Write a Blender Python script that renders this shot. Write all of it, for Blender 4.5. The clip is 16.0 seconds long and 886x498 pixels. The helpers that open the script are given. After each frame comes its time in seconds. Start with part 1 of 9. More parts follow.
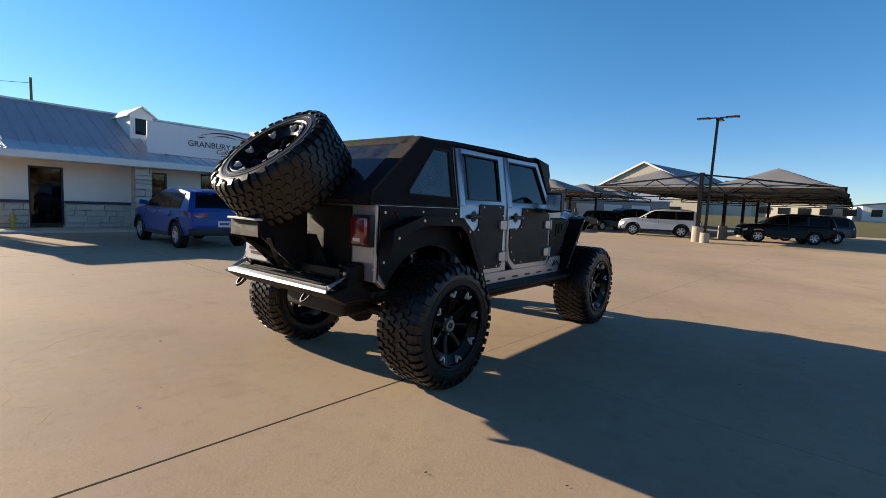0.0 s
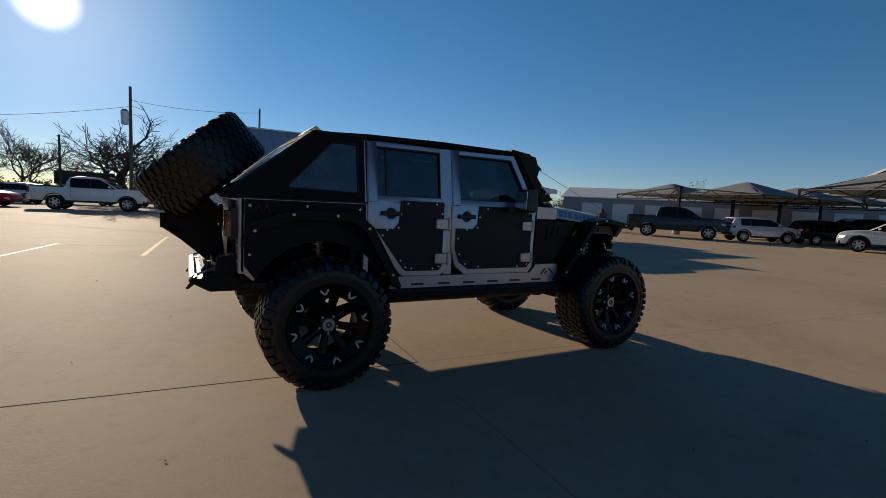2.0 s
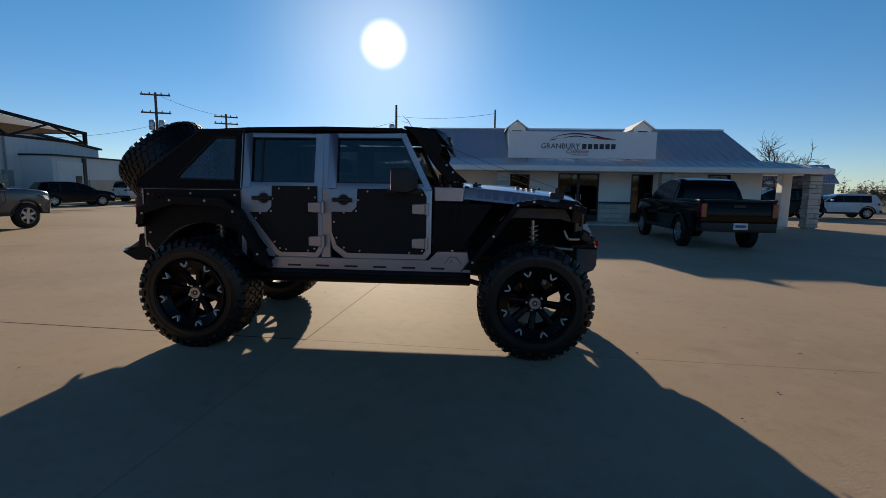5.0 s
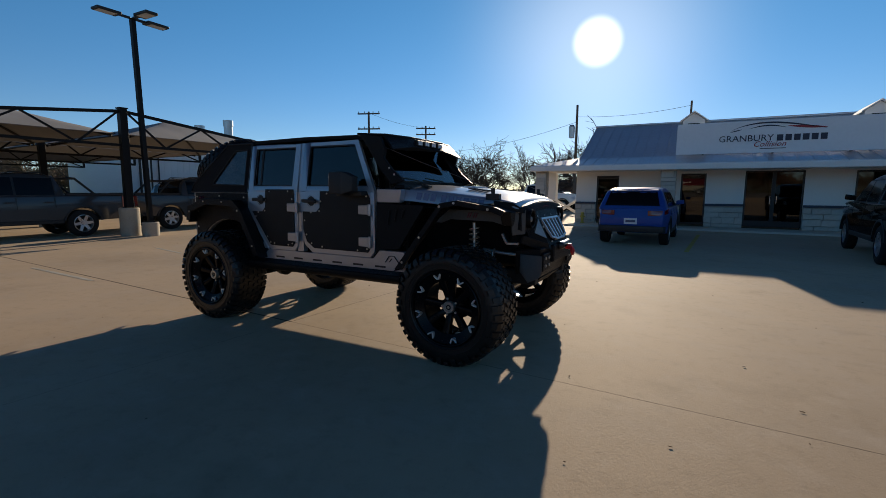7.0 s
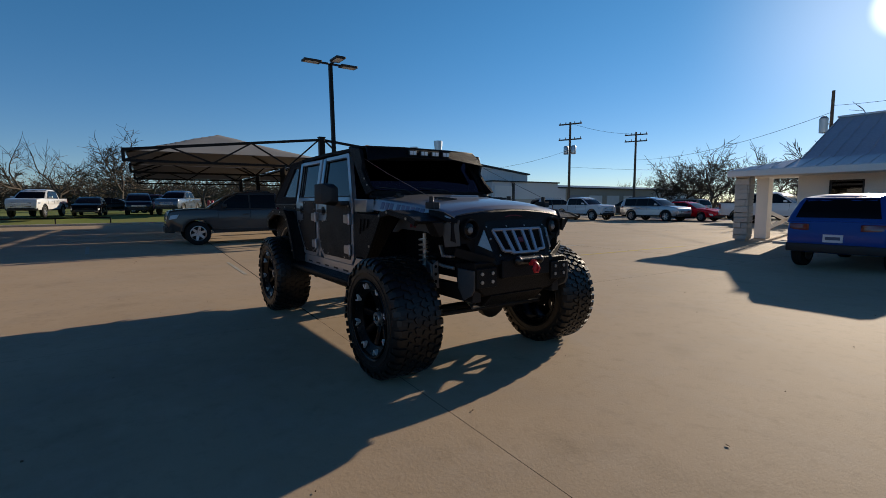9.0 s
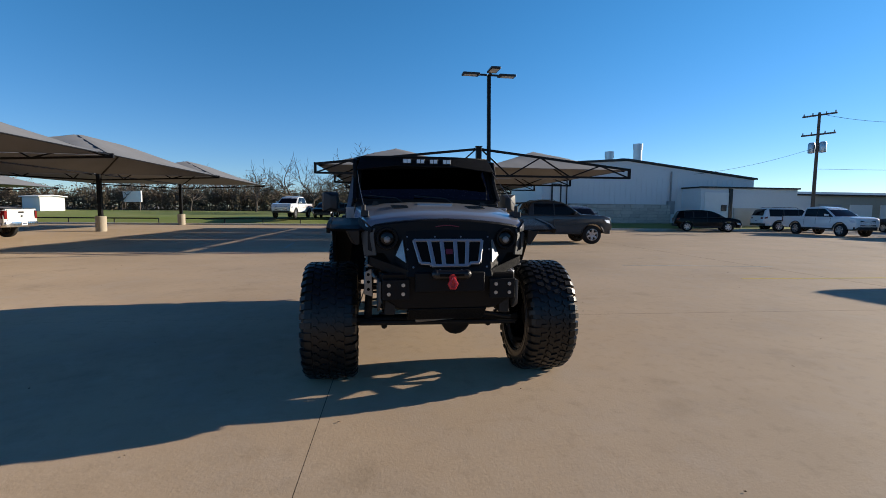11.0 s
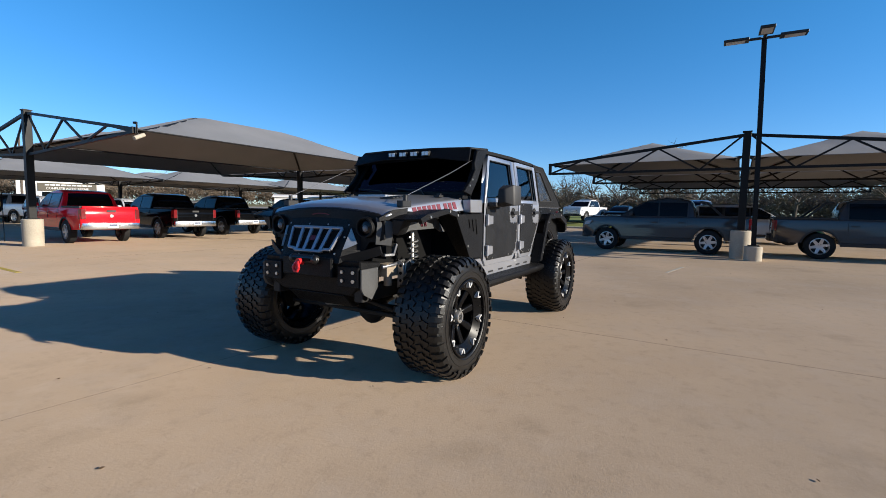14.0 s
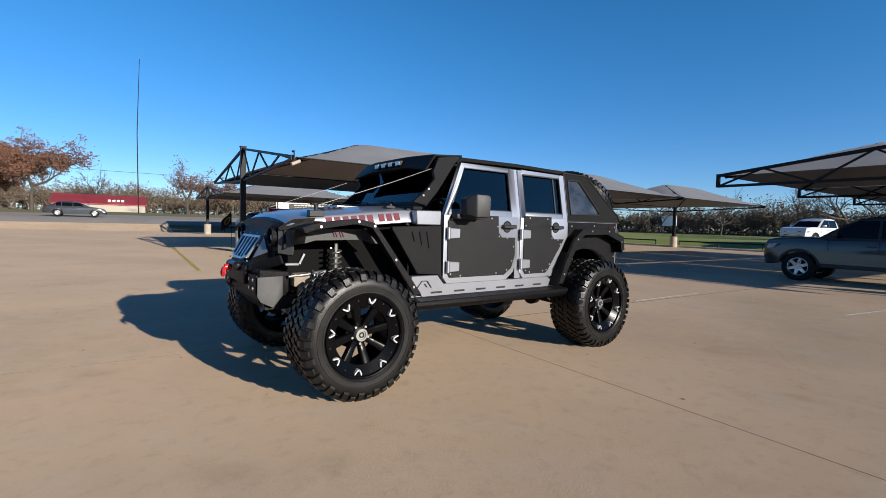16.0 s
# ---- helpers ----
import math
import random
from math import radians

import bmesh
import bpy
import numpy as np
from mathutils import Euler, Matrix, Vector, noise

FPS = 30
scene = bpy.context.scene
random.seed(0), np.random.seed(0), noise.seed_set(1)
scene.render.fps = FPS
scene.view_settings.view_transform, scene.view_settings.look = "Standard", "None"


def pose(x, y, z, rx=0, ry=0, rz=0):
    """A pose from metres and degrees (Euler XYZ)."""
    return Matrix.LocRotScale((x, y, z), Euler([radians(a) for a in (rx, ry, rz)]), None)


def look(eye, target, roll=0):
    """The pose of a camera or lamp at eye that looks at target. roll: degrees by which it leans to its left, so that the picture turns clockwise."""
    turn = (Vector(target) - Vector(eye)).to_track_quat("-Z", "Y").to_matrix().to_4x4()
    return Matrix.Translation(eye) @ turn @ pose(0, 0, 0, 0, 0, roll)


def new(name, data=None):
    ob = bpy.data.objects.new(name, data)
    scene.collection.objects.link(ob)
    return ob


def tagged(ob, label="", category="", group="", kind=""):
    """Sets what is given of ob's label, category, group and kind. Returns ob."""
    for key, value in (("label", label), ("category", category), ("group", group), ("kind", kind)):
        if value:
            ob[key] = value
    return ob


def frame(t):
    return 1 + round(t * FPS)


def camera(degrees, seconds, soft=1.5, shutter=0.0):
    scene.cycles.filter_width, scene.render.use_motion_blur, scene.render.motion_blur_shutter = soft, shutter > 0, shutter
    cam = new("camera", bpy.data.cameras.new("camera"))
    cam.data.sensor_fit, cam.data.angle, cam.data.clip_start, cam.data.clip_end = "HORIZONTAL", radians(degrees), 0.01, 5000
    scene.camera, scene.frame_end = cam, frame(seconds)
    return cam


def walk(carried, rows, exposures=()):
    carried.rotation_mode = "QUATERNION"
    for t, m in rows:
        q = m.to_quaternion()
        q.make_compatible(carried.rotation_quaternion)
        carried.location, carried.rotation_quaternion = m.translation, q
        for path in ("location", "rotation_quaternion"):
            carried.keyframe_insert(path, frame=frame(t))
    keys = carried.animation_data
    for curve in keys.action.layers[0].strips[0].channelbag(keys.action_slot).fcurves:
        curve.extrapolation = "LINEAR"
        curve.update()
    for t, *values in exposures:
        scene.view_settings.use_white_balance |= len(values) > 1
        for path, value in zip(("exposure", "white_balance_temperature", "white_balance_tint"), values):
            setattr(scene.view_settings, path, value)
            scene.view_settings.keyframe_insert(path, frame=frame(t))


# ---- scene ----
cam = camera(86.94, 16.0, soft=0.8)
PATH = [
    (0, (-4.284, -3.156, 1.397), (-2.726, -1.916, 1.211), 2.54),
    (0.5, (-3.854, -3.502, 1.372), (-2.424, -2.114, 1.2), 2.25),
    (1, (-3.38, -3.848, 1.394), (-2.109, -2.314, 1.213), 2.56),
    (1.5, (-2.914, -4.095, 1.377), (-1.79, -2.449, 1.207), 2.61),
    (2, (-2.389, -4.375, 1.407), (-1.429, -2.631, 1.216), 2.85),
    (2.5, (-1.885, -4.55, 1.446), (-1.077, -2.733, 1.234), 2.80),
    (3, (-1.298, -4.761, 1.475), (-0.68, -2.875, 1.231), 2.56),
    (5.5, (1.552, -4.877, 1.399), (1.207, -2.923, 1.148), 0.60),
    (6, (2.147, -4.716, 1.399), (1.586, -2.813, 1.153), 0.47),
    (6.5, (2.667, -4.589, 1.412), (1.919, -2.751, 1.162), 0.44),
    (7, (3.202, -4.293, 1.415), (2.252, -2.55, 1.168), 0.37),
    (7.5, (3.678, -4.02, 1.414), (2.558, -2.38, 1.175), 0.42),
    (8, (4.106, -3.593, 1.408), (2.793, -2.102, 1.181), 0.36),
    (8.5, (4.46, -3.194, 1.401), (2.985, -1.86, 1.184), -0.09),
    (9, (4.768, -2.675, 1.388), (3.136, -1.536, 1.192), -0.23),
    (11.5, (5.484, -0.044, 1.409), (3.494, 0.057, 1.239), 0.63),
    (12, (5.457, 0.571, 1.387), (3.469, 0.43, 1.217), 0.57),
    (12.5, (5.343, 1.133, 1.372), (3.382, 0.775, 1.203), 0.52),
    (13, (5.201, 1.691, 1.359), (3.29, 1.127, 1.19), 0.69),
    (13.5, (4.986, 2.188, 1.338), (3.148, 1.421, 1.161), 0.93),
    (14, (4.74, 2.692, 1.326), (3.002, 1.717, 1.16), 0.88),
    (14.5, (4.415, 3.13, 1.309), (2.796, 1.964, 1.163), 0.91),
    (15, (3.986, 3.495, 1.31), (2.497, 2.165, 1.182), 1.04),
    (15.5, (3.553, 3.861, 1.308), (2.207, 2.386, 1.195), 1.26),
    (16, (3.057, 4.114, 1.31), (1.859, 2.515, 1.206), 1.52),
]
# (seconds, stops, kelvin, tint)
EXPOSURES = [(0, 0.74, 7700, 11), (0.5, 0.55, 7700, 11), (1, 0.16, 7700, 11), (2, -0.30, 7700, 11), (3, -0.36, 7700, 11), (5.5, 0.0, 7800, 11), (7.5, 0.0, 7700, 11),
             (9, -0.03, 7500, 11), (11.5, 0.56, 6850, 9.5), (13.5, 0.62, 6650, 9), (14.5, 0.60, 6450, 9), (15, 0.55, 6450, 9), (15.5, 0.46, 6450, 9.5), (16, 0.36, 6450, 10)]
walk(cam, [(t, look(eye, target, roll)) for t, eye, target, roll in PATH], EXPOSURES)

# world, sun
SUN_ELEV, SUN_AZ = 16.9, 101.2
SUN_DIR = Vector((math.cos(radians(SUN_ELEV)) * math.cos(radians(SUN_AZ)),
                  math.cos(radians(SUN_ELEV)) * math.sin(radians(SUN_AZ)),
                  math.sin(radians(SUN_ELEV))))
world = bpy.data.worlds.new("sky")
scene.world = world
world.use_nodes = True
wn, wl = world.node_tree.nodes, world.node_tree.links
wn.clear()
w_out, w_bg, w_sky = wn.new("ShaderNodeOutputWorld"), wn.new("ShaderNodeBackground"), wn.new("ShaderNodeTexSky")
w_sky.sky_type, w_sky.sun_disc = "NISHITA", False
w_sky.sun_elevation, w_sky.sun_rotation = radians(SUN_ELEV), radians(90 - SUN_AZ)
w_sky.air_density, w_sky.dust_density, w_sky.ozone_density, w_sky.altitude = 1.0, 0.2, 2.5, 1800
w_bg.inputs["Strength"].default_value = 0.098
# the bright air close round the sun
w_tc, w_dot, w_map = wn.new("ShaderNodeTexCoord"), wn.new("ShaderNodeVectorMath"), wn.new("ShaderNodeMapRange")
w_dot.operation = "DOT_PRODUCT"
w_dot.inputs[1].default_value = (SUN_DIR - Vector((0, 0, 0.013))).normalized()
wl.new(w_tc.outputs["Generated"], w_dot.inputs[0])
w_disc = wn.new("ShaderNodeMapRange")
w_disc.interpolation_type = "SMOOTHSTEP"
w_disc.inputs["From Min"].default_value, w_disc.inputs["From Max"].default_value = math.cos(radians(2.9)), math.cos(radians(0.9))
w_disc.inputs["To Max"].default_value = 11.0
wl.new(w_dot.outputs["Value"], w_disc.inputs["Value"])
w_map.inputs["From Min"].default_value, w_map.inputs["From Max"].default_value = math.cos(radians(23)), 1.0
wl.new(w_dot.outputs["Value"], w_map.inputs["Value"])
w_pow = wn.new("ShaderNodeMath")
w_pow.operation = "POWER"
w_pow.inputs[1].default_value = 5.0
wl.new(w_map.outputs["Result"], w_pow.inputs[0])
w_mul = wn.new("ShaderNodeMath")
w_mul.operation = "MULTIPLY_ADD"
w_mul.inputs[1].default_value = 3.2
wl.new(w_pow.outputs[0], w_mul.inputs[0])
wl.new(w_disc.outputs["Result"], w_mul.inputs[2])
w_tint = wn.new("ShaderNodeVectorMath")
w_tint.operation = "SCALE"
w_tint.inputs[0].default_value = (1.0, 0.95, 0.92)
wl.new(w_mul.outputs[0], w_tint.inputs["Scale"])
w_add = wn.new("ShaderNodeVectorMath")
w_add.operation = "ADD"
w_hue = wn.new("ShaderNodeHueSaturation")
w_hue.inputs["Saturation"].default_value, w_hue.inputs["Hue"].default_value = 1.22, 0.497
wl.new(w_sky.outputs["Color"], w_hue.inputs["Color"])
w_blue = wn.new("ShaderNodeVectorMath")
w_blue.operation = "MULTIPLY"
w_blue.inputs[1].default_value = (0.82, 0.967, 1.14)
wl.new(w_hue.outputs["Color"], w_blue.inputs[0])
# paler and greyer air low down, clear azure above it
w_air, w_airmix, w_clear = wn.new("ShaderNodeMapRange"), wn.new("ShaderNodeMix"), wn.new("ShaderNodeVectorMath")
w_air.interpolation_type = "SMOOTHSTEP"
w_air.inputs["From Min"].default_value, w_air.inputs["From Max"].default_value = 0.02, 0.40
w_airmix.data_type = "VECTOR"
w_airmix.inputs["A"].default_value, w_airmix.inputs["B"].default_value = (0.90, 0.91, 1.02), (0.84, 1.18, 1.16)
wl.new(w_air.outputs["Result"], w_airmix.inputs["Factor"])
w_clear.operation = "MULTIPLY"
wl.new(w_blue.outputs["Vector"], w_clear.inputs[0])
wl.new(w_airmix.outputs["Result"], w_clear.inputs[1])
# the winter sky deepens towards the zenith
w_sep, w_zen, w_deep = wn.new("ShaderNodeSeparateXYZ"), wn.new("ShaderNodeMapRange"), wn.new("ShaderNodeVectorMath")
wl.new(w_tc.outputs["Generated"], w_sep.inputs[0])
w_zen.interpolation_type = "SMOOTHSTEP"
w_zen.inputs["From Min"].default_value, w_zen.inputs["From Max"].default_value = 0.40, 0.78
wl.new(w_sep.outputs["Z"], w_zen.inputs["Value"])
wl.new(w_sep.outputs["Z"], w_air.inputs["Value"])
w_mix = wn.new("ShaderNodeMix")
w_mix.data_type = "VECTOR"
w_mix.inputs["A"].default_value, w_mix.inputs["B"].default_value = (1.0, 1.0, 1.0), (0.72, 0.255, 0.33)
wl.new(w_zen.outputs["Result"], w_mix.inputs["Factor"])
w_deep.operation = "MULTIPLY"
wl.new(w_clear.outputs["Vector"], w_deep.inputs[0])
wl.new(w_mix.outputs["Result"], w_deep.inputs[1])
wl.new(w_deep.outputs["Vector"], w_add.inputs[0])
wl.new(w_tint.outputs["Vector"], w_add.inputs[1])
wl.new(w_add.outputs["Vector"], w_bg.inputs["Color"])
wl.new(w_bg.outputs["Background"], w_out.inputs["Surface"])

sun = new("sun", bpy.data.lights.new("sun", "SUN"))
sun.data.energy, sun.data.angle, sun.data.color = 5.0, radians(0.53), (1.0, 0.915, 0.80)
sun.matrix_world = look(SUN_DIR * 100, (0, 0, 0))

# ---- small modelling helpers ----
def part(name, bm, material, parent=None, label="", smooth=35.0, bevel=0.0, seg=1):
    """Links a bmesh as one mesh object under a thing or a part."""
    if bevel:
        bmesh.ops.remove_doubles(bm, verts=bm.verts, dist=1e-5)
        bm.normal_update()
        sharp = [e for e in bm.edges if e.is_manifold and e.calc_face_angle(0) > radians(28)]
        bmesh.ops.bevel(bm, geom=sharp, offset=bevel, segments=seg, profile=0.6, affect="EDGES", clamp_overlap=True)
    bmesh.ops.recalc_face_normals(bm, faces=bm.faces)
    me = bpy.data.meshes.new(name)
    bm.to_mesh(me)
    bm.free()
    if smooth:
        me.polygons.foreach_set("use_smooth", [True] * len(me.polygons))
        me.set_sharp_from_angle(angle=radians(smooth))
    me.materials.append(material)
    ob = new(name, me)
    if parent:
        ob.parent = parent
    if label:
        tagged(ob, label)
    return ob


def thing(name, label, category, at=None, group="", kind=""):
    ob = new(name)
    ob.empty_display_size = 0.2
    if at is not None:
        ob.matrix_basis = at
    return tagged(ob, label, category, group, kind)


def shared(name, me, parent, at):
    """One more object on a mesh that is there already."""
    ob = new(name, me)
    ob.parent = parent
    ob.matrix_basis = at
    return ob


def B():
    return bmesh.new()


def box(bm, x0, x1, y0, y1, z0, z1, m=None):
    v = [bm.verts.new(p) for p in ((x0, y0, z0), (x1, y0, z0), (x1, y1, z0), (x0, y1, z0), (x0, y0, z1), (x1, y0, z1), (x1, y1, z1), (x0, y1, z1))]
    for q in ((0, 3, 2, 1), (4, 5, 6, 7), (0, 1, 5, 4), (1, 2, 6, 5), (2, 3, 7, 6), (3, 0, 4, 7)):
        bm.faces.new([v[i] for i in q])
    if m is not None:
        bmesh.ops.transform(bm, matrix=m, verts=v)
    return bm


def cbox(bm, c, s, m=None):
    return box(bm, c[0] - s[0] / 2, c[0] + s[0] / 2, c[1] - s[1] / 2, c[1] + s[1] / 2, c[2] - s[2] / 2, c[2] + s[2] / 2, m)


def prism(bm, pts, plane, a, b, m=None, taper=1.0):
    """A polygon given in a plane ('xz', 'yz' or 'xy'), extruded along the third axis from a to b."""
    put = {"xz": lambda u, v, w: (u, w, v), "yz": lambda u, v, w: (w, u, v), "xy": lambda u, v, w: (u, v, w)}[plane]
    cu, cv = sum(p[0] for p in pts) / len(pts), sum(p[1] for p in pts) / len(pts)
    lo = [bm.verts.new(put(u, v, a)) for u, v in pts]
    hi = [bm.verts.new(put(cu + (u - cu) * taper, cv + (v - cv) * taper, b)) for u, v in pts]
    n = len(pts)
    bm.faces.new(lo[::-1])
    bm.faces.new(hi)
    for i in range(n):
        bm.faces.new((lo[i], lo[(i + 1) % n], hi[(i + 1) % n], hi[i]))
    if m is not None:
        bmesh.ops.transform(bm, matrix=m, verts=lo + hi)
    return lo + hi


def loft(bm, rings, caps=True, closed=True):
    """Joins rings of points, all of one length, into a skin."""
    vs = [[bm.verts.new(p) for p in r] for r in rings]
    n = len(vs[0])
    for a, b in zip(vs, vs[1:]):
        for i in range(n if closed else n - 1):
            bm.faces.new((a[i], a[(i + 1) % n], b[(i + 1) % n], b[i]))
    if caps and closed:
        bm.faces.new(vs[0][::-1])
        bm.faces.new(vs[-1])
    return vs


def tube(bm, pts, r, n=8, r1=None):
    """A round bar along points; r1 is the radius at its end."""
    pts = [Vector(p) for p in pts]
    rings, up = [], None
    for i, p in enumerate(pts):
        d = (pts[min(i + 1, len(pts) - 1)] - pts[max(i - 1, 0)]).normalized()
        if up is None:
            up = d.orthogonal().normalized()
        side = d.cross(up).normalized()
        up = side.cross(d).normalized()
        rr = r if r1 is None else r + (r1 - r) * i / (len(pts) - 1)
        rings.append([p + rr * (math.cos(2 * math.pi * k / n) * up + math.sin(2 * math.pi * k / n) * side) for k in range(n)])
    loft(bm, rings)
    return bm


def bar(bm, a, b, w, h=None, up=(0, 0, 1)):
    """A square bar from a to b."""
    a, b, h = Vector(a), Vector(b), h or w
    d = (b - a).normalized()
    u = Vector(up)
    if abs(d.dot(u)) > 0.98:
        u = Vector((1, 0, 0))
    s = d.cross(u).normalized()
    u = s.cross(d).normalized()
    ring = [(-w / 2, -h / 2), (w / 2, -h / 2), (w / 2, h / 2), (-w / 2, h / 2)]
    loft(bm, [[p + s * x + u * y for x, y in ring] for p in (a, b)])
    return bm


def lathe(bm, prof, n=32, axis="y", c=(0, 0, 0), closed=False):
    """Turns a profile of (radius, along) round an axis."""
    rings = []
    for k in range(n):
        a = 2 * math.pi * k / n
        ca, sa = math.cos(a), math.sin(a)
        if axis == "y":
            rings.append([(c[0] + r * ca, c[1] + t, c[2] + r * sa) for r, t in prof])
        elif axis == "z":
            rings.append([(c[0] + r * ca, c[1] + r * sa, c[2] + t) for r, t in prof])
        else:
            rings.append([(c[0] + t, c[1] + r * ca, c[2] + r * sa) for r, t in prof])
    vs = [[bm.verts.new(p) for p in r] for r in rings]
    m = len(prof)
    for k in range(n):
        a, b = vs[k], vs[(k + 1) % n]
        for i in range(m if closed else m - 1):
            bm.faces.new((a[i], b[i], b[(i + 1) % m], a[(i + 1) % m]))
    bmesh.ops.remove_doubles(bm, verts=[v for r in vs for v in r], dist=1e-6)
    return bm


def cyl(bm, c, r, h, n=16, axis="z", r1=None):
    r1 = r if r1 is None else r1
    return lathe(bm, [(0, 0), (r, 0), (r1, h), (0, h)], n, axis, c)


def arc(cx, cz, r, a0, a1, n):
    return [(cx + r * math.cos(radians(a0 + (a1 - a0) * i / n)), cz + r * math.sin(radians(a0 + (a1 - a0) * i / n))) for i in range(n + 1)]


def text_part(name, words, size, material, parent, m, shear=0.0, depth=0.006):
    cu = bpy.data.curves.new(name, "FONT")
    cu.body, cu.size, cu.extrude, cu.shear = words, size, depth, shear
    cu.align_x, cu.align_y, cu.resolution_u = "CENTER", "CENTER", 2
    tmp = bpy.data.objects.new("tmp", cu)
    me = bpy.data.meshes.new_from_object(tmp)
    bpy.data.objects.remove(tmp)
    me.name = name
    me.materials.clear()
    me.materials.append(material)
    ob = new(name, me)
    ob.parent, ob.matrix_basis = parent, m
    return ob


# ---- materials ----
def mat(name, col, rough=0.6, metal=0.0, var=0.12, scale=2.0, fine=40.0, bump=0.0, bscale=60.0, rvar=0.1, coat=0.0, spec=0.5, isle=0.0):
    """A surface with variation at two scales, in real-world size."""
    m = bpy.data.materials.new(name)
    m.use_nodes = True
    n, l = m.node_tree.nodes, m.node_tree.links
    p = n["Principled BSDF"]
    tc = n.new("ShaderNodeTexCoord")
    big, small = n.new("ShaderNodeTexNoise"), n.new("ShaderNodeTexNoise")
    big.inputs["Scale"].default_value, big.inputs["Detail"].default_value = scale, 4
    small.inputs["Scale"].default_value, small.inputs["Detail"].default_value = fine, 3
    for t in (big, small):
        l.new(tc.outputs["Object"], t.inputs["Vector"])
    mix = n.new("ShaderNodeMath")
    mix.operation = "ADD"
    l.new(big.outputs["Fac"], mix.inputs[0])
    l.new(small.outputs["Fac"], mix.inputs[1])
    last = mix.outputs[0]
    if isle:
        geo, ad = n.new("ShaderNodeObjectInfo"), n.new("ShaderNodeMath")
        ad.operation = "MULTIPLY_ADD"
        ad.inputs[1].default_value = isle
        l.new(geo.outputs["Random"], ad.inputs[0])
        l.new(last, ad.inputs[2])
        last = ad.outputs[0]
    ramp = n.new("ShaderNodeMapRange")
    ramp.inputs["From Min"].default_value, ramp.inputs["From Max"].default_value = 0.55, 1.45 + isle
    ramp.inputs["To Min"].default_value, ramp.inputs["To Max"].default_value = 1 - var, 1 + var
    l.new(last, ramp.inputs["Value"])
    vm = n.new("ShaderNodeVectorMath")
    vm.operation = "SCALE"
    vm.inputs[0].default_value = col
    l.new(ramp.outputs["Result"], vm.inputs["Scale"])
    l.new(vm.outputs["Vector"], p.inputs["Base Color"])
    rr = n.new("ShaderNodeMapRange")
    rr.inputs["To Min"].default_value, rr.inputs["To Max"].default_value = max(rough - rvar, 0.02), min(rough + rvar, 1)
    l.new(big.outputs["Fac"], rr.inputs["Value"])
    l.new(rr.outputs["Result"], p.inputs["Roughness"])
    p.inputs["Metallic"].default_value = metal
    p.inputs["Coat Weight"].default_value, p.inputs["Coat Roughness"].default_value = coat, 0.06
    p.inputs["Specular IOR Level"].default_value = spec
    if bump:
        bt, bn = n.new("ShaderNodeTexNoise"), n.new("ShaderNodeBump")
        bt.inputs["Scale"].default_value, bt.inputs["Detail"].default_value = bscale, 5
        bn.inputs["Strength"].default_value, bn.inputs["Distance"].default_value = bump, 0.01
        l.new(tc.outputs["Object"], bt.inputs["Vector"])
        l.new(bt.outputs["Fac"], bn.inputs["Height"])
        l.new(bn.outputs["Normal"], p.inputs["Normal"])
    return m


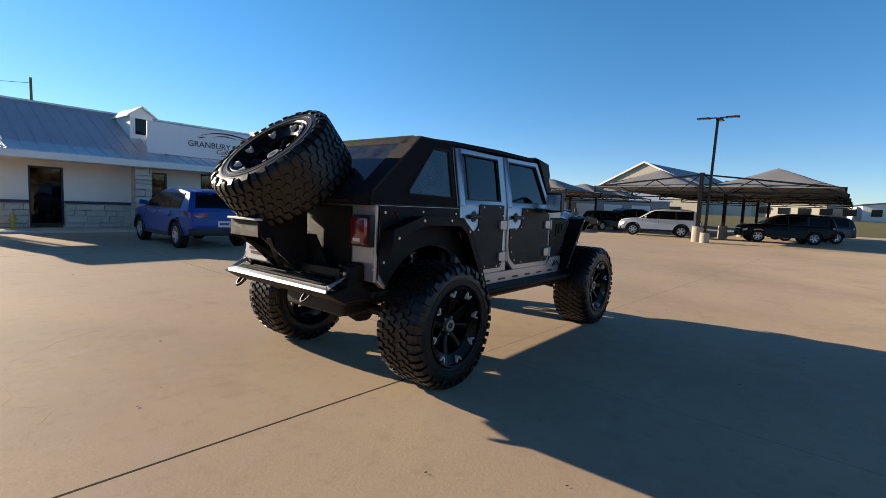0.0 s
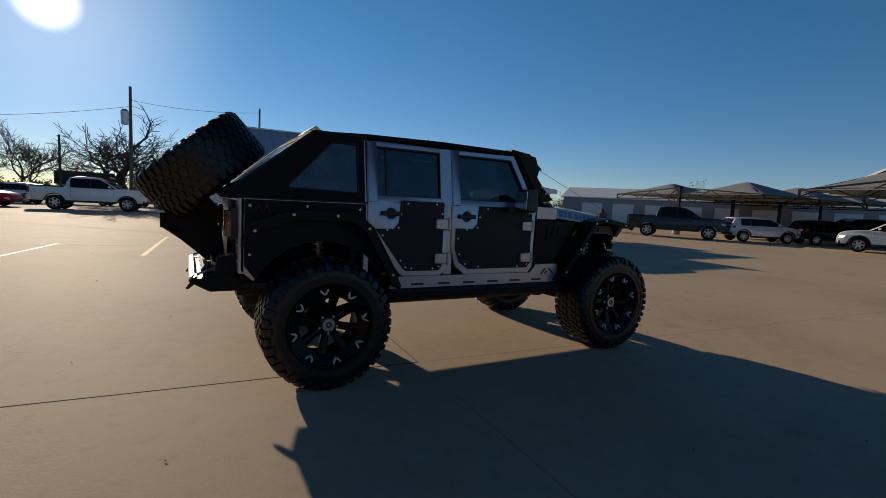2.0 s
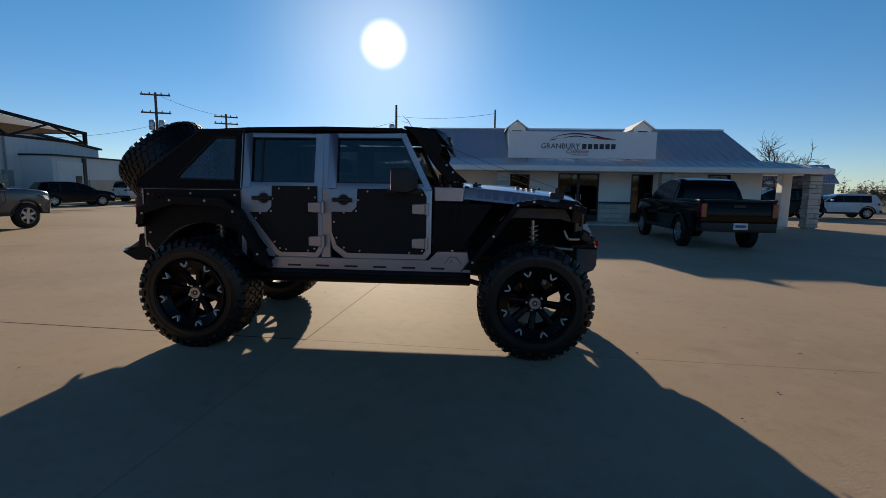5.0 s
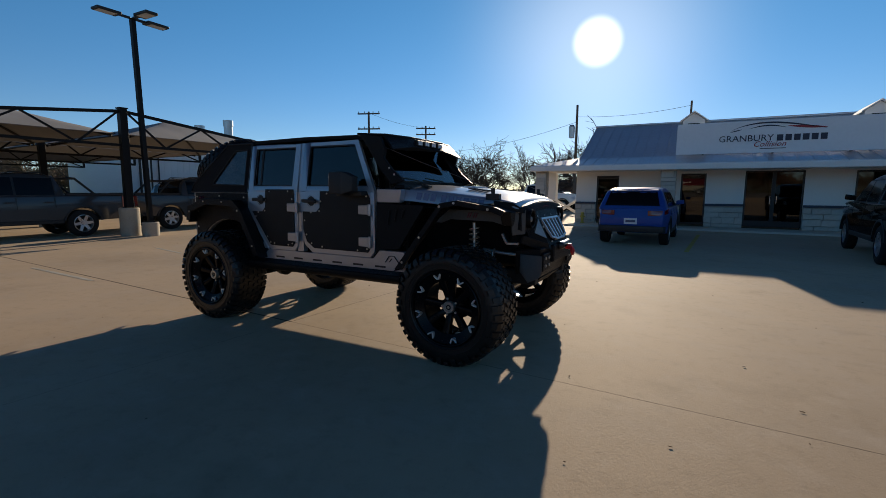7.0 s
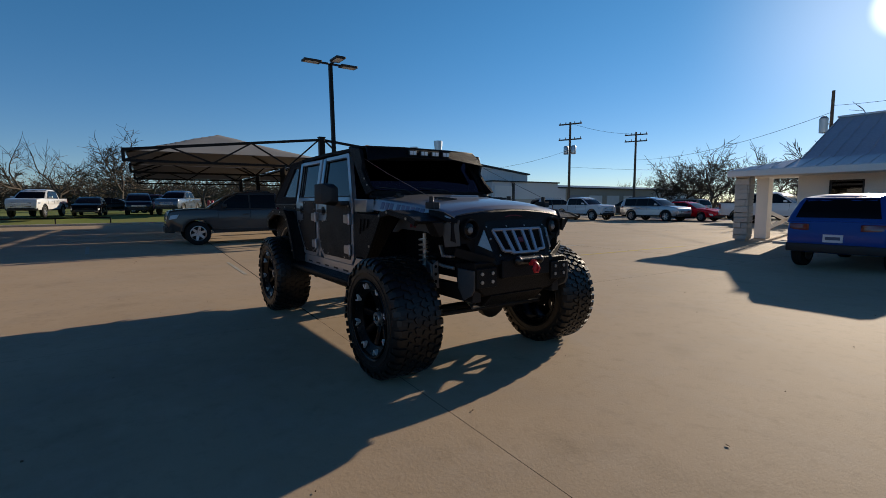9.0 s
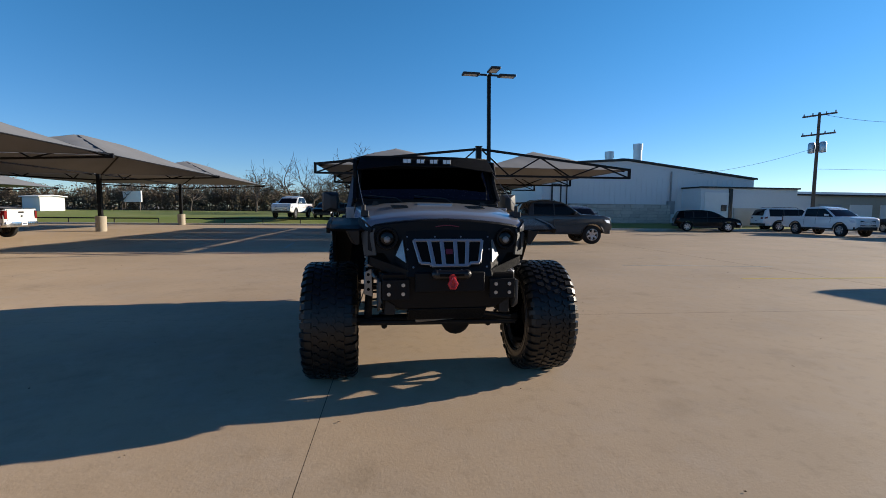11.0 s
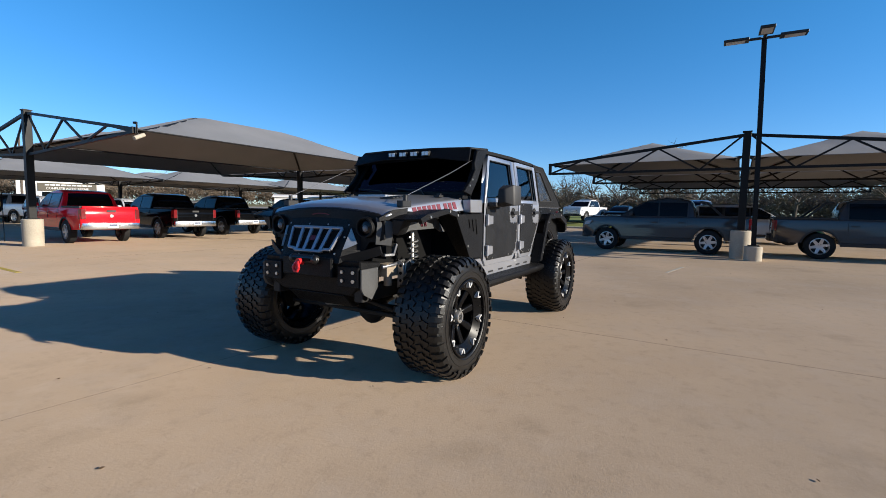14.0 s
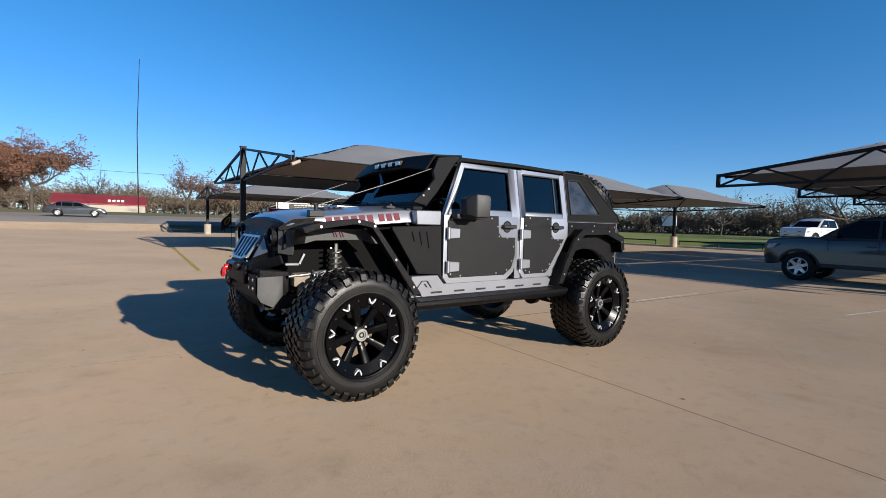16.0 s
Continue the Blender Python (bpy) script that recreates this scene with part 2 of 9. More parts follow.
def glass(name, tint, rough=0.02, clear=0.5, ior=1.52, haze=0.0):
    """Tinted car or window glass: part mirror, part see-through; haze makes it creased, scuffed plastic."""
    m = bpy.data.materials.new(name)
    m.use_nodes = True
    n, l = m.node_tree.nodes, m.node_tree.links
    n.clear()
    out, mixs, fr = n.new("ShaderNodeOutputMaterial"), n.new("ShaderNodeMixShader"), n.new("ShaderNodeFresnel")
    gl, tr = n.new("ShaderNodeBsdfGlossy"), n.new("ShaderNodeBsdfTransparent")
    gl.inputs["Roughness"].default_value = rough
    tr.inputs["Color"].default_value = (*[c * clear for c in tint], 1)
    fr.inputs["IOR"].default_value = ior
    l.new(fr.outputs[0], mixs.inputs[0])
    l.new(tr.outputs[0], mixs.inputs[1])
    l.new(gl.outputs[0], mixs.inputs[2])
    last = mixs
    if haze:
        tc, noise, bump, dif, last = n.new("ShaderNodeTexCoord"), n.new("ShaderNodeTexNoise"), n.new("ShaderNodeBump"), n.new("ShaderNodeBsdfDiffuse"), n.new("ShaderNodeMixShader")
        scuff, ramp, stretch = n.new("ShaderNodeTexNoise"), n.new("ShaderNodeMapRange"), n.new("ShaderNodeMapping")
        stretch.inputs["Scale"].default_value = (2.0, 2.0, 4.5)
        l.new(tc.outputs["Object"], stretch.inputs["Vector"])
        noise.inputs["Scale"].default_value, noise.inputs["Detail"].default_value, noise.inputs["Distortion"].default_value = 1.6, 2.0, 1.4
        l.new(stretch.outputs["Vector"], noise.inputs["Vector"])
        bump.inputs["Strength"].default_value, bump.inputs["Distance"].default_value = 0.18, 0.02
        l.new(noise.outputs["Fac"], bump.inputs["Height"])
        for node in (gl, dif, fr):
            l.new(bump.outputs["Normal"], node.inputs["Normal"])
        scuff.inputs["Scale"].default_value, scuff.inputs["Detail"].default_value = 7.0, 6.0
        l.new(tc.outputs["Object"], scuff.inputs["Vector"])
        ramp.inputs["From Min"].default_value, ramp.inputs["From Max"].default_value = 0.40, 0.72
        ramp.inputs["To Min"].default_value, ramp.inputs["To Max"].default_value = haze, haze * 3.2
        l.new(scuff.outputs["Fac"], ramp.inputs["Value"])
        dif.inputs["Color"].default_value = (0.42, 0.45, 0.50, 1)
        l.new(ramp.outputs["Result"], last.inputs[0])
        l.new(mixs.outputs[0], last.inputs[1])
        l.new(dif.outputs[0], last.inputs[2])
    l.new(last.outputs[0], out.inputs["Surface"])
    return m


def lamp_lens(name, col):
    return mat(name, col, 0.15, 0, 0.15, 30, 200, coat=1.0)


M_TYRE = mat("tyre_rubber", (0.0075, 0.0071, 0.0066), 0.40, 0, 0.5, 6, 60, 0.14, 140, 0.14, spec=0.42)
M_TYRE_PLAIN = mat("car_tyre_rubber", (0.012, 0.012, 0.012), 0.8, 0, 0.2, spec=0.3)
M_BLACK = mat("textured_black_armour", (0.0055, 0.0055, 0.006), 0.48, 0.0, 0.3, 3, 300, 0.3, 700, spec=0.18)
M_SATIN = mat("satin_black_steel", (0.009, 0.009, 0.010), 0.3, 0.0, 0.3, 3, 300, 0.2, 700, spec=0.5)
M_PANEL = mat("black_door_cladding", (0.0055, 0.0055, 0.0058), 0.5, 0.0, 0.6, 5, 40, 0.3, 500, 0.16, spec=0.32)
M_DARK = mat("unlit_cavity_black", (0.006, 0.006, 0.006), 0.8, 0.0, 0.3, 5, 60, spec=0.1)
M_GLOSSBLK = mat("gloss_black_wheel", (0.0035, 0.0035, 0.004), 0.24, 0.0, 0.2, 5, 60, 0, 60, 0.05, spec=0.13)
M_SILVER = mat("silver_car_paint", (0.40, 0.41, 0.44), 0.36, 0.65, 0.10, 2, 400, 0.03, 1500, 0.06, coat=0.6)
M_RAW = mat("raw_bright_steel", (0.66, 0.66, 0.65), 0.42, 0.45, 0.2, 8, 120)
M_ALUM = mat("bare_grey_steel", (0.30, 0.30, 0.30), 0.38, 0.8, 0.25, 8, 120)
M_BARE = mat("brushed_steel", (0.50, 0.49, 0.47), 0.38, 0.9, 0.2, 8, 120)
M_CHROME = mat("bright_metal", (0.75, 0.75, 0.75), 0.2, 1.0, 0.1, 10, 100)
M_WHITEMET = mat("machined_chevron", (0.66, 0.66, 0.65), 0.4, 0.3, 0.1, 20, 100)
M_CANVAS = mat("black_canvas_top", (0.006, 0.006, 0.0065), 0.8, 0, 0.35, 4, 200, 0.4, 900, spec=0.25)
M_SEAT = mat("dark_seat_cloth", (0.015, 0.015, 0.016), 0.85, 0, 0.25, 5, 150)
M_UNDER = mat("dirty_chassis_steel", (0.014, 0.013, 0.012), 0.6, 0.3, 0.5, 6, 50)
M_RED = mat("red_enamel", (0.55, 0.02, 0.025), 0.35, 0, 0.15, 10, 80)
M_REDDECAL = mat("red_decal", (0.13, 0.010, 0.026), 0.65, 0, 0.15, 10, 80)
M_TAIL = lamp_lens("red_tail_lens", (0.17, 0.008, 0.010))
M_CLEARLENS = lamp_lens("clear_lamp_lens", (0.62, 0.63, 0.65))
M_HEADGLASS = mat("dark_headlamp_glass", (0.008, 0.008, 0.010), 0.15, 0, 0.1, 20, 90, spec=0.3)
M_LED = lamp_lens("led_lens", (0.72, 0.74, 0.76))
M_TINT = glass("tinted_glass", (0.42, 0.47, 0.52), 0.03, 0.7, 1.65)
M_WSHIELD = glass("windscreen_glass", (0.8, 0.88, 0.86), 0.02, 0.8, 2.0)
M_VINYL = glass("tinted_vinyl_window", (0.34, 0.38, 0.45), 0.08, 0.6, 1.75, 0.035)
M_DARKGLASS = mat("dark_car_glass", (0.004, 0.005, 0.006), 0.10, 0, 0.1, 3, 10, spec=0.22)
M_PLATE = mat("licence_plate", (0.70, 0.71, 0.74), 0.4, 0, 0.05, 10, 50)
M_DIMBLUE = mat("dim_blue_decal", (0.16, 0.18, 0.27), 0.5, 0.2, 0.1)
M_BLUEBAR = mat("dark_blue_print", (0.07, 0.09, 0.16), 0.5, 0, 0.05)
M_PLASTIC = mat("black_plastic_trim", (0.014, 0.014, 0.0145), 0.55, 0, 0.2, 5, 100)
M_ALLOY = mat("alloy_wheel", (0.52, 0.53, 0.55), 0.3, 0.8, 0.1, 10, 60)
# dark steel in direct sun; the lit grey is put into the colour
M_SUNLITPLATE = mat("sunlit_grey_steel_plate", (0.068, 0.068, 0.067), 0.6, 0.2, 0.2, 6, 60, 0.1, 200)
M_TANCAST = mat("tan_dusty_casting", (0.30, 0.24, 0.17), 0.7, 0.1, 0.3, 8, 60)
M_PROJECTOR = mat("projector_lens_glass", (0.22, 0.225, 0.23), 0.1, 0, 0.1, 20, 90)
M_CABLE = mat("galvanised_cable", (0.22, 0.22, 0.23), 0.4, 0.8, 0.1)

# ---- ground ----
SITE = pose(0, 0, 0, 0, 0, -3.3)


def ground_mat(name, a, b, dark, s1, s2, rough=0.9, bump=0.4, bscale=30, stains=0.0):
    """Two soils mixed over metres, speckled over millimetres, with dark blotches."""
    m = bpy.data.materials.new(name)
    m.use_nodes = True
    n, l = m.node_tree.nodes, m.node_tree.links
    p = n["Principled BSDF"]
    geo = n.new("ShaderNodeNewGeometry")

    def noise_node(sc, det, rg=0.6):
        t = n.new("ShaderNodeTexNoise")
        t.inputs["Scale"].default_value, t.inputs["Detail"].default_value, t.inputs["Roughness"].default_value = sc, det, rg
        l.new(geo.outputs["Position"], t.inputs["Vector"])
        return t

    def ramp(src, lo, hi):
        r = n.new("ShaderNodeMapRange")
        r.inputs["From Min"].default_value, r.inputs["From Max"].default_value = lo, hi
        l.new(src, r.inputs["Value"])
        return r.outputs["Result"]

    def mixc(fac, c0, c1):
        x = n.new("ShaderNodeMix")
        x.data_type = "RGBA"
        l.new(fac, x.inputs["Factor"])
        for i, c in ((6, c0), (7, c1)):
            if isinstance(c, tuple):
                x.inputs[i].default_value = (*c, 1)
            else:
                l.new(c, x.inputs[i])
        return x.outputs[2]

    c = mixc(ramp(noise_node(s1, 5).outputs["Fac"], 0.3, 0.7), a, b)
    speck = noise_node(s2, 4, 0.7)
    c = mixc(ramp(speck.outputs["Fac"], 0.62, 0.80), c, dark)
    if stains:
        st = n.new("ShaderNodeMath")
        st.operation = "MULTIPLY"
        st.inputs[1].default_value = stains
        l.new(ramp(noise_node(0.9, 6, 0.65).outputs["Fac"], 0.56, 0.74), st.inputs[0])
        c = mixc(st.outputs[0], c, dark)
        st2 = n.new("ShaderNodeMath")
        st2.operation = "MULTIPLY"
        st2.inputs[1].default_value = stains * 0.7
        l.new(ramp(noise_node(0.16, 4, 0.6).outputs["Fac"], 0.50, 0.68), st2.inputs[0])
        c = mixc(st2.outputs[0], c, dark)
    if stains:
        # weathered skin at hand scale, pale scuffs, and small dark pits
        for sc, lo, hi, amt, col in ((7.0, 0.52, 0.72, 0.30, dark), (2.6, 0.55, 0.75, 0.22, tuple(min(v * 1.22, 1) for v in a)), (1.3, 0.48, 0.66, 0.40, (a[0] * 0.84, a[1] * 0.90, a[2] * 1.02)), (0.55, 0.50, 0.68, 0.30, (a[0] * 0.90, a[1] * 0.86, a[2] * 0.80)), (140.0, 0.66, 0.74, 0.55, tuple(v * 0.55 for v in dark)), (18.0, 0.68, 0.75, 0.55, tuple(v * 0.6 for v in dark))):
            sm = n.new("ShaderNodeMath")
            sm.operation = "MULTIPLY"
            sm.inputs[1].default_value = amt
            l.new(ramp(noise_node(sc, 5, 0.7).outputs["Fac"], lo, hi), sm.inputs[0])
            c = mixc(sm.outputs[0], c, col)
    l.new(c, p.inputs["Base Color"])
    p.inputs["Specular IOR Level"].default_value = 0.25
    p.inputs["Diffuse Roughness"].default_value = 0.2
    rr = n.new("ShaderNodeMapRange")
    rr.inputs["To Min"].default_value, rr.inputs["To Max"].default_value = rough - 0.14, min(rough + 0.1, 1)
    l.new(speck.outputs["Fac"], rr.inputs["Value"])
    l.new(rr.outputs["Result"], p.inputs["Roughness"])
    bt, bn = noise_node(bscale, 6, 0.7), n.new("ShaderNodeBump")
    bn.inputs["Strength"].default_value, bn.inputs["Distance"].default_value = bump, 0.01
    l.new(bt.outputs["Fac"], bn.inputs["Height"])
    l.new(bn.outputs["Normal"], p.inputs["Normal"])
    return m


M_CONC = ground_mat("tan_concrete", (0.548, 0.406, 0.274), (0.446, 0.330, 0.221), (0.262, 0.194, 0.125), 0.35, 70, 0.82, 0.25, 45, 0.42)
M_GRASS = ground_mat("winter_lawn", (0.17, 0.23, 0.045), (0.24, 0.25, 0.08), (0.09, 0.11, 0.03), 0.3, 3, 0.95, 0.25, 12)
M_EARTH = ground_mat("dry_grass_earth", (0.16, 0.135, 0.07), (0.12, 0.115, 0.05), (0.08, 0.07, 0.035), 0.05, 1.5, 0.95, 1.0, 6)
M_ASPHALT = ground_mat("worn_grey_asphalt", (0.24, 0.22, 0.20), (0.20, 0.185, 0.17), (0.13, 0.12, 0.11), 0.3, 30, 0.85, 0.4, 60)
M_JOINT = mat("dark_joint_filler", (0.05, 0.041, 0.031), 0.95, 0, 0.3, 5, 60, spec=0.05)
M_CRACK = mat("crack_shadow", (0.34, 0.255, 0.175), 0.9, 0, 0.3, 5, 60)
M_YELLOW = mat("worn_yellow_paint", (0.50, 0.36, 0.05), 0.7, 0, 0.35, 6, 40)
M_WORNWHITE = mat("worn_white_paint", (0.4, 0.368, 0.304), 0.7, 0, 0.35, 6, 40)
M_KERB = mat("pale_kerb_concrete", (0.56, 0.51, 0.43), 0.8, 0, 0.2, 2, 30, 0.3, 40)
M_LEAF = mat("dead_leaf", (0.10, 0.06, 0.03), 0.9, 0, 0.4, 20, 100)


def ease(f):
    f = max(0.0, min(1.0, f))
    return f * f * (3 - 2 * f)


def terrain(x, y):
    """Height of the land: flat under the yard, rising to the lawn and to the highway."""
    west = 0.60 * ease((-34.4 - x) / 7) + 0.35 * ease((-43 - x) / 40)
    south = 1.25 * ease((-45.6 - y) / 9.0) + 0.75 * ease((-54 - y) / 24)
    east = 1.9 * ease((x - 64) / 24)
    return -0.10 + max(west, south, east)


def sheet(xs_, ys_, lift=0.0):
    bm = B()
    g = [[bm.verts.new((x, y, terrain(x, y) + lift)) for y in ys_] for x in xs_]
    for a, b in zip(g, g[1:]):
        for k in range(len(ys_) - 1):
            bm.faces.new((a[k], b[k], b[k + 1], a[k + 1]))
    return bm


bm = sheet([-2500, -600, -200, -120, -100] + [-90 + 2.5 * k for k in range(23)] + [-33.4, 0, 62] + [66 + 4 * k for k in range(7)] + [120, 200, 600, 2500],
           [-2500, -600, -200, -120, -90] + [-80 + 2.0 * k for k in range(15)] + [-51 + 0.6 * k for k in range(10)] + [-44, 0, 40, 100, 300, 900, 2500])
tagged(part("ground", bm, M_EARTH, smooth=60), "wide ground of dry grass rising gently round the yard", "ground", kind="structure")

# concrete yard, cast in large bays with open joints
LOT_X0, LOT_X1, LOT_Y0, LOT_Y1 = -33.5, 62.0, -45.0, 29.0
lot = tagged(new("concrete_yard"), "tan concrete yard cast in large bays with dark joints", "pavement", kind="structure")
lot.matrix_basis = SITE
bm = B()
box(bm, LOT_X0, LOT_X1, LOT_Y0, LOT_Y1, -0.16, -0.0004)
part("joint_bed", bm, M_JOINT, lot, "dark joint filler between the bays", smooth=0)
JX, JY, BAY, GAP = -0.55, -0.79, 10.0, 0.020
xs = sorted({LOT_X0, LOT_X1, *[JX + BAY * k for k in range(-9, 10) if LOT_X0 < JX + BAY * k < LOT_X1]})
ys = sorted({LOT_Y0, LOT_Y1, *[JY + BAY * k for k in range(-9, 10) if LOT_Y0 < JY + BAY * k < LOT_Y1]})
for x0, x1 in zip(xs, xs[1:]):
    for y0, y1 in zip(ys, ys[1:]):
        bm = B()
        cbox(bm, ((x0 + x1) / 2, (y0 + y1) / 2, -0.06), (x1 - x0 - (0.008 if y0 > -1.0 else 0.003), y1 - y0 - (GAP if x0 < -0.6 else 0.005), 0.12))
        part("slab", bm, M_CONC, lot, smooth=0)

# lawn with its kerb beyond the yard
bm = sheet([-34.05 - 1.2 * k for k in range(33)], [-44 + 4.0 * k for k in range(26)], 0.03)
tagged(part("lawn", bm, M_GRASS, smooth=60), "short winter lawn rising beyond the yard", "lawn", kind="structure")
bm = B()
box(bm, -34.0, -33.5, -45, 22, -0.1, 0.13)
k = tagged(part("kerb", bm, M_KERB, smooth=0, bevel=0.03), "pale concrete kerb along the lawn", "kerb", kind="structure")
k.matrix_basis = SITE
# pale drive between the yard and the highway
bm = sheet([-3.0 + 6.5 * k for k in range(11)], [-44.9 - 0.9 * k for k in range(7)], 0.045)
tagged(part("drive", bm, M_CONC, smooth=60), "pale concrete drive rising to the highway", "pavement", kind="structure")
# road beyond the far side of the yard
bm = sheet([-150 + 10 * k for k in range(38)], [-50.0 - 1.5 * k for k in range(10)], 0.03)
r = tagged(part("road", bm, M_ASPHALT, smooth=60), "grey asphalt highway on a low bank past the yard", "road", kind="structure")
bm = B()
box(bm, -60, 70, 29.4, 37, -0.11, -0.02)
r = tagged(part("rear_road", bm, M_ASPHALT, smooth=0), "grey asphalt lane behind the yard", "road", kind="structure")
r.matrix_basis = SITE


def stripe(name, a, b, w, material, label):
    bm = B()
    a, b = Vector((*a, 0)), Vector((*b, 0))
    d = (b - a).normalized()
    s = Vector((-d.y, d.x, 0)) * w / 2
    loft(bm, [[p + s + Vector((0, 0, z)) if q else p - s + Vector((0, 0, z)) for q, z in ((0, 0.0), (1, 0.0), (1, 0.003), (0, 0.003))] for p in (a, b)])
    return tagged(part(name, bm, material, smooth=0), label, "road marking", "painted bay lines", "structure")


stripe("painted_line", (0.95, -8.8), (0.05, -23.0), 0.10, M_YELLOW, "worn yellow painted bay line")
stripe("painted_line", (-3.22, 7.3), (-2.92, 12.0), 0.10, M_YELLOW, "worn yellow painted bay line")
stripe("painted_line", (-5.75, 6.0), (-5.13, 9.9), 0.10, M_WORNWHITE, "worn pale painted bay line")
stripe("painted_line", (3.0, 8.2), (3.25, 13.6), 0.10, M_YELLOW, "worn yellow painted bay line")
stripe("painted_line", (-11.6, -3.4), (-14.5, -3.5), 0.10, M_WORNWHITE, "worn pale painted bay line")

stripe("painted_line", (-4.97, -0.64), (-7.2, -0.56), 0.07, M_WORNWHITE, "worn pale painted bay line")
stripe("painted_line", (-6.84, 1.97), (-8.27, 2.24), 0.07, M_WORNWHITE, "worn pale painted bay line")


def crack(pts, w):
    """A wandering hairline in the concrete, with side twigs."""
    bm = B()
    rnd = random.Random(int(1000 * (pts[0][0] + 50)))

    def run(a, b, n, wide):
        line = []
        for i in range(n + 1):
            f = i / n
            line.append((a[0] + (b[0] - a[0]) * f + rnd.uniform(-1, 1) * 0.035, a[1] + (b[1] - a[1]) * f + rnd.uniform(-1, 1) * 0.035))
        for (x0, y0), (x1, y1) in zip(line, line[1:]):
            bar(bm, (x0, y0, 0.0), (x1, y1, 0.0), wide * rnd.uniform(0.5, 1.3), 0.001)
        return line

    for a, b in zip(pts, pts[1:]):
        ln = run(a, b, max(4, int(math.hypot(b[0] - a[0], b[1] - a[1]) / 0.09)), w)
        if rnd.random() < 0.6:
            q = ln[len(ln) // 2]
            run(q, (q[0] + rnd.uniform(-0.3, 0.3), q[1] + rnd.uniform(-0.3, 0.3)), 4, w * 0.6)
    return tagged(part("crack", bm, M_CRACK, smooth=0), "fine dark crack in the concrete", "crack", "cracks in the yard", "structure")


crack([(-2.42, 2.61), (-3.20, 2.17), (-3.57, 1.78), (-3.72, 0.98), (-3.76, 0.60)], 0.0016)
crack([(-3.60, 0.48), (-3.68, 0.30), (-3.78, 0.05)], 0.002)
crack([(-9.8, 2.5), (-7.8, 2.2), (-6.4, 2.05)], 0.009)

# dead leaves, pebbles and specks lying about
rnd = random.Random(4)
bm = B()
for i in range(170):
    r, a = 1.5 + 16 * rnd.random() ** 0.7, rnd.uniform(0, 2 * math.pi)
    s = rnd.uniform(0.006, 0.015)
    m = Matrix.Translation((r * math.cos(a), r * math.sin(a), 0.006)) @ Matrix.Rotation(rnd.uniform(0, 6.3), 4, "Z") @ Matrix.Rotation(rnd.uniform(-0.5, 0.5), 4, "X")
    prism(bm, [(-s, 0), (-s * 0.2, -s * 0.5), (s, 0.1 * s), (s * 0.1, s * 0.55)], "xy", 0, 0.003, m)
tagged(part("leaf_litter", bm, M_LEAF, smooth=0), "scattered dead leaves and grit on the concrete", "leaves", kind="stuff")

# ---- the lifted four-door off-roader ----
BELT = 1.39


def lean(bm):
    """Draws the sides in above the belt line."""
    for v in bm.verts:
        if v.co.z > BELT and abs(v.co.y) > 0.3:
            v.co.y -= math.copysign((v.co.z - BELT) * 0.17, v.co.y)
    return bm


def both(pts, plane, y0, y1, s):
    bm = B()
    prism(bm, pts, plane, min(s * y0, s * y1), max(s * y0, s * y1))
    return bm


TYRE_R, TYRE_W, RIM_R = 0.484, 0.41, 0.304
WHEEL_MESH = {}


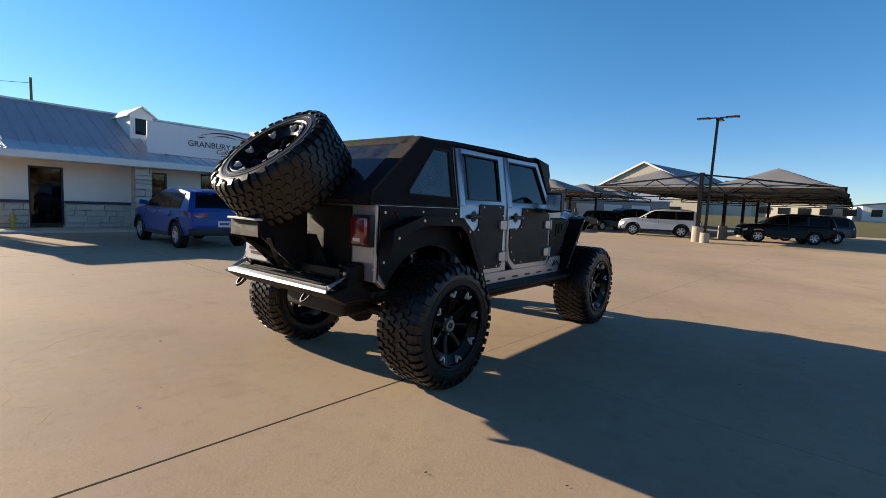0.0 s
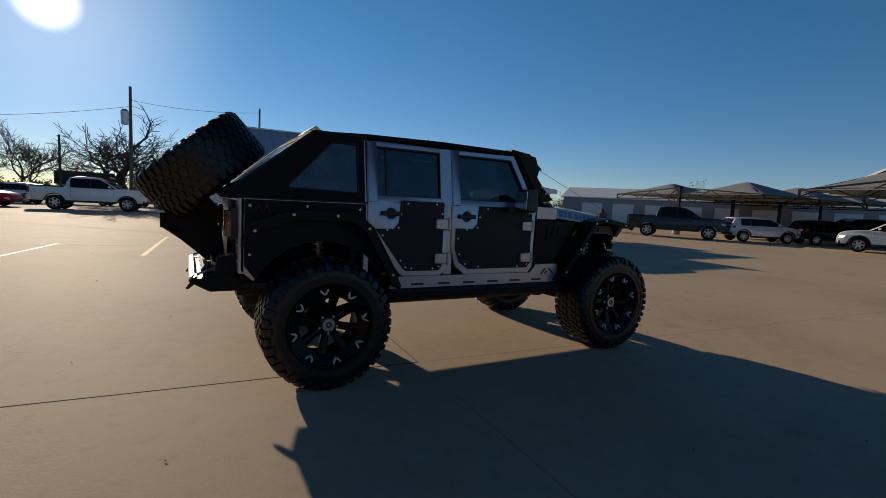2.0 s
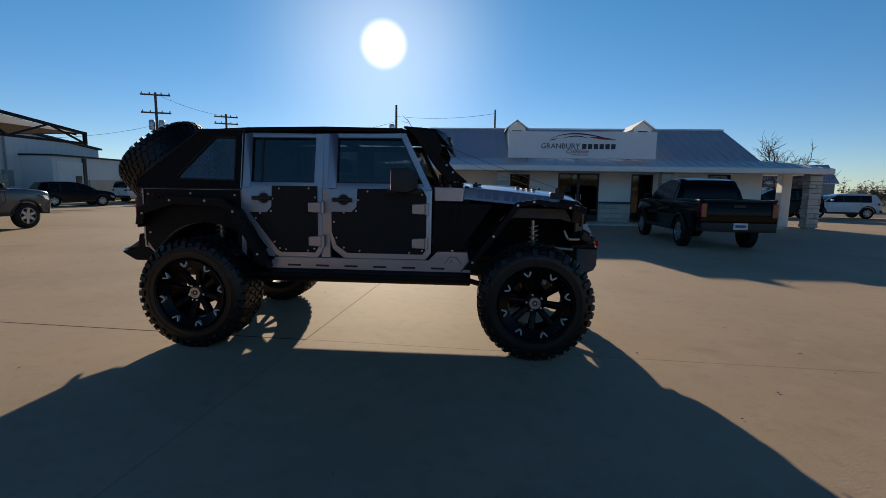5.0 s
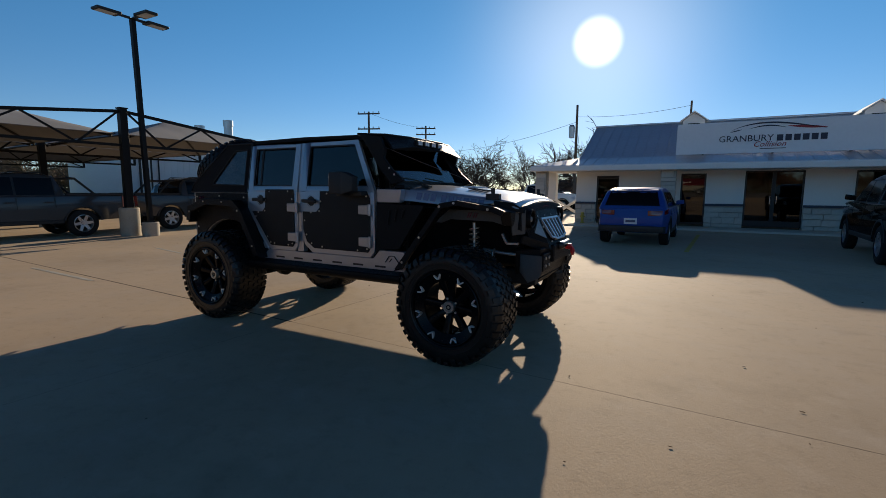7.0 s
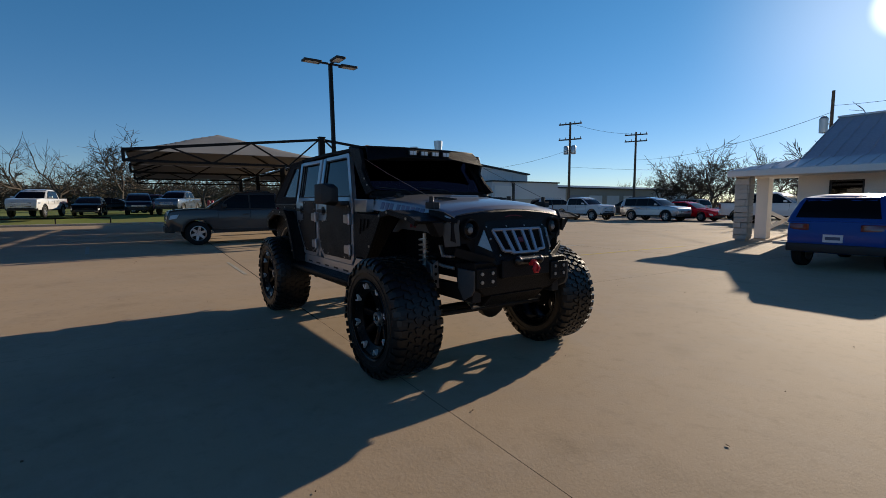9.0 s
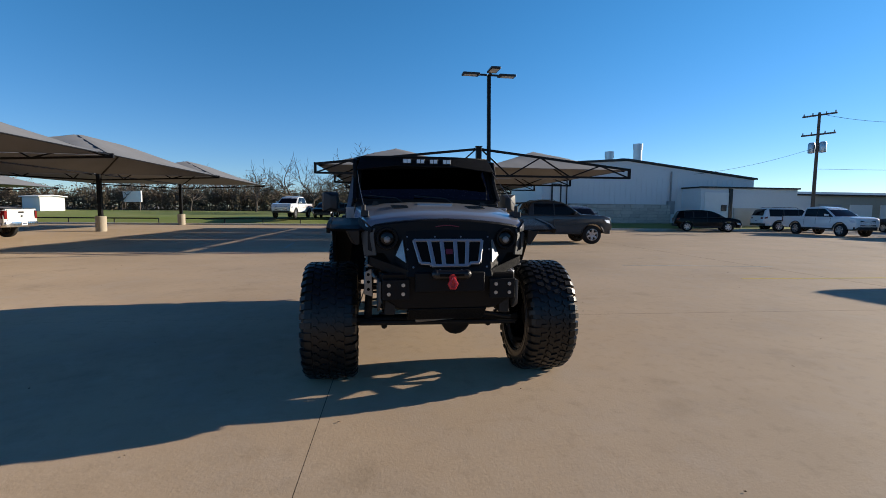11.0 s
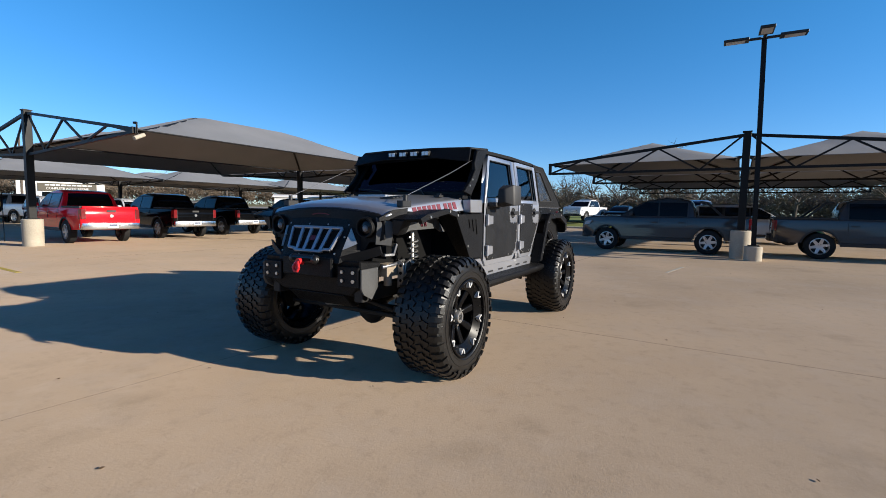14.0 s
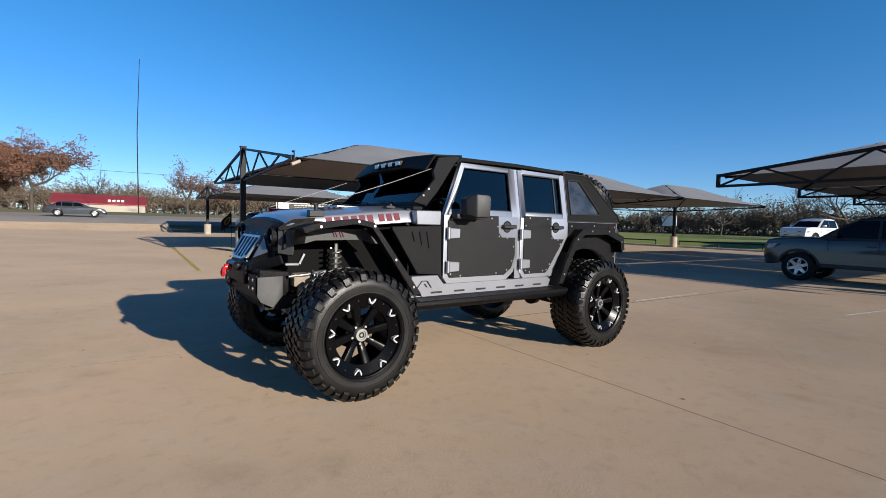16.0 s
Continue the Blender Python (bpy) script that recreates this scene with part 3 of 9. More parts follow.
def big_wheel(name, parent, at, label=""):
    """A deep black wheel of eight spokes in a mud tyre; the outer face looks along +y."""
    w, r, h = TYRE_W / 2, TYRE_R, RIM_R
    rim_bm = B()
    lathe(rim_bm, [(h, w - 0.018), (h + 0.005, w - 0.004), (h - 0.003, w + 0.002), (h - 0.011, w - 0.002), (h - 0.015, w - 0.022), (h - 0.085, w - 0.062), (h - 0.088, w - 0.078), (h - 0.045, w - 0.085),
                   (h - 0.045, -w + 0.04), (h, -w + 0.02), (h + 0.004, -w + 0.01), (h, w - 0.018)], 48, "y")
    wheel = part(name, rim_bm, M_GLOSSBLK, parent, label or "deep black alloy wheel with mud tyre")
    wheel.matrix_basis = at
    if "tyre" not in WHEEL_MESH:
        bm = B()
        g = 0.012
        half = [(h - 0.012, w - 0.035), (h + 0.006, w - 0.014), (h + 0.020, w - 0.004), (h + 0.021, w + 0.002), (h + 0.029, w + 0.002), (h + 0.031, w - 0.001), (h + 0.062, w + 0.001), (h + 0.063, w + 0.005), (h + 0.071, w + 0.005),
                (h + 0.073, w + 0.001), (r - 0.075, w - 0.001), (r - 0.060, w - 0.009), (r - 0.030, w - 0.026), (r - g - 0.004, w - 0.060), (r - g, w - 0.10), (r - g, 0)]
        lathe(bm, half + [(q, -y) for q, y in half[-2::-1]], 64, "y")
        WHEEL_MESH["tyre"] = part("tyre", bm, M_TYRE, wheel, "black mud-terrain tyre with chunky tread").data
        # tread: hooked centre blocks in four staggered rows, shoulder blocks reaching down the side walls
        bm = B()
        n = 42
        for k in range(n):
            for s in (-1, 1):
                m = Matrix.Rotation(2 * math.pi * (k + (0.5 if s > 0 else 0.0)) / n, 4, "Y")
                deep = 0.052 if k % 2 else 0.078
                pts = [(s * (w - 0.082), r - 0.016), (s * (w - 0.080), r - 0.001), (s * (w - 0.034), r - 0.004), (s * (w - 0.006), r - 0.022), (s * (w + 0.009), r - deep * 0.8), (s * (w + 0.008), r - deep), (s * (w - 0.012), r - deep), (s * (w - 0.03), r - 0.035)]
                prism(bm, pts, "yz", -0.022, 0.016 if k % 2 else 0.021, m)
                for j, (ya, yb, tw) in enumerate(((0.008, 0.058, 24), (0.064, 0.116, -14))):
                    mm = m @ Matrix.Rotation(2 * math.pi / n * (0.55 if j else 0.05), 4, "Y") @ Matrix.Translation((0, s * (ya + yb) / 2, 0)) @ Matrix.Rotation(radians(s * tw), 4, "Z")
                    hy = (yb - ya) / 2
                    prism(bm, [(-0.024, -hy), (0.006, -hy), (0.012, -hy * 0.2), (0.026, 0.0), (0.022, hy), (-0.016, hy), (-0.018, 0.1 * hy)], "xy", r - 0.018, r - 0.0015, mm, 0.94)
        WHEEL_MESH["tread"] = part("tread", bm, M_TYRE, wheel, "chunky rubber tread blocks", smooth=20).data
    else:
        tagged(shared("tyre", WHEEL_MESH["tyre"], wheel, Matrix()), "black mud-terrain tyre with chunky tread")
        tagged(shared("tread", WHEEL_MESH["tread"], wheel, Matrix()), "chunky rubber tread blocks")
    # eight flat spokes falling back from the dish to the hub
    for k in range(8):
        m = Matrix.Rotation(2 * math.pi * (k + 0.5) / 8, 4, "Y")
        if "spoke" not in WHEEL_MESH:
            bm = B()
            ro = h - 0.075
            loft(bm, [[(-0.026, w - 0.112, 0.050), (-0.016, w - 0.104, 0.050), (0.016, w - 0.104, 0.050), (0.026, w - 0.112, 0.050), (0.022, w - 0.165, 0.050), (-0.022, w - 0.165, 0.050)],
                      [(-0.029, w - 0.100, 0.13), (-0.019, w - 0.091, 0.13), (0.019, w - 0.091, 0.13), (0.029, w - 0.100, 0.13), (0.024, w - 0.145, 0.13), (-0.024, w - 0.145, 0.13)],
                      [(-0.036, w - 0.078, ro), (-0.024, w - 0.066, ro), (0.024, w - 0.066, ro), (0.036, w - 0.078, ro), (0.032, w - 0.115, ro), (-0.032, w - 0.115, ro)]])
            WHEEL_MESH["spoke"] = part("spoke", bm, M_GLOSSBLK, wheel, bevel=0.003).data
            wheel.children[-1].matrix_basis = m
        else:
            shared("spoke", WHEEL_MESH["spoke"], wheel, m)
    bm = B()
    lathe(bm, [(0, w - 0.17), (0.085, w - 0.17), (0.085, w - 0.125), (0.06, w - 0.108), (0, w - 0.108)], 24, "y")
    part("hub", bm, M_GLOSSBLK, wheel)
    # bright winged chevrons on the dish, one over each gap between spokes
    for k in range(8):
        m = Matrix.Rotation(2 * math.pi * k / 8, 4, "Y")
        if "petal" not in WHEEL_MESH:
            bm = B()
            for sd in (-1, 1):
                prism(bm, [(sd * 0.002, h - 0.066), (sd * 0.013, h - 0.058), (sd * 0.031, h - 0.032), (sd * 0.029, h - 0.018), (sd * 0.021, h - 0.024), (sd * 0.010, h - 0.044), (sd * 0.002, h - 0.050)], "xz", w - 0.055, w - 0.012)
            WHEEL_MESH["petal"] = part("chevron", bm, M_WHITEMET, wheel, bevel=0.002).data
        else:
            shared("chevron", WHEEL_MESH["petal"], wheel, m)
        if "rivet" not in WHEEL_MESH:
            WHEEL_MESH["rivet"] = part("rim_bolt", cyl(B(), (0, w - 0.045, h - 0.032), 0.006, 0.018, 6, "y"), M_UNDER, wheel).data
            wheel.children[-1].matrix_basis = Matrix.Rotation(2 * math.pi * 0.5 / 8, 4, "Y")
        else:
            shared("rim_bolt", WHEEL_MESH["rivet"], wheel, Matrix.Rotation(2 * math.pi * (k + 0.5) / 8, 4, "Y"))
    bm = B()
    lathe(bm, [(0, w - 0.078), (0.030, w - 0.078), (0.033, w - 0.070), (0.046, w - 0.070), (0.050, w - 0.076), (0.052, w - 0.115)], 24, "y")
    cap = part("centre_cap", bm, M_BARE, wheel, "silver hub centre cap")
    bm = B()
    lathe(bm, [(0.012, w - 0.077), (0.012, w - 0.073), (0.022, w - 0.073), (0.022, w - 0.077)], 16, "y", closed=True)
    part("cap_emblem", bm, M_UNDER, cap)
    for k in range(5):
        a = 2 * math.pi * k / 5
        if "nut" not in WHEEL_MESH:
            WHEEL_MESH["nut"] = part("lug_nut", cyl(B(), (0, w - 0.122, 0.068), 0.010, 0.03, 6, "y"), M_BARE, wheel).data
        else:
            shared("lug_nut", WHEEL_MESH["nut"], wheel, Matrix.Rotation(a, 4, "Y"))
    # brake disc behind the spokes
    bm = B()
    lathe(bm, [(0, 0.03), (0.085, 0.03), (0.10, 0.0), (0.10, -0.05), (0.13, -0.055), (0.13, -0.08), (0, -0.08)], 28, "y")
    part("brake_disc", bm, M_DARK, wheel)
    return wheel


def door(side, front, jeep):
    """One silver door with black cladding, its tinted window, handle and hinges."""
    s = side
    if front:
        outer = [(-0.345, 1.885), (0.335, 1.885), (0.575, 1.385), (0.575, 0.84), (0.53, 0.785), (-0.20, 0.785), (-0.30, 0.86), (-0.345, 1.00)]
        win = [(-0.265, 1.845), (0.305, 1.845), (0.495, 1.455), (-0.265, 1.455)]
        clad = [(-0.075, 1.405), (0.50, 1.405), (0.535, 1.34), (0.535, 0.88), (0.505, 0.835), (-0.17, 0.835), (-0.265, 0.90), (-0.31, 1.02), (-0.31, 1.20), (-0.13, 1.20), (-0.085, 1.245)]
        handle, hx = (-0.21, 1.305), 0.495
        low = outer[3:] + [(-0.345, BELT + 0.01), (0.575, BELT + 0.01)]
    else:
        outer = [(-1.12, 1.885), (-0.395, 1.885), (-0.395, 0.84), (-0.44, 0.785), (-0.80, 0.785), (-0.84, 0.81), (-1.12, 1.17)]
        win = [(-1.045, 1.845), (-0.46, 1.845), (-0.46, 1.455), (-1.045, 1.455)]
        clad = [(-0.845, 1.42), (-0.435, 1.42), (-0.435, 0.87), (-0.465, 0.83), (-0.775, 0.83), (-0.805, 0.85), (-1.06, 1.185), (-0.90, 1.185), (-0.855, 1.235)]
        handle, hx = (-0.935, 1.31), -0.43
        low = outer[2:] + [(-1.12, BELT + 0.01), (-0.395, BELT + 0.01)]
    bm = B()
    a, b = sorted((s * 0.765, s * 0.81))
    prism(bm, low, "xz", a, b)
    # the frame round the window, rail by rail
    if front:
        prism(bm, [(-0.345, BELT + 0.01), (-0.265, BELT + 0.01), (-0.265, 1.885), (-0.345, 1.885)], "xz", a, b)
        prism(bm, [(-0.265, 1.845), (0.305, 1.845), (0.335, 1.885), (-0.265, 1.885)], "xz", a, b)
        prism(bm, [(0.305, 1.845), (0.335, 1.885), (0.575, BELT + 0.01), (0.525, BELT + 0.01)], "xz", a, b)
        prism(bm, [(-0.265, BELT + 0.01), (0.525, BELT + 0.01), (0.495, 1.455), (-0.265, 1.455)], "xz", a, b)
    else:
        prism(bm, [(-1.12, BELT + 0.01), (-1.045, BELT + 0.01), (-1.045, 1.885), (-1.12, 1.885)], "xz", a, b)
        prism(bm, [(-1.045, 1.845), (-0.46, 1.845), (-0.46, 1.885), (-1.045, 1.885)], "xz", a, b)
        prism(bm, [(-0.46, BELT + 0.01), (-0.395, BELT + 0.01), (-0.395, 1.885), (-0.46, 1.885)], "xz", a, b)
        prism(bm, [(-1.045, BELT + 0.01), (-0.46, BELT + 0.01), (-0.46, 1.455), (-1.045, 1.455)], "xz", a, b)
    d = part("door", lean(bm), M_SILVER, jeep, "silver door with black cladding and tinted window", bevel=0.006)
    g = lean(both(win, "xz", 0.779, 0.785, s))
    part("window_pane", g, M_TINT, d, "dark tinted door glass")
    if not front:
        part("window_divider", lean(both([(-0.965, 1.845), (-0.945, 1.845), (-0.945, 1.455), (-0.965, 1.455)], "xz", 0.775, 0.792, s)), M_PLASTIC, d)
    bm = B()
    for (x0, z0), (x1, z1) in zip(win, win[1:] + win[:1]):
        bar(bm, (x0, s * 0.80, z0), (x1, s * 0.80, z1), 0.014, 0.014)
    part("window_seal", lean(bm), M_PLASTIC, d)
    part("cladding", both(clad, "xz", 0.8105, 0.818, s), M_PANEL, d, "textured black door cladding", bevel=0.002)
    bm = B()
    cx, cz = sum(p[0] for p in clad) / len(clad), sum(p[1] for p in clad) / len(clad)
    for (x0, z0), (x1, z1) in zip(clad, clad[1:] + clad[:1]):
        for f in ((0.15, 0.85) if math.hypot(x1 - x0, z1 - z0) > 0.25 else (0.5,)):
            x, z = x0 + (x1 - x0) * f, z0 + (z1 - z0) * f
            x, z = x + 0.024 * (cx - x) / math.hypot(cx - x, cz - z), z + 0.024 * (cz - z) / math.hypot(cx - x, cz - z)
            bm = B()
            cyl(bm, (x, s * 0.818 - (0.004 if s < 0 else 0), z), 0.0085, 0.004, 8, "y")
            part("rivet", bm, M_BARE, d)
    bm = B()
    x, z = handle
    lathe(bm, [(0.0, 0.0), (0.046, 0.0), (0.050, 0.004), (0.054, 0.006), (0.058, 0.0)], 20, "y", (x + 0.01, s * 0.811, z))
    part("handle_cup", bm, M_PLASTIC, d)
    bm = B()
    box(bm, x - 0.085, x + 0.085, s * 0.84 - 0.012, s * 0.84 + 0.012, z - 0.015, z + 0.017)
    box(bm, x - 0.085, x - 0.05, min(s * 0.81, s * 0.84), max(s * 0.81, s * 0.84), z - 0.017, z + 0.019)
    box(bm, x + 0.05, x + 0.085, min(s * 0.81, s * 0.84), max(s * 0.81, s * 0.84), z - 0.017, z + 0.019)
    part("door_handle", bm, M_PLASTIC, d, "black grab door handle", bevel=0.005)
    for z in (1.235, 0.935):
        bm = B()
        prism(bm, [(hx - 0.085, z - 0.042), (hx + 0.03, z - 0.048), (hx + 0.03, z + 0.048), (hx - 0.085, z + 0.042)], "xz", min(s * 0.812, s * 0.838), max(s * 0.812, s * 0.838))
        cyl(bm, (hx + 0.045, s * 0.832, z - 0.055), 0.017, 0.11, 10, "z")
        part("hinge", bm, M_SILVER, d, "silver exposed door hinge", bevel=0.005)
    return d


def build_jeep():
    jeep = thing("offroad_vehicle", "lifted silver four-door off-roader with black armour panels and oversized mud tyres", "car")
    # wheels
    for x in (1.4735, -1.4735):
        for s in (-1, 1):
            at = Matrix.Translation((x, s * 0.895, TYRE_R - 0.006)) @ Matrix.Rotation(0 if s > 0 else math.pi, 4, "Z") @ Matrix.Rotation(radians(17 * x + 9 * s), 4, "Y")
            big_wheel("wheel", jeep, at)
    # spare, tipped back on its carrier
    tilt = Matrix.Translation((-2.277, 0.0, 1.622)) @ Matrix.Rotation(radians(48), 4, "Y") @ Matrix.Rotation(radians(90), 4, "Z")
    big_wheel("spare_wheel", jeep, tilt, "spare wheel tipped back on a rear carrier")

    for s in (-1, 1):
        door(s, True, jeep)
        door(s, False, jeep)

    # body pillars between and behind the doors
    for s in (-1, 1):
        for x0, x1 in ((-0.41, -0.33), (-1.145, -1.105)):
            bm = B()
            box(bm, x0, x1, min(s * 0.74, s * 0.797), max(s * 0.74, s * 0.797), 0.79, BELT)
            box(bm, x0, x1, min(s * 0.74, s * 0.797), max(s * 0.74, s * 0.797), BELT, 1.885)
            part("door_pillar", lean(bm), M_SILVER, jeep)
    # tub sides behind and below the doors
    for s in (-1, 1):
        quarter = [(-1.125, 1.385), (-2.06, 1.385), (-2.06, 0.86), (-1.99, 0.80)] + arc(-1.4735, 0.52, 0.56, 152, 30, 12) + [(-0.84, 0.78), (-0.845, 0.805), (-1.125, 1.165)]
        part("rear_quarter_panel", both(quarter, "xz", 0.74, 0.80, s), M_SILVER, jeep, "", bevel=0.006)
        armour = [(-1.14, 1.375), (-2.035, 1.375), (-2.035, 0.90), (-1.985, 0.83)] + arc(-1.4735, 0.52, 0.565, 150, 32, 12) + [(-0.90, 0.86), (-1.14, 1.175)]
        a = part("quarter_armour", both(armour, "xz", 0.8015, 0.812, s), M_BLACK, jeep, "black armour plate over the rear quarter", bevel=0.003)
        for x, z in ((-1.19, 1.33), (-1.6, 1.34), (-2.0, 1.33), (-2.0, 1.16), (-2.0, 0.98)):
            bm = B()
            cyl(bm, (x, s * 0.812 - (0.005 if s < 0 else 0), z), 0.010, 0.005, 8, "y")
            part("bolt", bm, M_BARE, a)
        # sill and the silver foot of the cowl
        sill = [(-0.83, 0.785), (0.56, 0.785), (0.60, 0.83), (0.63, 0.865), (0.90, 0.865), (0.93, 0.68), (-0.93, 0.68), (-0.86, 0.76)]
        sl = part("sill_panel", both(sill, "xz", 0.74, 0.806, s), M_SILVER, jeep, "silver sill panel with slots", bevel=0.004)
        bm = B()
        for k in range(6):
            bm = B()
            box(bm, -0.72 + k * 0.26, -0.60 + k * 0.26, min(s * 0.8062, s * 0.8085), max(s * 0.8062, s * 0.8085), 0.705, 0.722)
            part("slot", bm, M_PLASTIC, sl)
        bm = B()
        for a0, b0 in (((0.70, 0.76), (0.745, 0.82)), ((0.745, 0.82), (0.80, 0.82)), ((0.80, 0.82), (0.85, 0.76)), ((0.745, 0.765), (0.77, 0.795))):
            bar(bm, (a0[0], s * 0.808, a0[1]), (b0[0], s * 0.808, b0[1]), 0.004, 0.02, (0, s, 0))
        part("badge", bm, M_PLASTIC, sl, "small dark angular badge")
        # rock slider
        bm = B()
        prism(bm, [(s * 0.72, 0.58), (s * 0.79, 0.565), (s * 0.90, 0.585), (s * 0.935, 0.625), (s * 0.93, 0.665), (s * 0.809, 0.679), (s * 0.738, 0.75), (s * 0.70, 0.75)], "yz", -1.03, 0.93)
        part("rock_slider", bm, M_BLACK, jeep, "black tubular rock slider under the doors", bevel=0.008)
        bm = B()
        for x in (-0.8, -0.1, 0.62):
            bar(bm, (x, s * 0.5, 0.60), (x, s * 0.80, 0.62), 0.05)
        part("slider_bracket", bm, M_UNDER, jeep)

        # cowl side: grey upper piece, black step, black vented lower piece
        part("cowl_side", both([(0.605, 1.305), (0.855, 1.305), (0.865, 1.425), (0.60, 1.43)], "xz", 0.72, 0.80, s), M_SILVER, jeep, "", bevel=0.006)
        v = part("vent_panel", both([(0.60, 1.30), (1.10, 1.285), (1.10, 1.262), (0.845, 0.885), (0.64, 0.872), (0.60, 0.84), (0.588, 0.84)], "xz", 0.76, 0.806, s), M_BLACK, jeep, "black cowl panel with slanted vents", bevel=0.004)
        for k in range(3):
            bm = B()
            prism(bm, [(0.74 + k * 0.075, 1.245), (0.765 + k * 0.075, 1.245), (0.735 + k * 0.075, 1.10 + 0.03 * k), (0.728 + k * 0.075, 1.11 + 0.03 * k)], "xz", min(s * 0.8062, s * 0.816), max(s * 0.8062, s * 0.816))
            part("vent_rib", bm, M_BLACK, v, bevel=0.003)

        # front flare: folded plates over the wheel
        path = [(1.885, 1.262), (1.80, 1.292), (1.475, 1.338), (1.315, 1.312), (0.865, 0.725)]
        inner = [(1.862, 1.222), (1.785, 1.250), (1.472, 1.297), (1.335, 1.272), (0.935, 0.725)]
        bm = B()
        prism(bm, path + inner[::-1], "xz", min(s * 0.875, s * 0.905), max(s * 0.875, s * 0.905))
        for (x0, z0), (x1, z1), w0, w1 in zip(path, path[1:], (0.62, 0.63, 0.66, 0.70), (0.63, 0.66, 0.70, 0.80)):
            loft(bm, [[(x0, s * w0, z0 - 0.010), (x0, s * 0.89, z0 - 0.006), (x0 - 0.02, s * 0.89, z0 - 0.026), (x0 - 0.02, s * w0, z0 - 0.030)],
                      [(x1, s * w1, z1 - 0.010), (x1, s * 0.89, z1 - 0.006), (x1 - 0.02, s * 0.89, z1 - 0.026), (x1 - 0.02, s * w1, z1 - 0.030)]])
        f = part("front_flare", bm, M_BLACK, jeep, "angular black steel wheel flare", bevel=0.004)
        # the fold that runs down and in at the front end
        bm = B()
        loft(bm, [[(1.885, s * 0.76, 1.245), (1.875, s * 0.69, 1.13), (1.885, s * 0.66, 1.14), (1.895, s * 0.66, 1.245)],
                  [(1.80, s * 0.78, 1.255), (1.80, s * 0.72, 1.14), (1.80, s * 0.69, 1.15), (1.80, s * 0.67, 1.255)]])
        part("flare_fold", bm, M_PANEL, f, "folded front end of the flare", bevel=0.003)
        # inner fender strip: its grey stands for sun on black steel
        bm = B()
        prism(bm, [(1.82, 1.135), (1.745, 1.255), (1.30, 1.255), (1.165, 1.140), (1.225, 1.138), (1.31, 1.172), (1.71, 1.165)], "xz", min(s * 0.68, s * 0.70), max(s * 0.68, s * 0.70))
        lin = part("inner_fender", bm, M_SUNLITPLATE, jeep, "grey inner fender strip")
        bm = B()
        for k in range(2):
            for q in (0, 1):
                bar(bm, (1.50 + k * 0.055 - q * 0.02, s * 0.703, 1.192), (1.50 + k * 0.055 + 0.018 - q * 0.02, s * 0.703, 1.235), 0.005, 0.012, (0, s, 0))
        part("decal", bm, M_REDDECAL, lin, "small red angular decal")
        for x, z in ((1.75, 1.272), (1.45, 1.316), (1.315, 1.285), (1.12, 1.018), (0.945, 0.79)):
            bm = B()
            cyl(bm, (x, s * 0.905 - (0.006 if s < 0 else 0), z), 0.011, 0.006, 8, "y")
            part("bolt", bm, M_BARE, f)
        # rear flare
        path = [(-0.86, 0.72), (-0.95, 0.92), (-1.11, 1.20), (-1.24, 1.305), (-1.72, 1.315), (-2.02, 1.22), (-2.05, 1.06)]
        inner = [(-0.93, 0.72), (-1.02, 0.90), (-1.17, 1.16), (-1.27, 1.235), (-1.70, 1.245), (-1.96, 1.16), (-1.98, 1.06)]
        bm = B()
        prism(bm, path + inner[::-1], "xz", min(s * 0.90, s * 0.935), max(s * 0.90, s * 0.935))
        for (x0, z0), (x1, z1) in zip(path, path[1:]):
            loft(bm, [[(x0, s * 0.80, z0 - 0.008), (x0, s * 0.91, z0 - 0.008), (x0, s * 0.91, z0 - 0.03), (x0, s * 0.80, z0 - 0.03)],
                      [(x1, s * 0.80, z1 - 0.008), (x1, s * 0.91, z1 - 0.008), (x1, s * 0.91, z1 - 0.03), (x1, s * 0.80, z1 - 0.03)]])
        f = part("rear_flare", bm, M_BLACK, jeep, "angular black steel wheel flare", bevel=0.004)
        bm = B()
        for k in range(2):
            bar(bm, (-1.86 - k * 0.05, s * 0.815, 1.285), (-1.89 - k * 0.05, s * 0.815, 1.335), 0.004, 0.016, (0, s, 0))
            bar(bm, (-1.89 - k * 0.05, s * 0.815, 1.335), (-1.905 - k * 0.05, s * 0.815, 1.30), 0.004, 0.016, (0, s, 0))
        part("decal", bm, M_REDDECAL, f, "small red angular decal")
        for x, z in ((-0.94, 0.82), (-1.15, 1.19), (-1.40, 1.28), (-1.72, 1.28), (-1.98, 1.16)):
            bm = B()
            cyl(bm, (x, s * 0.935 - (0.006 if s < 0 else 0), z), 0.011, 0.006, 8, "y")
            part("bolt", bm, M_BARE, f)
        # wheel housings close the tub
        bm = B()
        loft(bm, [[(x, s * 0.45, z), (x, s * 0.745, z), (x, s * 0.745, z + 0.02), (x, s * 0.45, z + 0.02)] for x, z in arc(-1.4735, 0.52, 0.56, 160, 25, 8)])
        prism(bm, arc(-1.4735, 0.52, 0.565, 165, 15, 10) + [(-0.93, 0.55), (-2.02, 0.62)], "xz", min(s * 0.43, s * 0.45), max(s * 0.43, s * 0.45))
        part("wheel_housing", bm, M_DARK, jeep)
        bm = B()
        prism(bm, [(0.90, 1.30), (1.86, 1.22), (1.90, 0.98), (1.84, 0.78), (1.05, 0.78), (0.90, 0.88)], "xz", min(s * 0.40, s * 0.42), max(s * 0.40, s * 0.42))
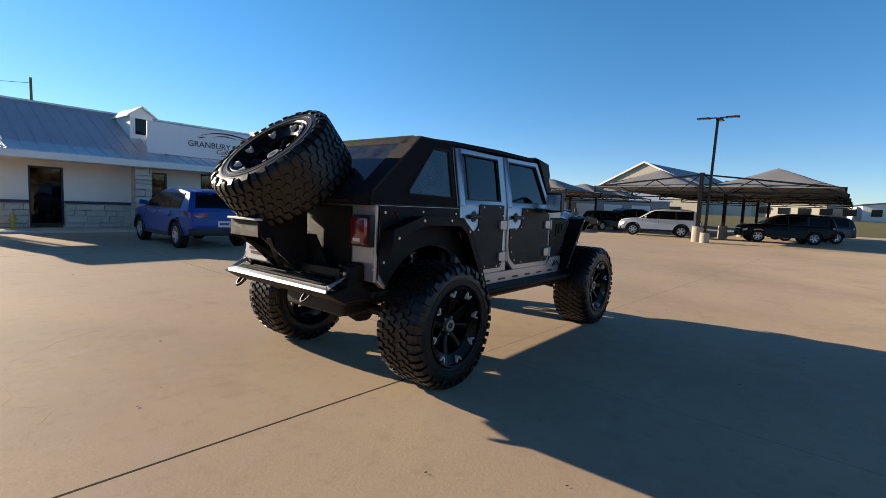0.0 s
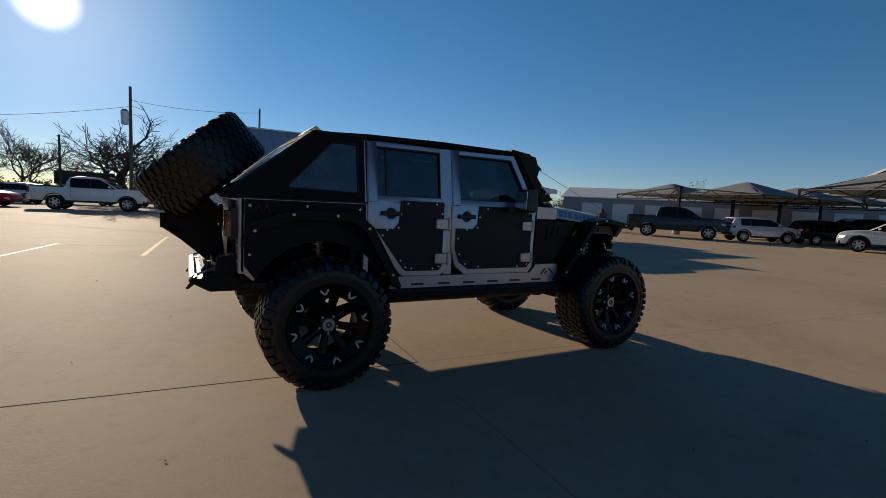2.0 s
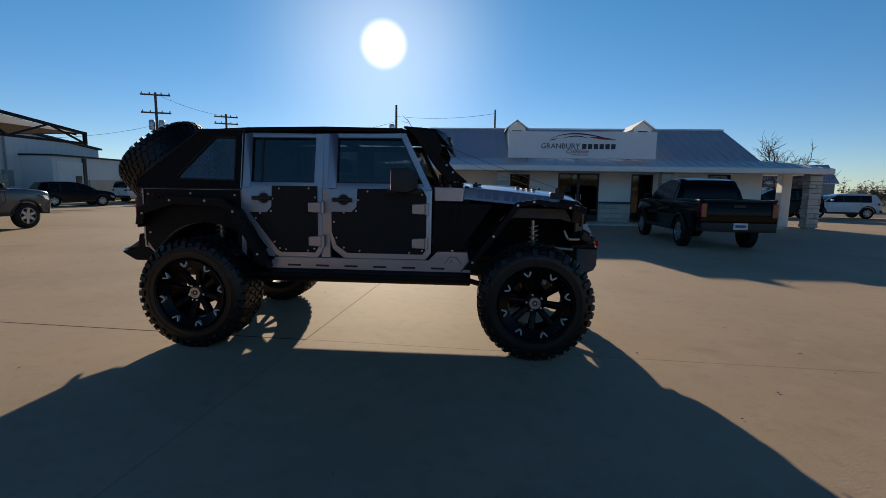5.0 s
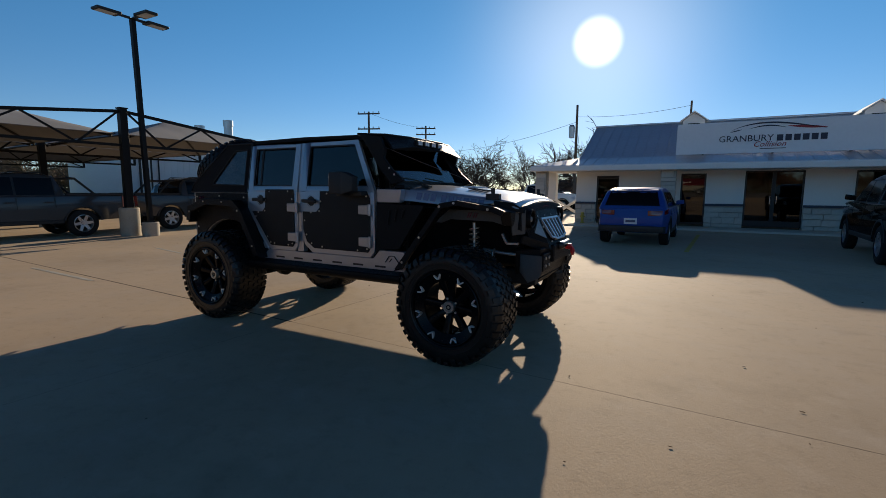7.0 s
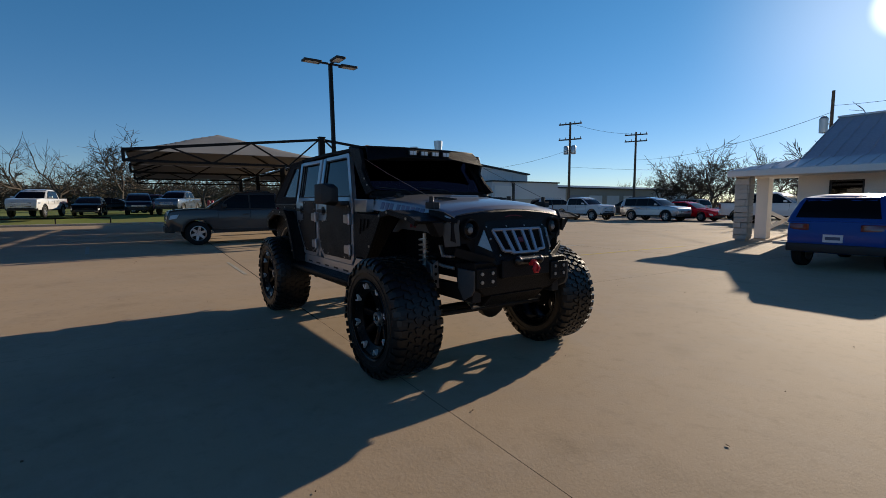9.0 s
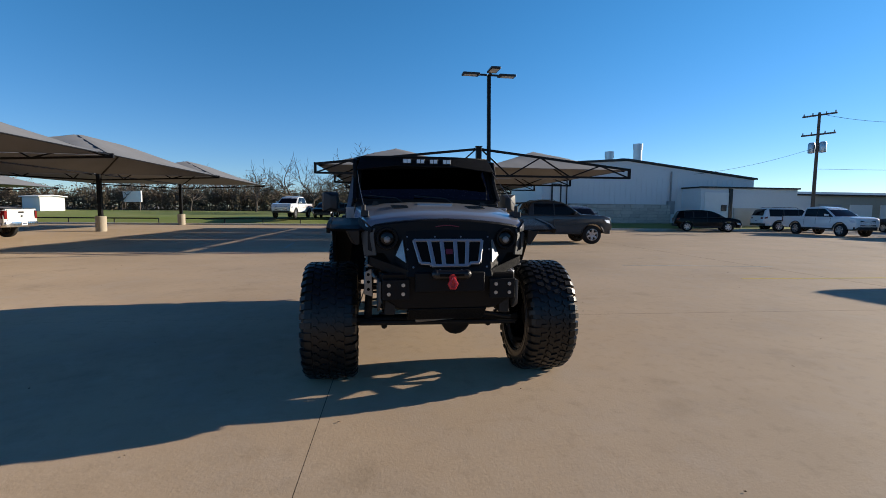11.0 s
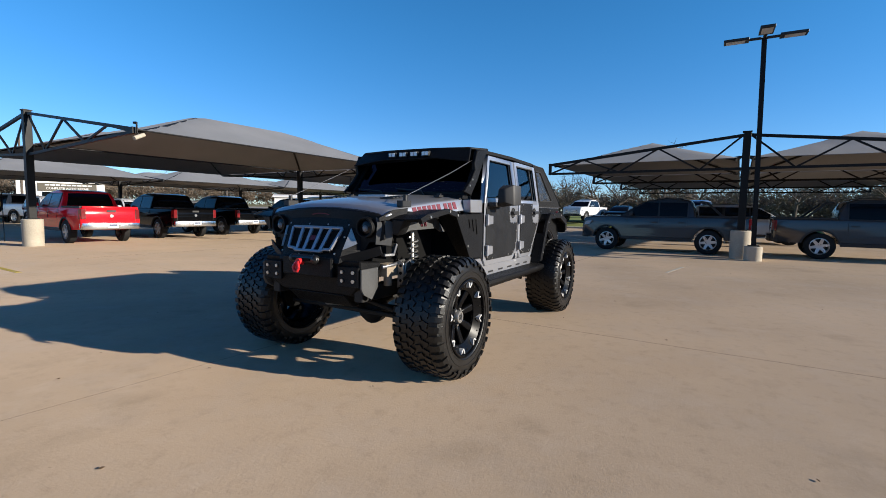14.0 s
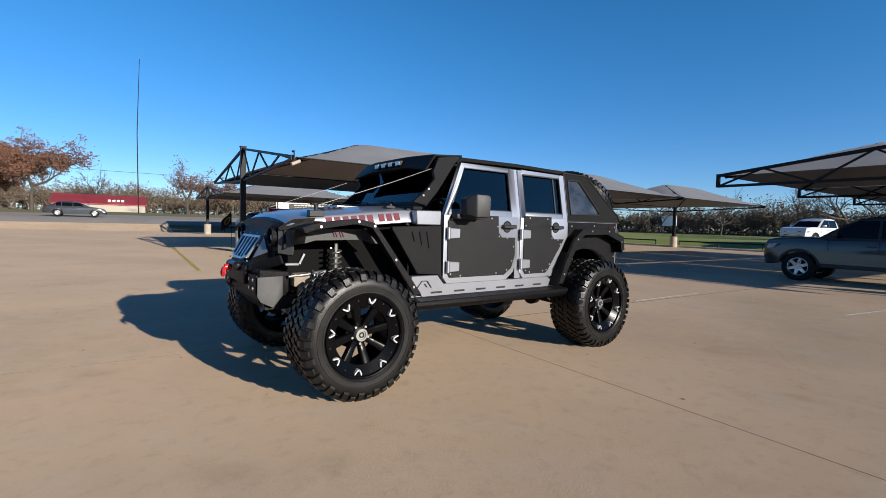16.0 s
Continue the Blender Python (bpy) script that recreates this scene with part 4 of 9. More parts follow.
        prism(bm, [(s * 0.41, 0.74), (s * 0.76, 0.74), (s * 0.76, 1.30), (s * 0.41, 1.30)], "yz", 0.905, 0.92)
        prism(bm, [(0.905, 1.285), (1.30, 1.262), (1.80, 1.205), (1.80, 1.19), (1.30, 1.247), (0.905, 1.27)], "xz", min(s * 0.41, s * 0.675), max(s * 0.41, s * 0.675))
        part("inner_liner", bm, M_DARK, jeep, "dark inner wheel liner")
        bm = B()
        tube(bm, [(1.86, s * 0.54, 0.88), (1.74, s * 0.56, 0.89), (1.56, s * 0.54, 0.91)], 0.015, 8)
        bar(bm, (1.90, s * 0.58, 0.98), (1.80, s * 0.60, 0.98), 0.05, 0.02)
        bar(bm, (1.80, s * 0.60, 0.98), (1.76, s * 0.60, 1.06), 0.03, 0.02)
        part("steel_bracket", bm, M_ALUM, jeep, "bare bracket and link behind the bumper", bevel=0.003)
        # mirrors
        m = part("mirror", _mirror_bm(s), M_PLASTIC, jeep, "large squared black door mirror", bevel=0.012, seg=2)
        bm = B()
        box(bm, 0.262, 0.268, min(s * 0.90, s * 1.06), max(s * 0.90, s * 1.06), 1.395, 1.555)
        part("mirror_glass", bm, M_CHROME, m)

    # hood: crowned silver panel, nose turned down
    bm = B()
    rings = []
    for x, hw, zc, ze in ((0.84, 0.735, 1.475, 1.425), (0.90, 0.73, 1.47, 1.425), (1.3, 0.69, 1.445, 1.39), (1.7, 0.645, 1.405, 1.345), (1.86, 0.62, 1.368, 1.312), (1.905, 0.608, 1.325, 1.268)):
        lip = 0.105 if x < 1.5 else 0.035
        top = [(x, y * (hw - 0.28 * lip), ze + (zc - ze) * (1 - abs(y) ** 2.6)) for y in (-1, -0.93, -0.6, -0.3, 0, 0.3, 0.6, 0.93, 1)]
        rings.append(top + [(x, hw, ze - lip), (x, -hw, ze - lip)])
    loft(bm, rings)
    hood = part("hood", bm, M_SILVER, jeep, "silver bonnet with raised vents and dark side lettering", bevel=0.006)
    bm = B()
    box(bm, 1.08, 1.30, -0.16, 0.16, 1.44, 1.459, None)
    part("hood_scoop", bm, M_SILVER, hood, bevel=0.010, seg=2)
    for y in (-0.33, 0.33):
        bm = B()
        for k in range(4):
            box(bm, 1.34 + k * 0.05, 1.37 + k * 0.05, y - 0.07, y + 0.07, 1.432 - k * 0.005, 1.441 - k * 0.005)
        part("hood_vent", bm, M_PLASTIC, hood, "black bonnet vent slats")
    for y in (-0.52, 0.52):
        bm = B()
        box(bm, 0.93, 1.01, y - 0.03, y + 0.03, 1.445, 1.462)
        box(bm, 0.95, 0.97, y - 0.02, y + 0.02, 1.46, 1.478)
        part("washer_nozzle", bm, M_PLASTIC, hood)
    for s in (-1, 1):
        # the maker's lettering on the bonnet side as plain bars
        for k in range(9):
            x = 0.98 + k * 0.069 + (0.03 if k > 2 else 0.0)
            z = 1.412 - (x - 0.9) * 0.094
            bm = B()
            lip = 0.105 - 0.175 * max(0.0, x - 1.3)
            tall = min(0.066, lip - 0.012)
            q = [(x, -0.004), (x + 0.049, -0.009), (x + 0.042, -0.005 - tall), (x - 0.007, -tall)]
            loft(bm, [[(u, s * (0.7345 - (u - 0.9) * 0.104 - 0.28 * (lip + v) + d), z + v) for u, v in q] for d in (-0.003, 0.003)])
            part("letter_bar", bm, M_REDDECAL if s > 0 else M_DIMBLUE, hood)
        bm = B()
        box(bm, 1.62, 1.74, s * 0.62 - 0.03, s * 0.62 + 0.03, 1.345, 1.395)
        cyl(bm, (1.68, s * 0.63, 1.39), 0.018, 0.05, 10, "z")
        part("hood_latch", bm, M_PLASTIC, hood, "black bonnet catch and cable post", bevel=0.004)
        bm = B()
        tube(bm, [(1.68, s * 0.63, 1.43), (1.05, s * 0.675, 1.65), (0.47, s * 0.70, 1.87)], 0.0022, 6)
        part("limb_riser_cable", bm, M_CABLE, jeep, "thin steel cable from bonnet to windscreen")

    # nose: one wide black plate over the bonnet's front, its middle standing out like a prow round the grille
    def nose_x(y, z):
        y = abs(y)
        prow = 0.145 * max(0.0, 1.26 - z) / 0.33 * max(0.0, min(1.0, (0.405 - y) / 0.09))
        return 1.945 + prow - 0.16 * max(0.0, y - 0.42)

    cols = (-0.60, -0.545, -0.48, -0.405, -0.315, -0.15, 0.0, 0.15, 0.315, 0.405, 0.48, 0.545, 0.60)
    bm = B()
    rings = []
    for y in cols:
        hi = 1.333 - 0.15 * y * y - (0.02 if abs(y) > 0.59 else 0.0)
        lo = 0.915 if abs(y) < 0.32 else 0.965 if abs(y) < 0.41 else 1.075 if abs(y) < 0.55 else 1.10
        zs = [lo + (hi - 0.012 - lo) * k / 6 for k in range(7)]
        front = [(nose_x(y, z), y, z) for z in zs] + [(nose_x(y, hi) - 0.010, y, hi), (nose_x(y, hi) - 0.055, y, hi + 0.006)]
        rings.append(front + [(1.885 - 0.16 * max(0.0, abs(y) - 0.42), y, hi - 0.03), (1.885 - 0.16 * max(0.0, abs(y) - 0.42), y, lo)])
    loft(bm, rings)
    mask = part("grille_mask", bm, M_BLACK, jeep, "wide faceted black steel front mask", smooth=14)
    bm = B()
    box(bm, 1.84, 1.885, -0.60, 0.60, 0.95, 1.26)
    part("radiator_support", bm, M_DARK, jeep, "dark panel behind the mask")
    bm = B()
    for a, b in (((-0.09, 1.276), (-0.03, 1.286)), ((-0.03, 1.286), (0.03, 1.286)), ((0.03, 1.286), (0.09, 1.276))):
        bar(bm, (1.948, a[0], a[1]), (1.948, b[0], b[1]), 0.006, 0.007)
    part("brow_badge", bm, M_REDDECAL, mask, "small dark red badge above the grille")
    for s in (-1, 1):
        bm = B()
        loft(bm, [[(1.945, s * 0.575, 1.262), (1.86, s * 0.645, 1.322), (1.70, s * 0.672, 1.338), (1.72, s * 0.672, 1.265), (1.86, s * 0.650, 1.25), (1.945, s * 0.578, 1.235)],
                  [(1.935, s * 0.560, 1.262), (1.85, s * 0.630, 1.322), (1.70, s * 0.660, 1.338), (1.72, s * 0.660, 1.265), (1.85, s * 0.636, 1.25), (1.935, s * 0.564, 1.235)]])
        part("mask_wing", bm, M_BLACK, jeep, "black plate round the bonnet corner", bevel=0.002)
    slope = Matrix.Translation((2.028, 0, 1.078)) @ Matrix.Rotation(radians(-31), 4, "Y")
    bm = B()
    top, bot, hh = 0.262, 0.220, 0.104
    edge_ = [(-top, hh), (top, hh), (bot, -hh * 0.80), (0.150, -hh * 0.84), (0.138, -hh), (-0.138, -hh), (-0.150, -hh * 0.84), (-bot, -hh * 0.80)]
    for a, b in zip(edge_, edge_[1:] + edge_[:1]):
        bar(bm, (0.012, a[0], a[1]), (0.012, b[0], b[1]), 0.022, 0.022, (1, 0, 0))
    for y0, y1 in ((-0.148, -0.122), (-0.052, -0.046), (0.052, 0.046), (0.148, 0.122)):
        bar(bm, (0.012, y0, hh), (0.012, y1, -hh), 0.030, 0.020, (1, 0, 0))
    bmesh.ops.transform(bm, matrix=slope, verts=bm.verts)
    part("grille", bm, M_SILVER, mask, "silver slotted grille insert", bevel=0.003)
    bm = B()
    prism(bm, [(-top, hh), (top, hh), (bot, -hh), (-bot, -hh)], "yz", 0.0, 0.008, slope)
    part("grille_backing", bm, M_DARK, mask)
    bm = B()
    box(bm, 0.014, 0.018, -0.026, 0.026, -0.012, 0.030, slope)
    part("grille_badge", bm, M_REDDECAL, mask, "small red and white grille badge")
    for y, z in ((0.31, 0.135), (0.10, 0.135), (0.31, 0.03), (0.275, -0.115), (0.08, -0.14)):
        for s in (-1, 1):
            bm = B()
            cyl(bm, (0.006, s * y, z), 0.0075, 0.010, 6, "x")
            bmesh.ops.transform(bm, matrix=slope, verts=bm.verts)
            part("bolt", bm, M_BARE, mask)
    for s in (-1, 1):
        bm = B()
        hx, hy, hz = 1.932, s * 0.458, 1.187
        lathe(bm, [(0, 0.030), (0.040, 0.026), (0.058, 0.016), (0.064, 0.0)], 24, "x", (hx, hy, hz))
        h = part("headlight", bm, M_HEADGLASS, mask, "round dark projector headlight")
        bm = B()
        lathe(bm, [(0, 0.040), (0.016, 0.038), (0.024, 0.032), (0.027, 0.024)], 16, "x", (hx, hy, hz - 0.008))
        part("projector_lens", bm, M_PROJECTOR, h)
        bm = B()
        lathe(bm, [(0.060, 0.0), (0.062, 0.040), (0.068, 0.046), (0.077, 0.046), (0.083, 0.0)], 28, "x", (hx, hy, hz))
        part("headlight_bezel", bm, M_BLACK, h, "proud black headlight ring")
        # facet between grille and headlight, made bright metal to stand for sunlight
        bm = B()
        tri = [(0.338, 1.180), (0.318, 1.015), (0.388, 1.060)]
        loft(bm, [[(nose_x(y, z) + d, s * (y + 0.5 * d), z) for y, z in tri] for d in (0.016, 0.0)])
        part("cheek_facet", bm, M_ALUM, mask, "bare triangular facet beside the grille")
        # outer cheek: an angled plate folding back outside the headlight, coloured sunlit grey
        bm = B()
        loft(bm, [[(1.945, s * 0.545, 1.262), (1.855, s * 0.628, 1.262), (1.845, s * 0.622, 1.258), (1.930, s * 0.540, 1.258)],
                  [(1.947, s * 0.558, 1.215), (1.850, s * 0.652, 1.215), (1.840, s * 0.645, 1.215), (1.932, s * 0.550, 1.215)],
                  [(1.942, s * 0.540, 1.060), (1.860, s * 0.628, 1.050), (1.850, s * 0.620, 1.050), (1.928, s * 0.532, 1.060)]])
        part("outer_cheek", bm, M_SUNLITPLATE, mask, "angled grey cheek plate", bevel=0.002)
        # sloping plate from below the headlight in to the bumper, over a dark gap
        bm = B()
        loft(bm, [[(2.085, s * 0.300, 0.962), (1.945, s * 0.585, 1.052), (1.925, s * 0.590, 0.985), (2.070, s * 0.330, 0.890)],
                  [(2.065, s * 0.300, 0.958), (1.925, s * 0.580, 1.048), (1.905, s * 0.585, 0.985), (2.050, s * 0.330, 0.890)]])
        part("cheek_plate", bm, M_BLACK, mask, "sloping black plate under the headlight", bevel=0.003)
        bm = B()
        cyl(bm, (1.955, s * 0.52, 1.012), 0.011, 0.012, 8, "x")
        part("bolt", bm, M_BARE, mask)

    # stubby front bumper with winch fairlead and red hook
    bm = B()
    loft(bm, [[(1.84, -0.52, 0.92), (1.84, 0.52, 0.92), (1.84, 0.50, 0.72), (1.84, 0.38, 0.62), (1.84, -0.38, 0.62), (1.84, -0.50, 0.72)],
              [(2.07, -0.50, 0.94), (2.07, 0.50, 0.94), (2.07, 0.49, 0.755), (2.01, 0.36, 0.66), (2.01, -0.36, 0.66), (2.07, -0.49, 0.755)]])
    box(bm, 2.02, 2.115, -0.26, 0.26, 0.80, 0.95)
    fb = part("front_bumper", bm, M_BLACK, jeep, "stubby black steel front bumper", bevel=0.010)
    for s in (-1, 1):
        # end plate: dark steel coloured grey as if the sun were on it
        bm = B()
        loft(bm, [[(1.90, s * 0.535, 0.885), (2.085, s * 0.525, 0.88), (2.085, s * 0.525, 0.735), (2.06, s * 0.53, 0.69), (1.97, s * 0.532, 0.645), (1.90, s * 0.535, 0.735)],
                  [(1.89, s * 0.515, 0.885), (2.08, s * 0.505, 0.88), (2.08, s * 0.505, 0.735), (2.05, s * 0.51, 0.69), (1.96, s * 0.512, 0.645), (1.89, s * 0.515, 0.735)]])
        part("bumper_end_plate", bm, M_SUNLITPLATE, fb, "flat grey bumper end plate", bevel=0.002)
        bm = B()
        box(bm, 2.072, 2.092, s * 0.40 - 0.10, s * 0.40 + 0.10, 0.745, 0.895)
        p = part("recovery_plate", bm, M_BLACK, fb, bevel=0.004)
        for dy in (-0.052, 0.052):
            for dz in (0.79, 0.855):
                bm = B()
                cyl(bm, (2.092, s * 0.40 + dy, dz), 0.014, 0.010, 8, "x")
                part("bolt", bm, M_BARE, p)
    bm = B()
    tube(bm, [(2.13, -0.115, 0.935), (2.13, 0.115, 0.935)], 0.034, 12)
    for y in (-0.115, 0.115):
        bmesh.ops.create_uvsphere(bm, u_segments=10, v_segments=8, radius=0.037, matrix=Matrix.Translation((2.13, y, 0.935)))
    fl = part("fairlead", bm, M_SATIN, fb, "black winch fairlead")
    bm = B()
    box(bm, 2.16, 2.168, -0.09, 0.09, 0.925, 0.945)
    part("fairlead_slot", bm, M_DARK, fl)
    bm = B()
    cyl(bm, (2.15, 0.0, 0.918), 0.026, 0.05, 12, "x")
    tube(bm, [(2.19, 0.0, 0.925), (2.21, 0.012, 0.905), (2.215, 0.026, 0.878), (2.215, 0.012, 0.848), (2.215, -0.018, 0.850), (2.215, -0.030, 0.875), (2.21, -0.015, 0.905), (2.19, 0.0, 0.925)], 0.012, 8)
    box(bm, 2.195, 2.212, -0.018, 0.018, 0.858, 0.91)
    part("winch_hook", bm, M_RED, fb, "red winch hook")
    bm = B()
    prism(bm, [(1.86, 0.66), (2.02, 0.66), (1.90, 0.55), (1.82, 0.55)], "xz", -0.30, 0.30)
    part("skid_plate", bm, M_BLACK, fb, bevel=0.006)

    # windscreen with its frame, wipers and visor
    base, topx = (0.74, 0.735, 1.475), (0.425, 0.665, 1.90)
    bm = B()
    for s in (-1, 1):
        bar(bm, (base[0], s * (base[1] - 0.03), base[2]), (topx[0], s * (topx[1] + 0.0), topx[2]), 0.06, 0.055)
    bar(bm, (0.737, -0.70, 1.482), (0.737, 0.70, 1.482), 0.05, 0.05)
    bar(bm, (0.43, -0.69, 1.89), (0.43, 0.69, 1.89), 0.06, 0.06)
    box(bm, 0.74, 0.842, -0.71, 0.71, 1.43, 1.466)
    fr = part("windscreen_frame", bm, M_BLACK, jeep, "black windscreen frame", bevel=0.006)
    bm = B()
    loft(bm, [[(0.728, -0.69, 1.50), (0.728, 0.69, 1.50), (0.722, 0.69, 1.497), (0.722, -0.69, 1.497)],
              [(0.448, -0.645, 1.88), (0.448, 0.645, 1.88), (0.442, 0.645, 1.877), (0.442, -0.645, 1.877)]])
    part("windscreen", bm, M_WSHIELD, fr, "clear raked windscreen", smooth=0)
    for y in (-0.25, 0.25):
        bm = B()
        tube(bm, [(0.785, y, 1.47), (0.745, y - 0.06, 1.515), (0.722, y - 0.38, 1.54)], 0.007, 6)
        part("wiper", bm, M_PLASTIC, fr)
    # side gussets of the visor, stepping down the pillar
    for s in (-1, 1):
        bm = B()
        prism(bm, [(0.34, 1.945), (0.60, 1.905), (0.655, 1.78), (0.635, 1.715), (0.725, 1.61), (0.86, 1.50), (0.72, 1.47), (0.60, 1.60), (0.42, 1.86)], "xz", min(s * 0.70, s * 0.735), max(s * 0.70, s * 0.735))
        g = part("visor_gusset", bm, M_BLACK, jeep, "black plate along the windscreen pillar", bevel=0.004)
        for x, z in ((0.70, 1.62), (0.755, 1.56)):
            bm = B()
            cyl(bm, (x, s * 0.735 - (0.006 if s < 0 else 0), z), 0.009, 0.006, 10, "y")
            part("bolt", bm, M_BARE, g)
    bm = B()
    top = [(0.32, -0.72, 1.955), (0.32, 0.72, 1.955), (0.60, 0.64, 1.942), (0.66, 0.30, 1.945), (0.66, -0.30, 1.945), (0.60, -0.64, 1.942)]
    loft(bm, [[(x, y, z - 0.02) for x, y, z in top], top])
    loft(bm, [[(0.585, -0.655, 1.942), (0.65, -0.31, 1.944), (0.65, 0.31, 1.944), (0.585, 0.655, 1.942), (0.565, 0.655, 1.93), (0.63, 0.31, 1.93), (0.63, -0.31, 1.93), (0.565, -0.655, 1.93)],
              [(0.72, -0.70, 1.79), (0.70, -0.32, 1.84), (0.70, 0.32, 1.84), (0.72, 0.70, 1.79), (0.70, 0.70, 1.785), (0.68, 0.32, 1.835), (0.68, -0.32, 1.835), (0.70, -0.70, 1.785)]])
    vis = part("visor", bm, M_BLACK, jeep, "angular black windscreen visor", bevel=0.004)
    for k in range(4):
        y = -0.20 + k * 0.135
        bm = B()
        box(bm, 0.655, 0.705, y - 0.045, y + 0.045, 1.862, 1.915)
        led = part("led_lamp", bm, M_PLASTIC, vis, "small square LED visor lamp", bevel=0.006)
        bm = B()
        for q in (-0.02, 0.02):
            box(bm, 0.705, 0.709, y + q - 0.017, y + q + 0.017, 1.870, 1.907)
        part("lens", bm, M_LED, led)

    # soft top
    bm = B()
    prof = [(0.36, 1.93), (0.30, 1.955), (-0.4, 1.965), (-1.1, 1.955), (-1.48, 1.935), (-1.56, 1.915)]
    loft(bm, [[(x, -0.70, z - 0.05), (x, -0.69, z - 0.015), (x, -0.45, z), (x, 0, z + 0.008), (x, 0.45, z), (x, 0.69, z - 0.015), (x, 0.70, z - 0.05), (x, 0.4, z - 0.06), (x, -0.4, z - 0.06)] for x, z in prof])
    top = part("soft_top", bm, M_CANVAS, jeep, "black canvas fastback soft top", bevel=0.0)
    for s in (-1, 1):
        bm = B()
        outer = [(-1.13, 1.915), (-1.54, 1.915), (-2.10, 1.47), (-2.12, 1.385), (-1.13, 1.385)]
        win = [(-1.20, 1.845), (-1.40, 1.845), (-1.73, 1.50), (-1.73, 1.47), (-1.20, 1.46)]
        n = len(outer)
        vs = [[bm.verts.new((x, s * y, z)) for x, z in ring] for y in (0.775, 0.795) for ring in (outer, win)]
        for i in range(n):
            k = (i + 1) % n
            for a, b in ((0, 1), (2, 3), (0, 2), (1, 3)):
                bm.faces.new((vs[a][i], vs[a][k], vs[b][k], vs[b][i]))
        sd = part("soft_top_side", lean(bm), M_CANVAS, jeep, "black canvas side with window", bevel=0.0)
        part("quarter_window", lean(both(win, "xz", 0.783, 0.788, s)), M_VINYL, sd, "tinted plastic quarter window")
        for loop in (outer, win):
            bm = B()
            ring = [(x, s * 0.798, z) for x, z in loop]
            tube(bm, ring + ring[:1], 0.008, 6)
            part("piping", lean(bm), M_SEAT, sd, "sewn edge piping")
    bm = B()
    a, b = (-1.54, 1.925), (-2.13, 1.44)
    for y0, y1 in ((-0.775, -0.60), (0.60, 0.775)):
        loft(bm, [[(a[0], y0 * 0.9, a[1]), (a[0], y1 * 0.9, a[1]), (a[0] + 0.01, y1 * 0.9, a[1] - 0.02), (a[0] + 0.01, y0 * 0.9, a[1] - 0.02)],
                  [(b[0], y0, b[1]), (b[0], y1, b[1]), (b[0] + 0.01, y1, b[1] - 0.02), (b[0] + 0.01, y0, b[1] - 0.02)]])
    for f0, f1 in ((-0.02, 0.12), (0.86, 1.06)):
        p = [(a[0] + (b[0] - a[0]) * f, a[1] + (b[1] - a[1]) * f) for f in (f0, f1)]
        loft(bm, [[(x, -0.62, z), (x, 0.62, z), (x + 0.01, 0.62, z - 0.02), (x + 0.01, -0.62, z - 0.02)] for x, z in p])
    back = part("soft_top_back", bm, M_CANVAS, jeep, "sloping black canvas back")
    bm = B()
    p = [(a[0] + (b[0] - a[0]) * f, a[1] + (b[1] - a[1]) * f - 0.006) for f in (0.10, 0.90)]
    loft(bm, [[(x, -0.60, z), (x, 0.60, z), (x + 0.004, 0.60, z - 0.006), (x + 0.004, -0.60, z - 0.006)] for x, z in p])
    part("rear_window", bm, M_VINYL, back, "sloping tinted plastic rear window", smooth=0)
    bm = B()
    prism(bm, [(-1.13, 1.41), (-2.13, 1.45), (-2.13, 1.375), (-1.13, 1.375)], "xz", -0.775, 0.775)
    part("rear_deck", bm, M_CANVAS, jeep)

    # tail
    bm = B()
    box(bm, -2.075, -2.03, -0.80, 0.80, 0.84, 1.385)
    tg = part("tailgate", bm, M_SILVER, jeep, "silver tailgate", bevel=0.008)
    bm = B()
    box(bm, -2.09, -2.0755, -0.56, 0.60, 0.86, 1.36)
    part("tailgate_armour", bm, M_BLACK, tg, "black tailgate plate", bevel=0.004)
    for s in (-1, 1):
        bm = B()
        box(bm, -2.160, -2.0755, s * 0.705 - 0.072, s * 0.705 + 0.072, 1.105, 1.29)
        t = part("tail_light", bm, M_TAIL, jeep, "red tail light", bevel=0.014, seg=2)
        bm = B()
        for y0, y1, z0, z1 in ((-0.09, -0.073, 1.088, 1.307), (0.073, 0.09, 1.088, 1.307), (-0.073, 0.073, 1.291, 1.307), (-0.073, 0.073, 1.088, 1.104)):
            box(bm, -2.120, -2.0757, s * 0.705 + y0, s * 0.705 + y1, z0, z1)
        part("lamp_bezel", bm, M_PLASTIC, t, "black lamp surround")
        bm = B()
        box(bm, -2.164, -2.1595, s * 0.705 - 0.035, s * 0.705 + 0.035, 1.125, 1.148)
        part("reversing_lens", bm, M_CLEARLENS, t)
        bm = B()
        box(bm, -2.105, -2.0755, s * 0.585 - 0.02, s * 0.585 + 0.02, 1.12, 1.29)
        part("lamp_guard", bm, M_BLACK, t)
        for z in (1.345, 1.20, 1.05, 0.93):
            bm = B()
            cyl(bm, (-2.085, s * 0.783, z), 0.009, 0.012, 8, "x")
            part("bolt", bm, M_BARE, tg)
    # rear bumper with its bare steel tray
    bm = B()
    prism(bm, [(-2.08, 0.86), (-2.28, 0.80), (-2.385, 0.778), (-2.25, 0.70), (-1.86, 0.70), (-1.86, 0.80), (-2.08, 0.80)], "xz", -0.70, 0.70)
    for y in (-0.70, 0.56):
        prism(bm, [(-2.08, 0.97), (-2.20, 0.95), (-2.22, 0.80), (-2.08, 0.80)], "xz", y, y + 0.14)
    rb = part("rear_bumper", bm, M_BLACK, jeep, "black steel rear bumper", bevel=0.008)
    bm = B()
